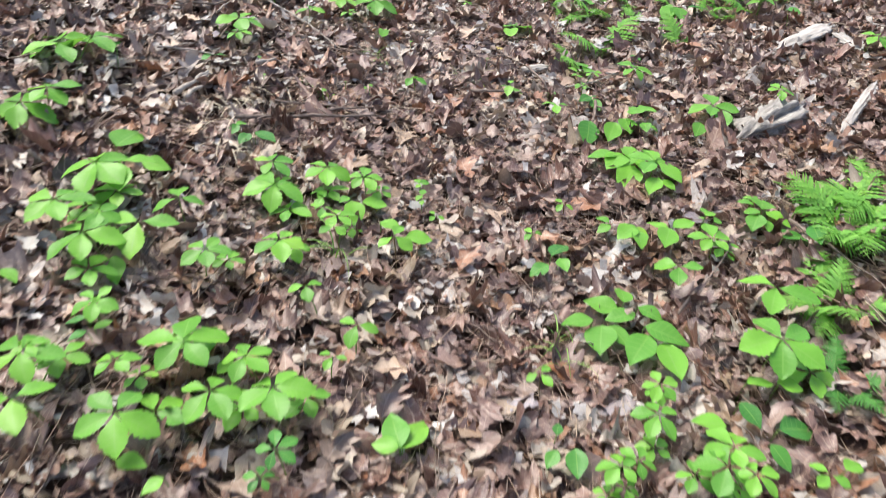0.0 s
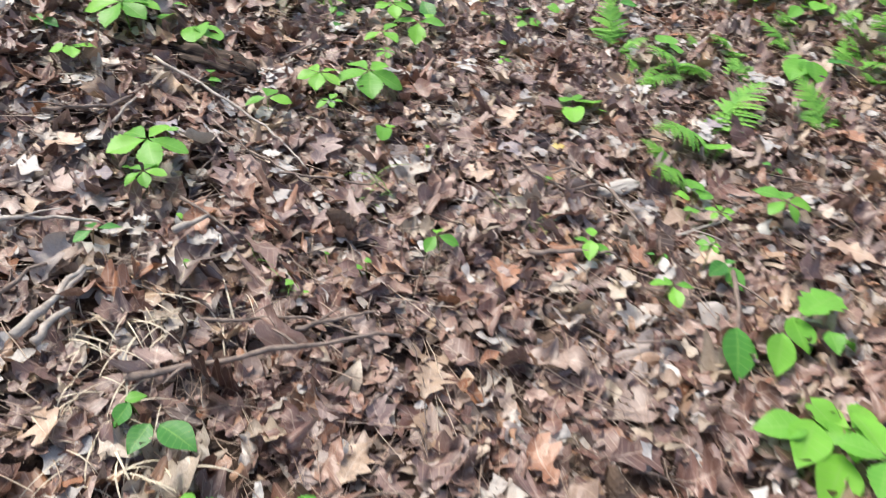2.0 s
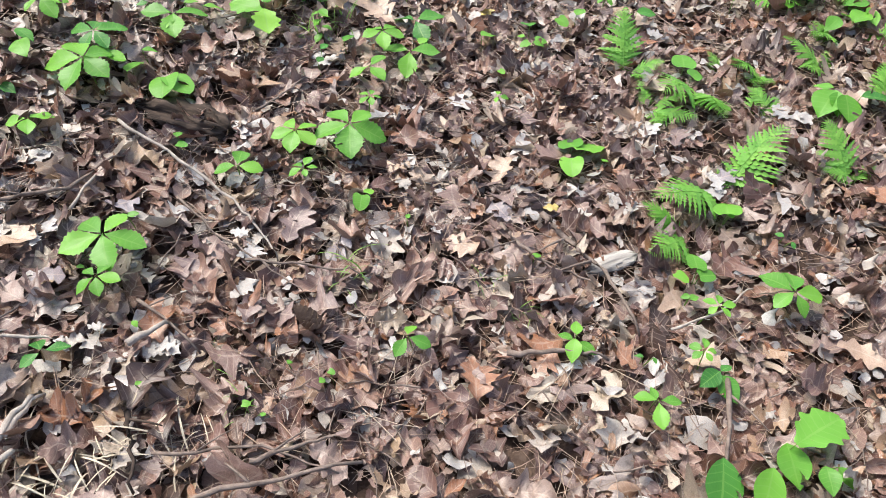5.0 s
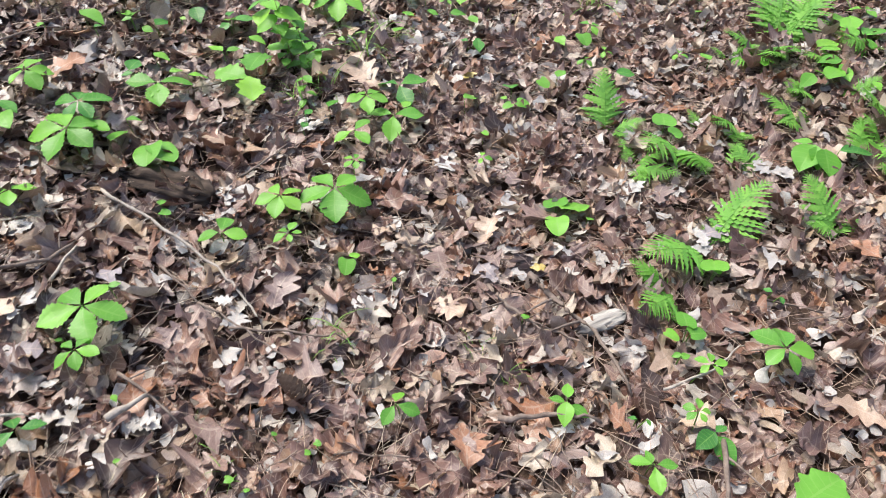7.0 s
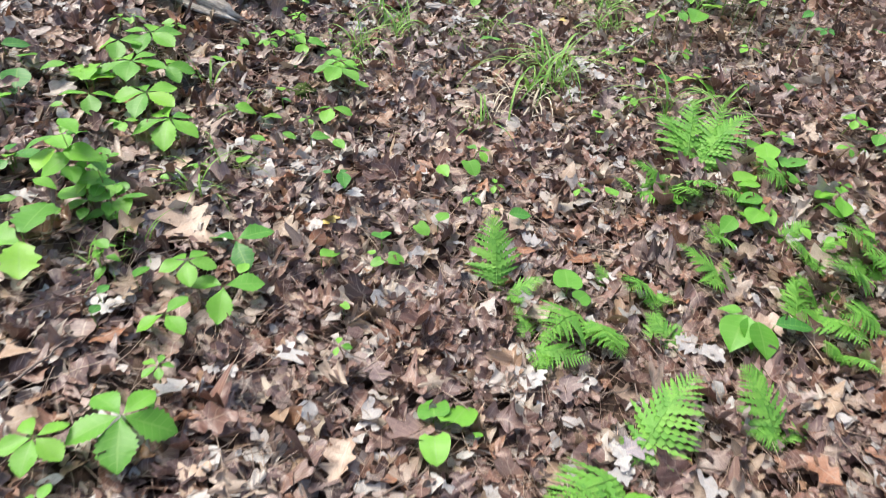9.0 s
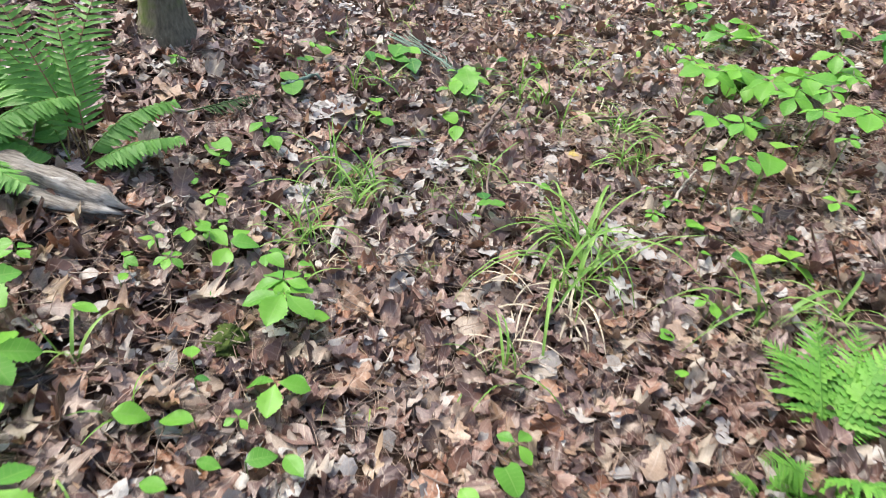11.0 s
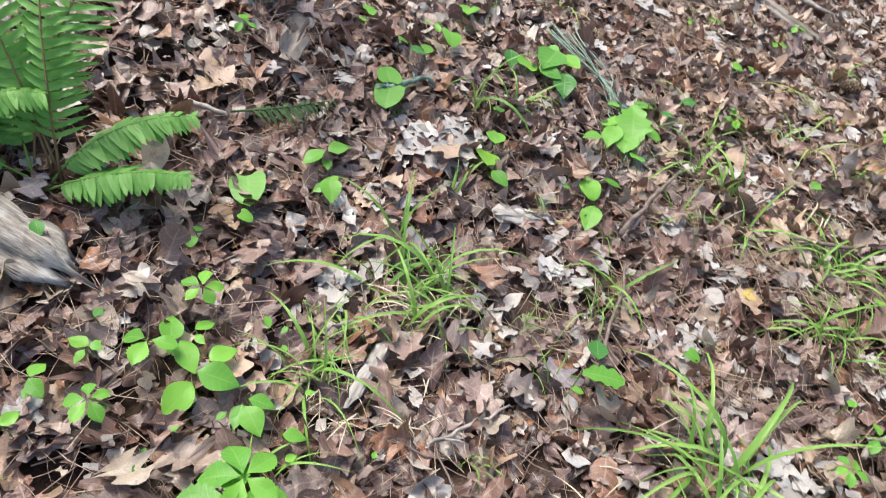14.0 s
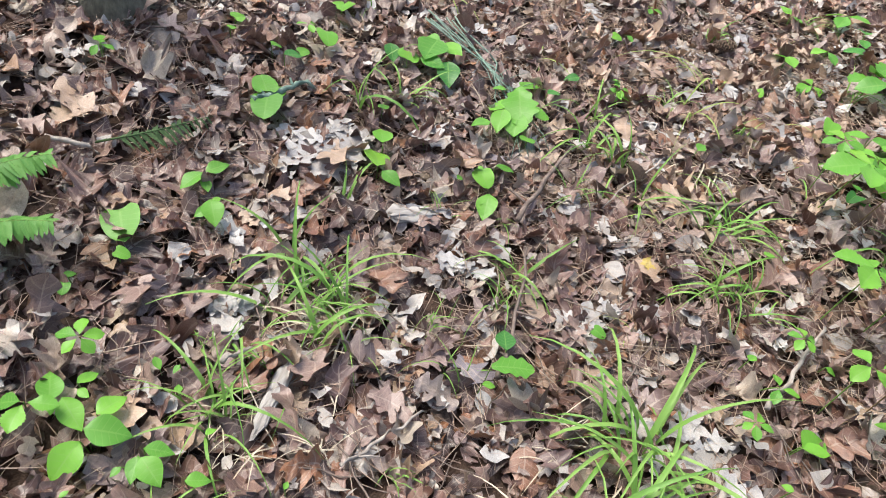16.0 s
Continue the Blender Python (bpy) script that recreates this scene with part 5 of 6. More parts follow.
seedling("ovate", -0.403, 3.592, 0.065, False, (0.000, 0.000, 167, 0.079), (0.001, 0.018, -81, 0.081))
seedling("ovate", -0.400, 3.648, 0.065, False, (0.000, 0.000, -30, 0.061))
seedling("ovate", -0.303, 3.594, 0.065, False, (0.000, 0.000, -173, 0.051), (0.008, -0.004, -130, 0.064), (0.004, 0.015, -79, 0.054), (-0.021, -0.023, 149, 0.023))
seedling("ovate", -0.212, 3.571, 0.065, False, (0.000, 0.000, -70, 0.045), (0.025, -0.041, -34, 0.025))
seedling("ovate", -0.595, 3.570, 0.065, False, (0.000, 0.000, 90, 0.041), (0.007, -0.001, -94, 0.027), (0.004, -0.013, 175, 0.032), (0.009, 0.003, -15, 0.018))
seedling("ovate", -0.631, 3.457, 0.065, False, (0.000, 0.000, -158, 0.022), (-0.003, 0.011, -119, 0.044), (-0.006, 0.015, -3, 0.039))
seedling("ovate", -0.618, 3.379, 0.065, False, (0.000, 0.000, -16, 0.036))
seedling("ovate", -0.621, 3.627, 0.065, True, (0.000, 0.000, 2, 0.027))
seedling("ovate", -0.405, 3.424, 0.065, True, (0.000, 0.000, -167, 0.025), (0.000, 0.004, 5, 0.021))
seedling("ovate", -0.286, 3.733, 0.065, False, (0.000, 0.000, 21, 0.025))
seedling("ovate", -0.302, 3.784, 0.065, False, (0.000, 0.000, 160, 0.021))
seedling("ovate", -0.054, 4.525, 0.065, False, (0.000, 0.000, 14, 0.107), (0.015, -0.011, -123, 0.067))
seedling("ovate", 0.015, 5.202, 0.065, False, (0.000, 0.000, 169, 0.140), (0.006, 0.025, 72, 0.064), (0.021, -0.002, -124, 0.085))
seedling("ovate", 0.064, 5.107, 0.065, True, (0.000, 0.000, -170, 0.112))
seedling("ovate", -0.131, 5.120, 0.065, True, (0.000, 0.000, -159, 0.081))
seedling("heart", -0.064, 5.053, 0.06, False, (0.000, 0.000, -3, 0.095))
seedling("ovate", 0.316, 5.069, 0.065, False, (0.000, 0.000, -36, 0.140), (-0.047, -0.013, 112, 0.048))
seedling("oak", 0.302, 5.016, 0.09, False, (0.000, 0.000, -174, 0.160))
seedling("ovate", 0.267, 4.923, 0.065, False, (0.000, 0.000, 171, 0.101))
seedling("ovate", 0.231, 4.854, 0.065, False, (0.000, 0.000, 125, 0.067))
seedling("ovate", 0.402, 5.072, 0.065, True, (0.000, 0.000, -59, 0.056))
seedling("ovate", 0.510, 5.204, 0.065, True, (0.000, 0.000, 113, 0.057))
seedling("heart", 0.348, 4.798, 0.06, False, (0.000, 0.000, -7, 0.060))
seedling("heart", 0.225, 4.616, 0.06, False, (0.000, 0.000, -151, 0.069), (-0.011, 0.012, -128, 0.035))
seedling("ovate", 0.267, 4.661, 0.065, False, (0.000, 0.000, -102, 0.055))
seedling("heart", 0.643, 5.571, 0.06, False, (0.000, 0.000, -93, 0.046))
seedling("heart", 0.696, 5.567, 0.06, False, (0.000, 0.000, -148, 0.039))
seedling("heart", 1.135, 5.318, 0.06, False, (0.000, 0.000, -164, 0.041))
seedling("heart", 1.025, 4.491, 0.06, False, (0.000, 0.000, -37, 0.033))
seedling("oak", 0.308, 3.955, 0.09, False, (0.000, 0.000, -81, 0.096))
seedling("ovate", 0.296, 3.921, 0.065, False, (0.000, 0.000, -81, 0.031))
seedling("ovate", 0.342, 4.025, 0.065, True, (0.000, 0.000, 6, 0.070))
seedling("heart", 0.546, 4.140, 0.06, False, (0.000, 0.000, -116, 0.040))
seedling("ovate", 0.998, 3.915, 0.065, False, (0.000, 0.000, -91, 0.065))
seedling("ovate", 1.103, 4.148, 0.065, False, (0.000, 0.000, -119, 0.030))
fern_of(1.298, 2.918, (111, 0.152))
fern_of(1.451, 3.029, (115, 0.192))
fern_of(1.598, 2.614, (107, 0.239))
fern_of(1.510, 2.318, (103, 0.189))
seedling("ovate", 0.835, 2.835, 0.065, False, (0.000, 0.000, 29, 0.064))
seedling("ovate", 1.034, 2.817, 0.065, False, (0.000, 0.000, 7, 0.074))
seedling("ovate", 1.178, 2.920, 0.065, False, (0.000, 0.000, 61, 0.058))
seedling("ovate", 1.198, 2.744, 0.065, False, (0.000, 0.000, 145, 0.082))
seedling("ovate", 1.387, 2.696, 0.065, False, (0.000, 0.000, -161, 0.052))
seedling("ovate", 1.565, 2.628, 0.065, False, (0.000, 0.000, 6, 0.050))
seedling("ovate", -0.743, 2.460, 0.065, False, (0.000, 0.000, 63, 0.036), (-0.016, 0.036, -133, 0.051), (0.025, 0.015, -33, 0.042))
seedling("ovate", -0.719, 2.359, 0.065, False, (0.000, 0.000, 37, 0.072), (0.011, -0.007, -27, 0.033))
seedling("ovate", -0.638, 2.348, 0.065, False, (0.000, 0.000, -167, 0.059), (0.015, 0.021, -146, 0.079), (-0.013, 0.048, 17, 0.052))
seedling("ovate", -0.694, 2.305, 0.065, False, (0.000, 0.000, -170, 0.046))
seedling("ovate", -0.774, 2.582, 0.065, False, (0.000, 0.000, -148, 0.062))
seedling("ovate", -0.500, 2.595, 0.065, False, (0.000, 0.000, -9, 0.047))
seedling("ovate", -0.570, 2.512, 0.065, False, (0.000, 0.000, -107, 0.030))
seedling("ovate", -0.394, 2.689, 0.065, False, (0.000, 0.000, -6, 0.068))
seedling("ovate", -0.648, 2.457, 0.065, False, (0.000, 0.000, 178, 0.053))
seedling("ovate", -0.726, 2.525, 0.065, False, (0.000, 0.000, -38, 0.034))
seedling("ovate", -0.700, 2.389, 0.065, False, (0.000, 0.000, 156, 0.039))
seedling("ovate", -0.621, 2.315, 0.065, False, (0.000, 0.000, -107, 0.037))
seedling("ovate", -1.373, 1.988, 0.065, False, (0.000, 0.000, -178, 0.028))
seedling("ovate", -1.264, 2.081, 0.065, True, (0.000, 0.000, -34, 0.027))
seedling("ovate", -1.066, 2.073, 0.065, False, (0.000, 0.000, -88, 0.061))
seedling("ovate", -0.851, 2.346, 0.065, False, (0.000, 0.000, -94, 0.069))
seedling("ovate", -0.801, 1.005, 0.065, False, (0.000, 0.000, -19, 0.028))
seedling("ovate", -0.495, 0.744, 0.065, False, (0.000, 0.000, -40, 0.016))
seedling("ovate", -0.209, 3.663, 0.065, False, (0.000, 0.000, -37, 0.023))
seedling("ovate", -0.352, 3.786, 0.065, False, (0.000, 0.000, -134, 0.029))
seedling("heart", -0.089, 4.763, 0.06, False, (0.000, 0.000, -10, 0.038))
seedling("ovate", 0.165, 4.561, 0.065, False, (0.000, 0.000, -27, 0.030))
seedling("ovate", 0.890, 4.935, 0.065, False, (0.000, 0.000, -37, 0.046))
seedling("ovate", 0.915, 4.126, 0.065, False, (0.000, 0.000, -44, 0.030))
seedling("ovate", -0.390, 3.494, 0.065, False, (0.000, 0.000, -38, 0.017))
seedling("ovate", -0.044, 3.603, 0.065, False, (0.000, 0.000, -6, 0.017))
seedling("ovate", -1.143, 2.545, 0.065, True, (0.000, 0.000, 165, 0.085), (0.013, -0.019, -149, 0.085), (-0.020, 0.017, 39, 0.085), (-0.027, -0.010, 81, 0.068))
seedling("ovate", -1.136, 2.588, 0.065, False, (0.000, 0.000, -47, 0.085))
seedling("ovate", -1.170, 2.625, 0.065, True, (0.000, 0.000, 35, 0.085))
seedling("ovate", -1.065, 2.391, 0.065, True, (0.000, 0.000, -146, 0.085))
seedling("ovate", -0.962, 2.935, 0.065, False, (0.000, 0.000, -99, 0.073))
fern_of(1.361, 2.368, (37, 0.126), (-171, 0.206))
fern_of(0.964, 2.201, (40, 0.138))
fern_of(1.176, 2.114, (101, 0.111))
seedling("ovate", 1.538, 2.814, 0.065, False, (0.000, 0.000, 168, 0.081))
seedling("ovate", 1.280, 4.088, 0.24, False, (0.000, 0.000, -54, 0.122), (-0.010, 0.003, 160, 0.137))
seedling("ovate", -0.024, 5.084, 0.065, True, (0.000, 0.000, -106, 0.086))
seedling("ovate", -0.406, 4.851, 0.065, True, (0.000, 0.000, -50, 0.065))
seedling("ovate", -0.393, 4.604, 0.065, False, (0.000, 0.000, -108, 0.042))
seedling("ovate", -0.314, 5.195, 0.065, False, (0.000, 0.000, 8, 0.140))
seedling("ovate", -0.057, 4.609, 0.065, False, (0.000, 0.000, 13, 0.088))
seedling("ovate", 1.284, 3.817, 0.065, True, (0.000, 0.000, -59, 0.054))
seedling("ovate", 1.655, 3.850, 0.24, True, (0.000, 0.000, 123, 0.056))
seedling("ovate", 1.962, 4.292, 0.24, False, (0.000, 0.000, -131, 0.038))
seedling("ovate", 0.259, 4.533, 0.065, False, (0.000, 0.000, 173, 0.089))
grass(-0.526, 2.650, 0.12, 4)
grass(-0.422, 2.606, 0.14, 4, "pale")
grass(-0.495, 3.036, 0.12, 3)
grass(-0.516, 2.775, 0.11, 3)
grass(-0.230, 3.918, 0.13, 7)
grass(-0.105, 4.126, 0.12, 7)
grass(0.013, 3.957, 0.1, 5)
grass(-0.226, 3.517, 0.12, 4)
grass(0.237, 3.960, 0.11, 5)
grass(0.330, 4.188, 0.12, 6)
grass(0.995, 4.312, 0.1, 4)
grass(-0.339, 2.777, 0.1, 3)
grass(-0.529, 2.253, 0.08, 3)
grass(1.043, 3.560, 0.14, 4)
grass(1.420, 3.907, 0.1, 3, "pale")
grass(-0.654, 2.217, 0.1, 5, "pale")
grass(-0.576, 2.169, 0.1, 4, "pale")
grass(-0.471, 2.548, 0.13, 6)
grass(-0.430, 2.732, 0.12, 6, "pale")
grass(0.011, 3.158, 0.1, 4, "pale")
grass(-0.170, 1.208, 0.07, 5)
grass(-0.390, 0.889, 0.05, 4)
grass(-0.081, 3.173, 0.1, 5, "pale")
grass(0.665, 4.193, 0.1, 4, "pale")
grass(0.176, 4.114, 0.1, 6)
grass(0.795, 4.395, 0.12, 6, "pale")
grass(-0.229, 5.345, 0.09, 4)
grass(-0.274, 3.869, 0.09, 4)
grass(0.751, 5.991, 0.08, 4)
grass(1.425, 5.856, 0.136, 6)
grass(1.482, 5.384, 0.121, 6)
grass(1.054, 5.091, 0.113, 6)
grass(1.318, 5.109, 0.187, 5, "pale")
grass(0.838, 5.202, 0.117, 5)
creeper(1.352, 5.412, 0.081, 0.045, 3)
creeper(1.569, 5.89, 0.112, 0.062, 3)
leafy(1.354, 5.87, 0.09, 0.064, 2, "ovate")
grass(0.14, 4.472, 0.092, 5)
grass(0.49, 4.64, 0.115, 5)
grass(-0.153, 4.8, 0.254, 4)
grass(-0.115, 4.412, 0.179, 3)
grass(0.541, 4.896, 0.214, 6)
sprig(0.647, 5.183, 0.113, 0.09, 7)
grass(-0.108, 4.015, 0.21, 24)
grass(-0.094, 4.036, 0.142, 30, "dry")
grass(-0.223, 3.726, 0.177, 12)
grass(-0.063, 3.742, 0.113, 26, "dry")
grass(0.663, 3.839, 0.303, 16)
grass(0.615, 3.883, 0.248, 8)
grass(0.502, 3.845, 0.134, 16, "dry")
grass(0.902, 4.35, 0.164, 12)
grass(0.922, 4.632, 0.156, 12)
grass(0.894, 4.827, 0.157, 20, "dry")
grass(1.201, 4.913, 0.125, 4)
grass(0.978, 5.311, 0.339, 4, "pale")
grass(1.318, 5.68, 0.239, 3, "pale")
leafy(1.57, 5.697, 0.117, 0.084, 2, "ovate")
leafy(1.516, 5.391, 0.185, 0.115, 2, "oak")
creeper(1.434, 5.612, 0.095, 0.052, 3)
leafy(1.521, 5.613, 0.067, 0.072, 1, "heart")
leafy(1.326, 5.109, 0.077, 0.072, 1, "heart")
leafy(1.423, 5.047, 0.169, 0.1, 2, "ovate")
leafy(1.337, 4.797, 0.087, 0.062, 3, "heart")
leafy(1.274, 5.539, 0.108, 0.077, 2, "ovate")
leafy(1.296, 5.364, 0.056, 0.06, 2, "ovate")
grass(0.145, 3.687, 0.078, 6)
leafy(0.913, 6.488, 0.071, 0.072, 1, "heart")
grass(-0.661, 3.164, 0.176, 4)
grass(-0.496, 2.552, 0.161, 4)
grass(-0.457, 2.689, 0.159, 3)
grass(0.044, 2.872, 0.104, 3, "pale")
grass(0.589, 3.653, 0.382, 16)
grass(0.68, 3.729, 0.35, 10)
grass(0.535, 3.615, 0.218, 24, "dry")
grass(1.116, 3.5, 0.268, 7)
grass(1.303, 3.476, 0.302, 7)
leafy(2.102, 4.527, 0.127, 0.091, 2, "ovate")
creeper(2.167, 5.018, 0.171, 0.096, 3)
creeper(2.04, 5.2, 0.127, 0.07, 3)
creeper(1.482, 4.879, 0.231, 0.132)
creeper(1.669, 4.779, 0.224, 0.128)
creeper(1.873, 4.852, 0.2, 0.113)
creeper(1.617, 5.302, 0.214, 0.122, 3)
grass(1.387, 4.551, 0.205, 8)
grass(0.344, 3.288, 0.159, 10)
grass(0.404, 3.41, 0.167, 14, "dry")
sprig(-0.57, 2.144, 0.146, 0.09, 8)
leafy(-1.507, 2.11, 0.133, 0.096, 1, "ovate")
leafy(-1.456, 2.158, 0.095, 0.072, 1, "ovate")
sprig(-0.683, 2.34, 0.291, 0.09, 16)
sprig(-0.612, 2.324, 0.212, 0.09, 8)
leafy(-1.209, 1.416, 0.078, 0.06, 2, "ovate")
grass(-0.595, 2.137, 0.112, 8)
grass(-0.55, 2.306, 0.118, 6)
grass(-0.176, 1.246, 0.108, 4)
grass(0.171, 1.311, 0.054, 6)
grass(0.273, 1.23, 0.052, 6)
grass(-0.289, 0.799, 0.049, 7)
creeper(-1.298, 2.764, 0.204, 0.115)
fern(1.686, 2.465, 0.265, 5, False)
creeper(1.871, 3.036, 0.217, 0.124, 3)
creeper(1.863, 2.599, 0.172, 0.096, 3)
leafy(1.972, 2.605, 0.146, 0.1, 2, "ovate")
leafy(1.657, 2.049, 0.077, 0.072, 1, "heart")
creeper(1.871, 2.932, 0.186, 0.105, 3)
leafy(1.791, 3.047, 0.11, 0.079, 2, "heart")
leafy(1.538, 2.224, 0.135, 0.098, 3, "ovate")
grass(-0.59, 0.512, 0.151, 26, "dry")
grass(-0.394, 0.27, 0.157, 26, "dry")
grass(-0.483, 0.627, 0.148, 20, "dry")
grass(-0.529, 0.355, 0.14, 24, "dry")
grass(-0.361, 0.692, 0.125, 14, "dry")
creeper(-1.052, 0.455, 0.216, 0.123, 3)
leafy(-0.964, 0.531, 0.122, 0.087, 1, "ovate")
creeper(-0.969, 0.103, 0.163, 0.091)
fern(1.553, 0.33, 0.341, 6, False)
fern(1.661, 0.517, 0.27, 4, False)
fern(1.455, -0.018, 0.227, 5, False)
fern(1.422, -0.311, 0.174, 4, True)
grass(0.759, -0.318, 0.088, 9)
grass(0.082, -0.08, 0.151, 5)
grass(0.57, 5.069, 0.201, 5)
grass(0.643, 4.822, 0.185, 6)
grass(0.686, 4.669, 0.175, 7)
grass(0.354, 4.302, 0.157, 8)
grass(-0.041, 4.907, 0.169, 5)
grass(-0.107, 4.816, 0.139, 3)
grass(0.286, 4.476, 0.107, 3)
grass(0.904, 5.18, 0.293, 4, "pale")
grass(1.019, 5.373, 0.25, 3, "pale")
grass(0.934, 4.618, 0.184, 8)
grass(0.772, 4.605, 0.184, 4, "pale")
grass(0.914, 4.872, 0.183, 4, "pale")
grass(1.027, 5.705, 0.127, 4)
grass(0.387, 5.375, 0.22, 4, "pale")
grass(0.58, 5.926, 0.251, 5, "pale")
grass(0.081, 5.895, 0.139, 4)
grass(1.098, 6.715, 0.159, 5)
grass(-0.031, 5.579, 0.256, 6, "pale")
grass(-0.219, 3.79, 0.142, 6)
grass(-0.189, 4.154, 0.178, 6)
grass(-0.114, 3.779, 0.095, 3)
grass(-0.072, 4.009, 0.143, 18, "dry")
grass(-0.159, 3.701, 0.126, 16, "dry")
grass(0.974, 4.372, 0.132, 5)


# ---- leaf litter ----
def dead_shapes():
    """Dry leaf shapes of several kinds: lobed oaks, plain ovals and torn scraps."""
    out = []
    for i in range(14):
        out.append(blade(18, w_oak(2.5 + 0.5 * (i % 4), 0.34 + 0.06 * (i % 3), 0.29 + 0.02 * (i % 3), 0.04 * i), 1, 0.55 * math.sin(i * 2.1), 0.4 * math.sin(i * 1.3), 0.9, wave=0.10, seed=200 + i, curl=0.9 * math.sin(i * 1.7)))
    for i in range(5):
        out.append(blade(6, w_ovate(0.24 + 0.03 * i), 1, 0.5 * math.cos(i * 1.9), 0.3 * math.sin(i * 2.3), 0.5, wave=0.04, seed=230 + i, curl=0.7 * math.sin(i)))
    for i in range(6):
        rr = random.Random(300 + i)
        torn = [rr.uniform(0.12, 0.36) for _ in range(6)]
        out.append(blade(5, lambda s, torn=torn: torn[min(5, round(s * 5))], 1, rr.uniform(-0.4, 0.5), rr.uniform(-0.4, 0.4), 0.4, wave=0.08, seed=310 + i))
    return out


DEAD = dead_shapes()


def scatter(name, count, x_range, y_range, size_range, lift, pool, seed, tilt, material, crumple=0.05, wide=False):
    g = np.random.default_rng(seed)
    allv, allf, alluv, loops, base = [], [], [], [], 0
    which = g.integers(0, len(pool), count)
    for k in range(len(pool)):
        n = int((which == k).sum())
        if not n:
            continue
        p, f, uv = pool[k]
        p = np.array(p) - np.array([0, 0.5, 0])
        f = np.array(f)
        x, y = g.uniform(*x_range, 4 * n), g.uniform(*y_range, 4 * n)
        strip = (x > -1.2 - 0.6 * (y + 1)) & (x > -1.7 + 0.95 * np.maximum(0, y - 5)) & (x < 1.95 + 0.27 * y) & (x < 3.1 - 1.2 * np.maximum(0, y - 6))
        if wide:
            strip = (~strip) & (g.random(4 * n) > np.hypot(x - 0.5, (y - 3) * 0.8) / 9.5)
        x, y = x[strip][:n], y[strip][:n]
        n = len(x)
        cx, cy = np.clip(x, -1.7, 2.2), np.clip(y, -2.5, 7.5)
        z = -0.095 - 0.086 * cx + 0.101 * cx * cx + 0.016 * cy + g.uniform(lift[0], lift[1], n)
        size = g.uniform(*size_range, n)
        a, tx, ty = g.uniform(0, 2 * np.pi, n), g.normal(0, tilt, n), g.normal(0, tilt, n)
        flip = np.where(g.random(n) < 0.5, 1.0, -1.0)
        squash = g.uniform(0.75, 1.25, n)
        bend = g.uniform(0.3, 1.7, n)
        q = p[None] * size[:, None, None] * np.stack([squash, np.ones(n), flip * bend], 1)[:, None, :]
        X, Y, Z = q[..., 0], q[..., 1], q[..., 2]
        ph = g.uniform(0, 6.28, (3, n, 1))
        Z = Z + crumple * size[:, None] * (np.sin(X / size[:, None] * 9 + ph[0]) * np.sin(Y / size[:, None] * 7 + ph[1]) + 0.6 * np.sin((X - Y) / size[:, None] * 16 + ph[2]))
        Y, Z = Y * np.cos(tx)[:, None] - Z * np.sin(tx)[:, None], Y * np.sin(tx)[:, None] + Z * np.cos(tx)[:, None]
        X, Z = X * np.cos(ty)[:, None] + Z * np.sin(ty)[:, None], -X * np.sin(ty)[:, None] + Z * np.cos(ty)[:, None]
        X, Y = X * np.cos(a)[:, None] - Y * np.sin(a)[:, None], X * np.sin(a)[:, None] + Y * np.cos(a)[:, None]
        allv.append(np.stack([X + x[:, None], Y + y[:, None], Z + z[:, None]], -1).reshape(-1, 3))
        allf.append((f[None] + (np.arange(n) * len(p))[:, None, None] + base).reshape(-1, 4))
        alluv.append(np.tile(np.array(uv), (n, 1)))
        base += n * len(p)
    v, f, uv = np.concatenate(allv), np.concatenate(allf), np.concatenate(alluv)
    me = bpy.data.meshes.new(name)
    me.vertices.add(len(v))
    me.vertices.foreach_set("co", v.astype(np.float32).ravel())
    me.loops.add(f.size)
    me.loops.foreach_set("vertex_index", f.astype(np.int32).ravel())
    me.polygons.add(len(f))
    me.polygons.foreach_set("loop_start", np.arange(0, f.size, 4, dtype=np.int32))
    me.materials.append(material)
    me.uv_layers.new(name="UVMap").data.foreach_set("uv", uv[f.ravel()].astype(np.float32).ravel())
    me.polygons.foreach_set("use_smooth", np.ones(len(f), dtype=bool))
    me.update(calc_edges=True)
    return new(name, me)


X_ALL, Y_ALL = (-1.9, 3.1), (-1.3, 7.4)
SCRAPS = DEAD[19:]
for made in (scatter("leaf_litter", 12000, X_ALL, Y_ALL, (0.062, 0.125), (-0.014, 0.016), DEAD[:19], 1, 0.30, LITTER, 0.07),
             scatter("leaf_litter", 7500, X_ALL, Y_ALL, (0.055, 0.105), (0.004, 0.026), DEAD[:19], 5, 0.36, LITTER, 0.08),
             scatter("leaf_scraps", 19000, X_ALL, Y_ALL, (0.016, 0.05), (-0.002, 0.026), SCRAPS, 2, 0.45, LITTER)):
    tagged(made, "brown, tan and grey dead oak leaves covering the ground", "leaf litter", kind="stuff")
tagged(scatter("leaf_litter", 1500, X_ALL, Y_ALL, (0.075, 0.118), (0.010, 0.024), DEAD[:14], 15, 0.22, LITTER, 0.06), "whole curled brown oak leaves on top of the litter", "leaf litter", kind="stuff")
tagged(scatter("bleached_leaf_scraps", 4000, X_ALL, Y_ALL, (0.02, 0.07), (0.008, 0.028), DEAD[14:], 6, 0.35, PALE), "bleached whitish torn leaf scraps", "leaf litter", kind="stuff")
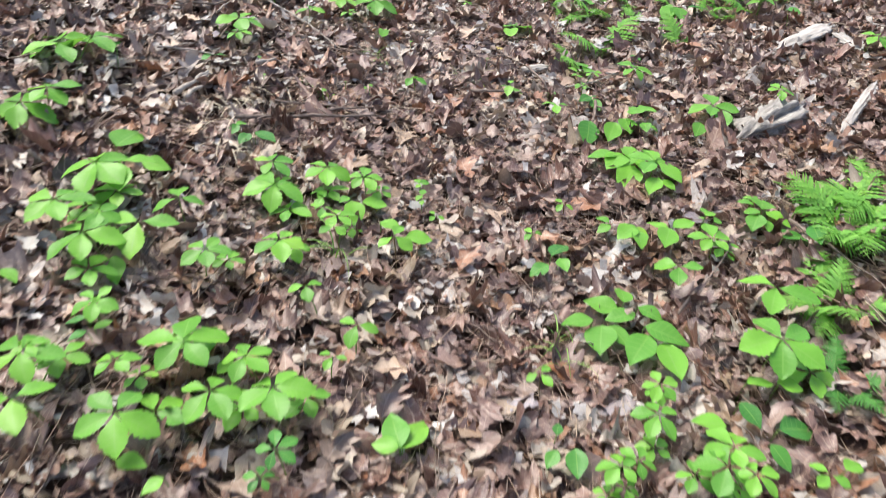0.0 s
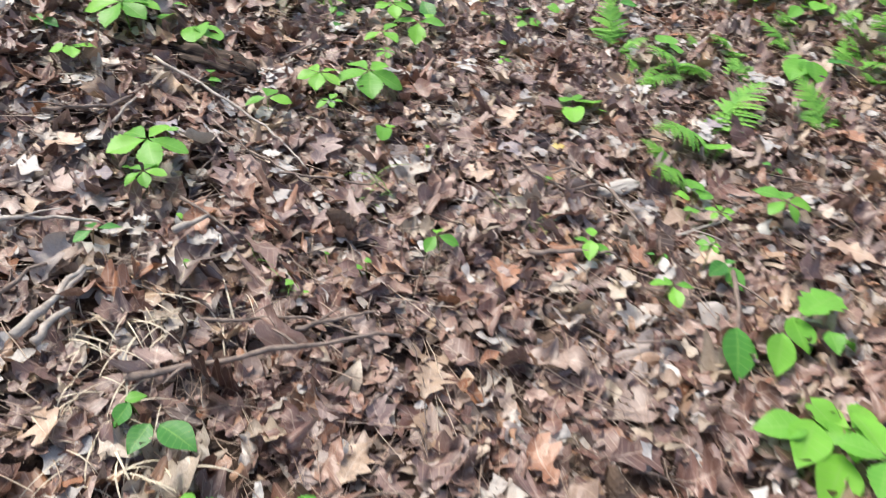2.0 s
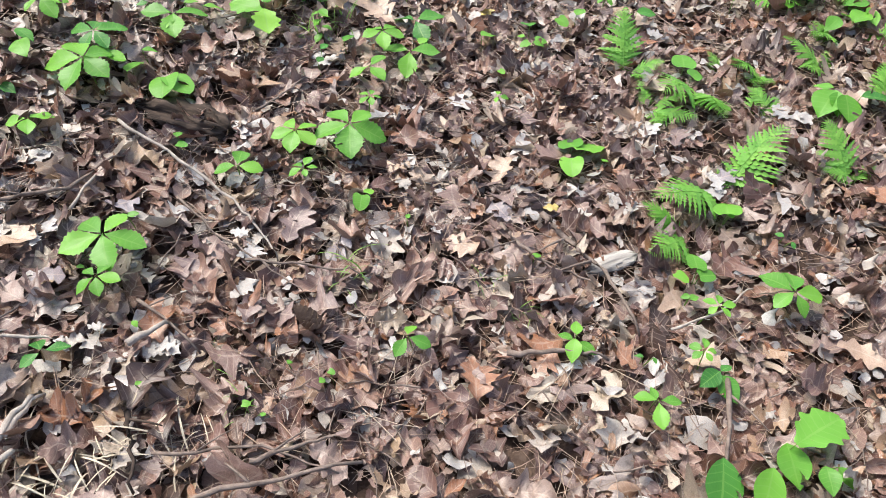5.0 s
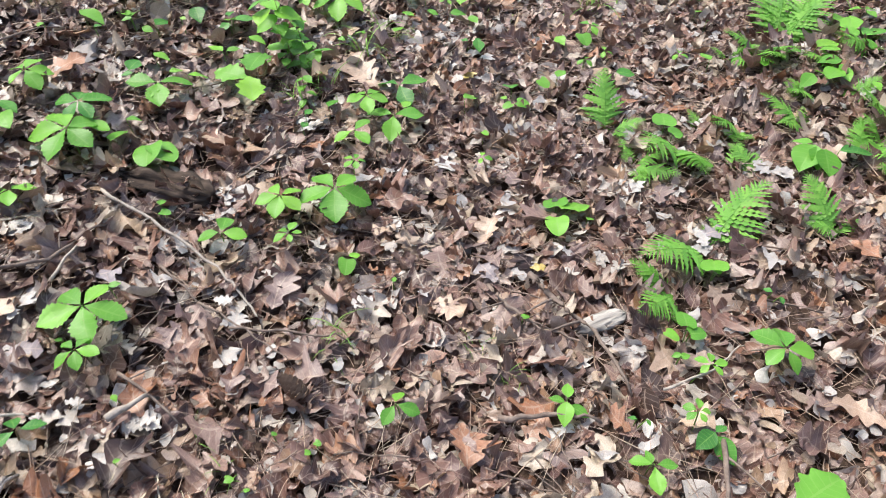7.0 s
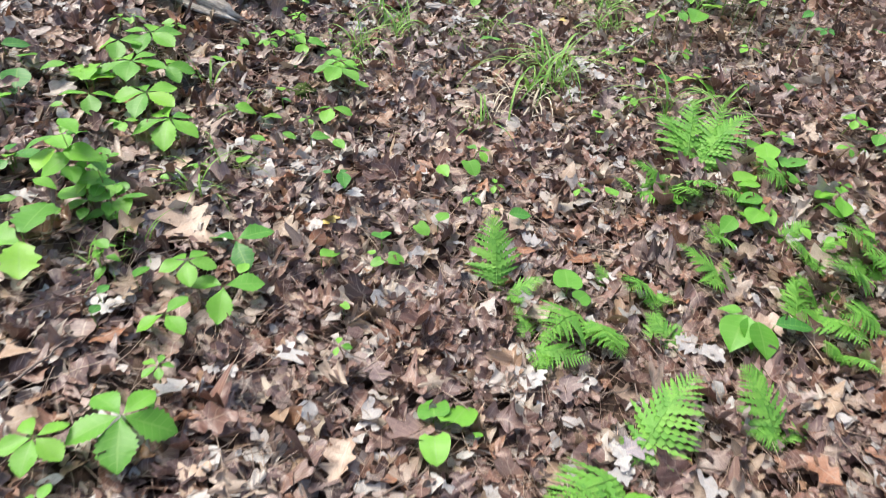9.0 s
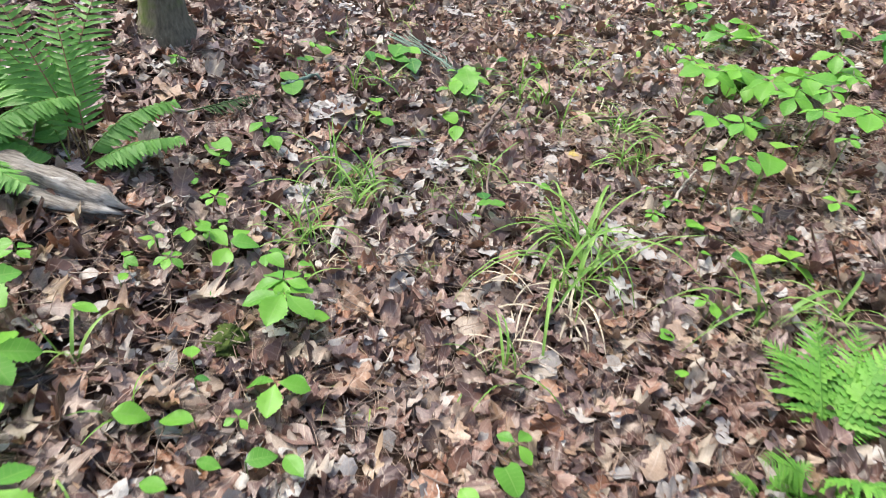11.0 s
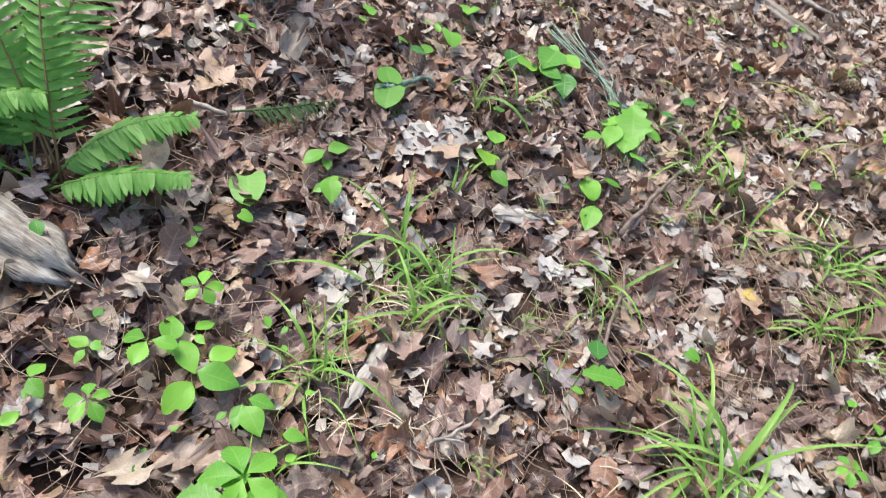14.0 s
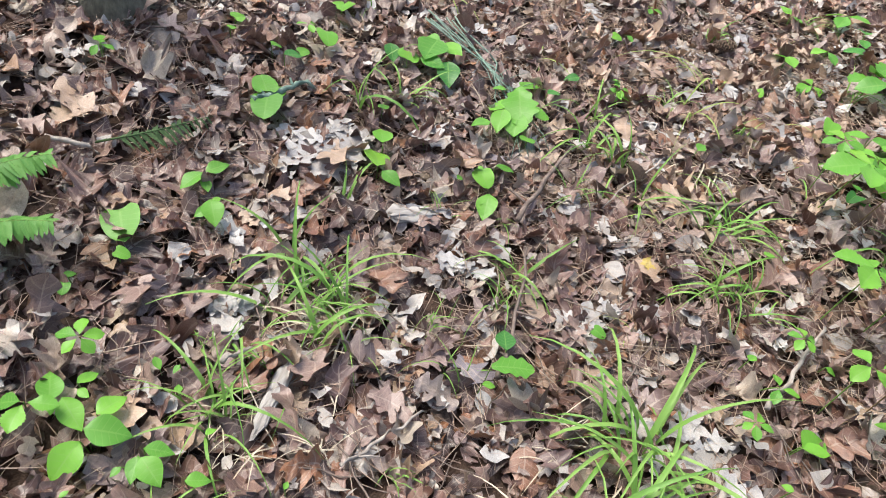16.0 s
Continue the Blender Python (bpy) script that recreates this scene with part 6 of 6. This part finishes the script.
for made in (scatter("leaf_litter", 2600, X_ALL, (-2.6, -1.3), (0.058, 0.118), (-0.010, 0.022), DEAD[:19], 31, 0.32, LITTER, 0.07),
             scatter("leaf_scraps", 2600, X_ALL, (-2.6, -1.3), (0.016, 0.05), (-0.002, 0.026), SCRAPS, 32, 0.45, LITTER)):
    tagged(made, "brown dead oak leaves covering the start of the way", "leaf litter", kind="stuff")
needle = ([(-0.008, 0, 0), (0.008, 0, 0), (0.0, 0, 0.013), (-0.008 + 0.04, 0.5, 0), (0.008 + 0.04, 0.5, 0), (0.04, 0.5, 0.013), (-0.003, 1, 0), (0.003, 1, 0), (0, 1, 0.006)],
          [(0, 1, 4, 3), (1, 2, 5, 4), (2, 0, 3, 5), (3, 4, 7, 6), (4, 5, 8, 7), (5, 3, 6, 8)], [(0.5, 0.5)] * 9)
tagged(scatter("pine_needles", 20000, X_ALL, Y_ALL, (0.05, 0.14), (0.008, 0.034), [needle], 3, 0.12, NEEDLE, 0.0), "thin reddish-brown fallen pine needles", "pine needles", kind="stuff")
twiglet = ([(0.012 * math.cos(a) + 0.06 * math.sin(3 * k), 0.25 * k, 0.012 * math.sin(a)) for k in range(5) for a in (0, 1.57, 3.14, 4.71)],
           [(4 * k + i, 4 * k + (i + 1) % 4, 4 * k + 4 + (i + 1) % 4, 4 * k + 4 + i) for k in range(4) for i in range(4)], [(0.5, 0.5)] * 20)
tagged(scatter("twig_litter", 2600, X_ALL, Y_ALL, (0.05, 0.18), (0.012, 0.034), [twiglet], 7, 0.08, TWIG, 0.0), "fine brown twigs scattered over dead leaves", "twigs", kind="stuff")
tagged(scatter("dry_stalk_litter", 1800, X_ALL, Y_ALL, (0.08, 0.24), (0.014, 0.036), [([(0.45 * a, b, 0.45 * c) for a, b, c in twiglet[0]], twiglet[1], twiglet[2])], 8, 0.08, DRY_STALK, 0.0), "thin straw-coloured dry stalks over dead leaves", "dry stalks", kind="stuff")
tagged(scatter("leaf_litter", 13000, (-8.5, 9.5), (-7.5, 14), (0.06, 0.13), (-0.01, 0.02), DEAD[14:19], 11, 0.3, LITTER, 0.07, True), "brown dead leaves thinning out beside the way", "leaf litter", kind="stuff")
tagged(scatter("leaf_scraps", 13000, (-8.5, 9.5), (-7.5, 14), (0.03, 0.08), (-0.005, 0.02), SCRAPS, 12, 0.4, LITTER, 0.07, True), "torn brown leaf scraps beside the way", "leaf litter", kind="stuff")
tagged(scatter("dry_stalk_litter", 5500, (0.2, 2.7), (4.0, 7.2), (0.05, 0.16), (0.014, 0.038), [needle], 9, 0.10, DRY_STALK, 0.0), "pale straw and dry needles over dead leaves", "dry stalks", kind="stuff")
tagged(scatter("bleached_leaf_scraps", 900, (0.6, 3.0), (4.8, 7.2), (0.03, 0.08), (0.012, 0.03), DEAD[14:], 16, 0.3, PALE), "bleached leaf scraps and straw over dead leaves", "leaf litter", kind="stuff")
tagged(scatter("tan_leaf_litter", 700, (0.4, 3.0), (4.6, 7.2), (0.05, 0.10), (0.010, 0.026), DEAD[:14], 17, 0.25, TAN, 0.06), "dry tan oak leaves on top of the litter", "leaf litter", kind="stuff")


DEAD_MESH = {}


def top_leaf(x, y, size, material):
    """One whole dry leaf on top of the litter, a piece of the ground's cover."""
    r = rng_at(x, y)
    k = r.randrange(14)
    key = (material.name, k)
    if key not in DEAD_MESH:
        p, f, uv = DEAD[k]
        DEAD_MESH[key] = mesh_of("leaf", [(a, b - 0.5, c) for a, b, c in p], f, material, uv)
    ob = new("leaf", DEAD_MESH[key])
    ob.parent = ground
    ob.matrix_basis = Matrix.Translation((x, y, ground_z(x, y) + 0.030)) @ Euler((r.uniform(-0.15, 0.15), r.uniform(-0.15, 0.15), r.uniform(0, 6.28))).to_matrix().to_4x4() @ Matrix.Diagonal((size * r.uniform(0.9, 1.2), size, size * (0.4 if material is PALE else 0.6), 1))
    return ob


# brown leaves beside the way
rest = random.Random(9)
for _ in range(92):
    top_leaf(rest.uniform(-0.9, 1.4), rest.uniform(-0.6, 5.2), rest.uniform(0.08, 0.12), rest.choice((LITTER, LITTER, LITTER, MAUVE, TAN, RUST, GREY)))


# ---- single leaves lying on top of the litter ----
top_leaf(-0.265, 4.594, 0.085, PALE)
top_leaf(-0.128, 4.611, 0.126, PALE)
top_leaf(-0.247, 4.590, 0.124, PALE)
top_leaf(-0.199, 4.584, 0.116, PALE)
top_leaf(-0.139, 4.562, 0.097, PALE)
top_leaf(-0.124, 4.641, 0.077, PALE)
top_leaf(-0.196, 4.657, 0.081, PALE)
top_leaf(-0.258, 3.924, 0.072, PALE)
top_leaf(-0.247, 3.925, 0.076, PALE)
top_leaf(-0.292, 3.967, 0.049, PALE)
top_leaf(-0.262, 3.989, 0.067, PALE)
top_leaf(0.773, 3.959, 0.090, PALE)
top_leaf(0.763, 3.931, 0.072, PALE)
top_leaf(0.837, 3.922, 0.072, PALE)
top_leaf(0.801, 3.891, 0.080, PALE)
top_leaf(0.827, 3.867, 0.106, PALE)
top_leaf(0.755, 3.936, 0.095, PALE)
top_leaf(0.759, 3.851, 0.079, PALE)
top_leaf(0.673, 3.928, 0.072, PALE)
top_leaf(0.651, 3.918, 0.054, PALE)
top_leaf(0.619, 3.915, 0.044, PALE)
top_leaf(0.691, 3.850, 0.070, PALE)
top_leaf(0.780, 3.865, 0.049, PALE)
top_leaf(0.767, 3.857, 0.045, PALE)
top_leaf(0.749, 3.806, 0.057, PALE)
top_leaf(0.839, 3.828, 0.079, PALE)
top_leaf(0.530, 4.155, 0.036, PALE)
top_leaf(0.549, 4.121, 0.054, PALE)
top_leaf(0.570, 4.125, 0.043, PALE)
top_leaf(0.558, 4.087, 0.060, PALE)
top_leaf(-0.537, 4.636, 0.062, PALE)
top_leaf(-0.277, 4.347, 0.082, TAN)
top_leaf(-0.314, 4.237, 0.065, TAN)
top_leaf(-0.332, 4.178, 0.059, PALE)
top_leaf(-0.353, 4.179, 0.036, PALE)
top_leaf(-0.319, 4.149, 0.054, PALE)
top_leaf(-0.356, 4.186, 0.055, PALE)
top_leaf(-0.790, 4.346, 0.097, TAN)
top_leaf(1.237, 4.702, 0.067, PALE)
top_leaf(1.277, 4.761, 0.062, PALE)
top_leaf(1.315, 4.740, 0.051, PALE)
top_leaf(1.296, 4.782, 0.066, PALE)
top_leaf(-0.691, 4.527, 0.070, PALE)
top_leaf(0.092, 3.963, 0.060, PALE)
top_leaf(-0.277, 5.025, 0.103, TAN)
top_leaf(0.408, 5.519, 0.121, TAN)
top_leaf(0.134, 5.423, 0.097, PALE)
top_leaf(0.102, 4.403, 0.085, MAUVE)
top_leaf(-0.196, 4.431, 0.085, MAUVE)
top_leaf(-0.015, 4.161, 0.077, MAUVE)
top_leaf(-0.339, 3.968, 0.104, MAUVE)
top_leaf(-0.453, 3.952, 0.102, MAUVE)
top_leaf(-0.055, 3.887, 0.103, MAUVE)
top_leaf(0.113, 3.852, 0.102, MAUVE)
top_leaf(0.179, 3.988, 0.097, MAUVE)
top_leaf(-0.827, 4.264, 0.087, MAUVE)
top_leaf(-0.730, 4.814, 0.093, MAUVE)
top_leaf(1.186, 4.600, 0.047, PALE)
top_leaf(1.155, 4.585, 0.050, PALE)
top_leaf(1.133, 4.610, 0.071, PALE)
top_leaf(1.132, 4.576, 0.054, PALE)
top_leaf(0.973, 4.252, 0.038, PALE)
top_leaf(1.025, 4.221, 0.044, PALE)
top_leaf(0.996, 4.224, 0.036, PALE)
top_leaf(1.020, 4.223, 0.055, PALE)
top_leaf(0.669, 5.013, 0.105, TAN)
top_leaf(0.711, 4.420, 0.058, YELLOW)
top_leaf(-0.242, 3.342, 0.070, PALE)
top_leaf(-0.477, 2.598, 0.061, PALE)
top_leaf(-0.459, 2.620, 0.037, PALE)
top_leaf(-0.461, 2.561, 0.059, PALE)
top_leaf(-0.482, 2.585, 0.059, PALE)
top_leaf(-0.566, 2.578, 0.064, PALE)
top_leaf(-0.602, 2.618, 0.044, PALE)
top_leaf(-0.598, 2.612, 0.058, PALE)
top_leaf(-0.582, 2.589, 0.058, PALE)
top_leaf(0.547, 2.603, 0.062, PALE)
top_leaf(0.543, 2.665, 0.054, PALE)
top_leaf(0.548, 2.673, 0.078, PALE)
top_leaf(0.577, 2.612, 0.073, PALE)
top_leaf(0.736, 3.771, 0.103, PALE)
top_leaf(0.730, 3.660, 0.096, PALE)
top_leaf(1.967, 5.468, 0.132, PALE)
top_leaf(1.884, 5.437, 0.102, PALE)
top_leaf(1.971, 5.335, 0.086, PALE)
top_leaf(1.905, 5.408, 0.090, PALE)
top_leaf(-0.008, 3.280, 0.053, PALE)
top_leaf(-0.026, 2.720, 0.068, PALE)
top_leaf(1.465, 4.258, 0.158, TAN)
top_leaf(0.847, 3.809, 0.080, PALE)
top_leaf(0.176, 2.940, 0.088, RUST)
top_leaf(-0.354, 2.737, 0.065, PALE)
top_leaf(-0.243, 2.789, 0.055, PALE)
top_leaf(-0.249, 2.779, 0.044, PALE)
top_leaf(-0.227, 2.778, 0.055, PALE)
top_leaf(-0.243, 2.791, 0.037, PALE)
top_leaf(0.366, 2.722, 0.080, MAUVE)
top_leaf(0.462, 2.562, 0.062, PALE)
top_leaf(0.615, 2.865, 0.072, PALE)
top_leaf(-0.081, 2.549, 0.060, YELLOW)
top_leaf(-0.634, 1.606, 0.077, PALE)
top_leaf(-0.231, 1.856, 0.059, PALE)
top_leaf(-0.171, 1.917, 0.044, PALE)
top_leaf(-0.227, 1.855, 0.047, PALE)
top_leaf(-0.217, 1.909, 0.043, PALE)
top_leaf(0.179, 1.859, 0.087, PALE)
top_leaf(0.681, 2.055, 0.100, PALE)
top_leaf(0.547, 2.021, 0.089, PALE)
top_leaf(0.651, 2.012, 0.072, PALE)
top_leaf(0.565, 2.042, 0.067, PALE)
top_leaf(0.484, 1.704, 0.058, PALE)
top_leaf(0.477, 1.677, 0.045, PALE)
top_leaf(0.530, 1.686, 0.065, PALE)
top_leaf(0.532, 1.683, 0.053, PALE)
top_leaf(-0.058, 2.010, 0.084, PALE)
top_leaf(-0.126, 1.581, 0.058, PALE)
top_leaf(-0.147, 1.353, 0.067, PALE)
top_leaf(-1.045, 1.228, 0.061, PALE)
top_leaf(-1.016, 1.260, 0.056, PALE)
top_leaf(-1.023, 1.239, 0.053, PALE)
top_leaf(-1.030, 1.261, 0.052, PALE)
top_leaf(-0.919, 1.008, 0.110, TAN)
top_leaf(-0.443, 1.180, 0.041, PALE)
top_leaf(-0.431, 1.239, 0.056, PALE)
top_leaf(-0.427, 1.195, 0.070, PALE)
top_leaf(-0.481, 1.241, 0.052, PALE)
top_leaf(-0.557, 2.037, 0.056, PALE)
top_leaf(-0.503, 2.022, 0.050, PALE)
top_leaf(-0.504, 2.040, 0.064, PALE)
top_leaf(-0.524, 2.010, 0.066, PALE)
top_leaf(0.592, 1.380, 0.058, PALE)
top_leaf(-0.456, 2.410, 0.221, TAN)
top_leaf(-0.913, 1.933, 0.086, GREY)
top_leaf(-0.473, 1.944, 0.108, RUST)
top_leaf(-0.874, 1.073, 0.036, PALE)
top_leaf(-0.898, 1.021, 0.046, PALE)
top_leaf(-0.840, 1.067, 0.040, PALE)
top_leaf(-0.880, 1.073, 0.043, PALE)
top_leaf(-0.704, 0.796, 0.040, PALE)
top_leaf(-0.646, 0.824, 0.059, PALE)
top_leaf(-0.653, 0.860, 0.037, PALE)
top_leaf(-0.682, 0.806, 0.059, PALE)
top_leaf(-0.508, 0.878, 0.054, PALE)
top_leaf(-0.491, 0.886, 0.052, PALE)
top_leaf(-0.485, 0.860, 0.053, PALE)
top_leaf(-0.517, 0.848, 0.054, PALE)
top_leaf(0.888, 1.834, 0.089, TAN)
top_leaf(0.963, 1.777, 0.075, PALE)
top_leaf(-1.259, 1.880, 0.138, RUST)
top_leaf(-0.548, 0.905, 0.100, RUST)
top_leaf(-0.309, 1.039, 0.106, MAUVE)
top_leaf(-0.525, 1.152, 0.136, MAUVE)
top_leaf(-0.523, 1.088, 0.121, MAUVE)
top_leaf(-0.208, 1.085, 0.107, MAUVE)
top_leaf(-0.367, 1.316, 0.119, MAUVE)
top_leaf(-0.240, 1.323, 0.106, GREY)
top_leaf(0.071, 1.418, 0.095, MAUVE)
top_leaf(0.450, 1.550, 0.083, MAUVE)
top_leaf(0.304, 1.620, 0.049, YELLOW)
top_leaf(0.237, 1.481, 0.069, TAN)
top_leaf(0.355, 1.105, 0.093, RUST)
top_leaf(0.546, 1.146, 0.070, RUST)
top_leaf(-0.823, 0.942, 0.102, GREY)
top_leaf(0.734, 1.182, 0.092, TAN)
top_leaf(0.765, 1.789, 0.059, PALE)
top_leaf(0.764, 1.852, 0.066, PALE)
top_leaf(0.778, 1.814, 0.050, PALE)
top_leaf(0.778, 1.837, 0.072, PALE)
top_leaf(0.541, 2.326, 0.090, PALE)
top_leaf(1.038, 2.191, 0.076, PALE)
top_leaf(1.053, 2.188, 0.058, PALE)
top_leaf(0.986, 2.229, 0.060, PALE)
top_leaf(0.976, 2.212, 0.069, PALE)
top_leaf(-0.368, 1.703, 0.077, PALE)
top_leaf(-0.645, 1.816, 0.096, TAN)
top_leaf(-0.771, 1.209, 0.076, GREY)
top_leaf(-0.371, 1.034, 0.094, MAUVE)
top_leaf(-0.528, -0.564, 0.038, PALE)
top_leaf(-0.544, -0.615, 0.045, PALE)
top_leaf(-0.504, -0.611, 0.034, PALE)
top_leaf(-0.547, -0.584, 0.057, PALE)
top_leaf(0.331, -0.620, 0.063, PALE)
top_leaf(0.444, -0.000, 0.097, RUST)
top_leaf(0.835, 0.021, 0.089, PALE)
top_leaf(0.946, 0.033, 0.057, PALE)
top_leaf(0.834, 0.024, 0.086, PALE)
top_leaf(0.917, 0.089, 0.057, PALE)
top_leaf(1.312, 0.778, 0.064, PALE)
top_leaf(1.294, 0.768, 0.059, PALE)
top_leaf(1.271, 0.701, 0.074, PALE)
top_leaf(1.389, 0.729, 0.103, PALE)
top_leaf(0.960, 0.509, 0.111, TAN)
top_leaf(0.345, -0.470, 0.081, TAN)
top_leaf(0.496, -0.429, 0.095, MAUVE)
top_leaf(0.603, -0.550, 0.102, MAUVE)
top_leaf(0.675, -0.679, 0.095, MAUVE)
top_leaf(0.262, -0.622, 0.063, TAN)
top_leaf(0.826, -0.502, 0.064, PALE)
top_leaf(-1.152, 0.472, 0.096, PALE)
top_leaf(-0.860, 0.288, 0.073, PALE)
top_leaf(-0.949, 0.880, 0.098, PALE)
top_leaf(-0.555, 0.316, 0.092, TAN)
top_leaf(-0.456, 0.608, 0.072, PALE)
top_leaf(-0.894, -0.122, 0.079, PALE)
top_leaf(-0.751, 0.381, 0.075, PALE)
top_leaf(-0.404, 1.080, 0.082, PALE)
top_leaf(-0.930, 0.555, 0.079, TAN)
top_leaf(-0.658, -0.398, 0.072, PALE)
top_leaf(-1.029, 0.404, 0.085, PALE)
top_leaf(-0.378, 5.377, 0.097, PALE)
top_leaf(0.268, 5.924, 0.110, PALE)
top_leaf(0.066, 4.776, 0.041, PALE)
top_leaf(0.118, 4.744, 0.066, PALE)
top_leaf(0.087, 4.729, 0.051, PALE)
top_leaf(0.036, 4.736, 0.076, PALE)
top_leaf(0.499, 4.588, 0.051, PALE)
top_leaf(0.508, 4.612, 0.040, PALE)
top_leaf(0.475, 4.617, 0.055, PALE)
top_leaf(0.484, 4.587, 0.060, PALE)
top_leaf(0.210, 4.275, 0.037, PALE)
top_leaf(0.168, 4.269, 0.039, PALE)
top_leaf(0.175, 4.297, 0.060, PALE)
top_leaf(0.222, 4.285, 0.063, PALE)
top_leaf(0.559, 4.160, 0.056, PALE)
top_leaf(0.531, 4.151, 0.058, PALE)
top_leaf(0.572, 4.175, 0.049, PALE)
top_leaf(0.582, 4.131, 0.047, PALE)
top_leaf(0.683, 4.507, 0.061, PALE)
top_leaf(0.677, 4.491, 0.066, PALE)
top_leaf(0.673, 4.468, 0.044, PALE)
top_leaf(0.642, 4.473, 0.064, PALE)
top_leaf(0.563, 5.799, 0.095, PALE)
top_leaf(-0.658, 5.172, 0.091, TAN)
top_leaf(-0.188, 4.550, 0.135, TAN)
top_leaf(-0.178, 4.676, 0.049, PALE)
top_leaf(-0.196, 4.661, 0.055, PALE)
top_leaf(-0.214, 4.611, 0.049, PALE)
top_leaf(-0.199, 4.671, 0.069, PALE)
top_leaf(0.066, 4.788, 0.089, PALE)
top_leaf(-0.240, 5.667, 0.066, PALE)
top_leaf(-0.289, 5.658, 0.072, PALE)
top_leaf(-0.274, 5.690, 0.070, PALE)
top_leaf(-0.234, 5.651, 0.086, PALE)
top_leaf(0.350, 5.869, 0.081, PALE)
top_leaf(0.251, 5.947, 0.081, PALE)
top_leaf(0.283, 5.880, 0.103, PALE)
top_leaf(0.258, 5.940, 0.070, PALE)
top_leaf(0.635, 5.862, 0.107, PALE)
top_leaf(0.518, 4.576, 0.046, PALE)
top_leaf(0.514, 4.632, 0.046, PALE)
top_leaf(0.470, 4.611, 0.051, PALE)
top_leaf(0.484, 4.624, 0.044, PALE)
top_leaf(0.596, 4.569, 0.041, PALE)
top_leaf(0.589, 4.519, 0.052, PALE)
top_leaf(0.616, 4.495, 0.041, PALE)
top_leaf(0.591, 4.538, 0.051, PALE)
top_leaf(0.415, 4.195, 0.103, TAN)
top_leaf(0.596, 4.240, 0.060, PALE)
top_leaf(0.538, 4.208, 0.041, PALE)
top_leaf(0.560, 4.211, 0.054, PALE)
top_leaf(0.595, 4.236, 0.052, PALE)
top_leaf(0.912, 5.294, 0.099, PALE)
top_leaf(0.798, 5.403, 0.094, TAN)
top_leaf(1.015, 6.036, 0.109, PALE)
top_leaf(0.363, 4.772, 0.080, TAN)
top_leaf(-0.789, 4.384, 0.127, TAN)
top_leaf(-0.275, 4.003, 0.036, PALE)
top_leaf(-0.293, 3.991, 0.043, PALE)
top_leaf(-0.301, 3.961, 0.057, PALE)
top_leaf(-0.275, 3.986, 0.044, PALE)
top_leaf(0.836, 6.525, 0.123, TAN)
top_leaf(0.710, 4.412, 0.096, TAN)
top_leaf(-1.210, 1.404, 0.078, PALE)
top_leaf(-0.889, 1.076, 0.070, PALE)
top_leaf(-0.872, 0.780, 0.068, TAN)
top_leaf(-0.630, 1.032, 0.069, PALE)
top_leaf(-0.542, 0.752, 0.068, PALE)
top_leaf(-0.398, 1.378, 0.079, PALE)
top_leaf(-0.268, 1.829, 0.082, PALE)
top_leaf(-0.758, 1.823, 0.082, TAN)
top_leaf(0.150, 1.358, 0.062, TAN)
top_leaf(-0.188, 1.009, 0.069, PALE)
top_leaf(-0.261, 4.492, 0.135, PALE)
top_leaf(-0.157, 4.497, 0.124, PALE)
top_leaf(-0.208, 4.536, 0.092, PALE)
top_leaf(-0.171, 4.625, 0.121, PALE)
top_leaf(-0.215, 4.505, 0.129, PALE)
top_leaf(-0.141, 4.654, 0.110, PALE)
top_leaf(-0.171, 4.646, 0.082, PALE)
top_leaf(0.598, 4.252, 0.045, PALE)
top_leaf(0.548, 4.191, 0.055, PALE)
top_leaf(0.592, 4.242, 0.052, PALE)
top_leaf(0.599, 4.239, 0.061, PALE)
top_leaf(0.304, 4.361, 0.090, PALE)
top_leaf(0.275, 4.286, 0.071, PALE)
top_leaf(0.267, 4.320, 0.056, PALE)
top_leaf(0.202, 4.275, 0.059, PALE)
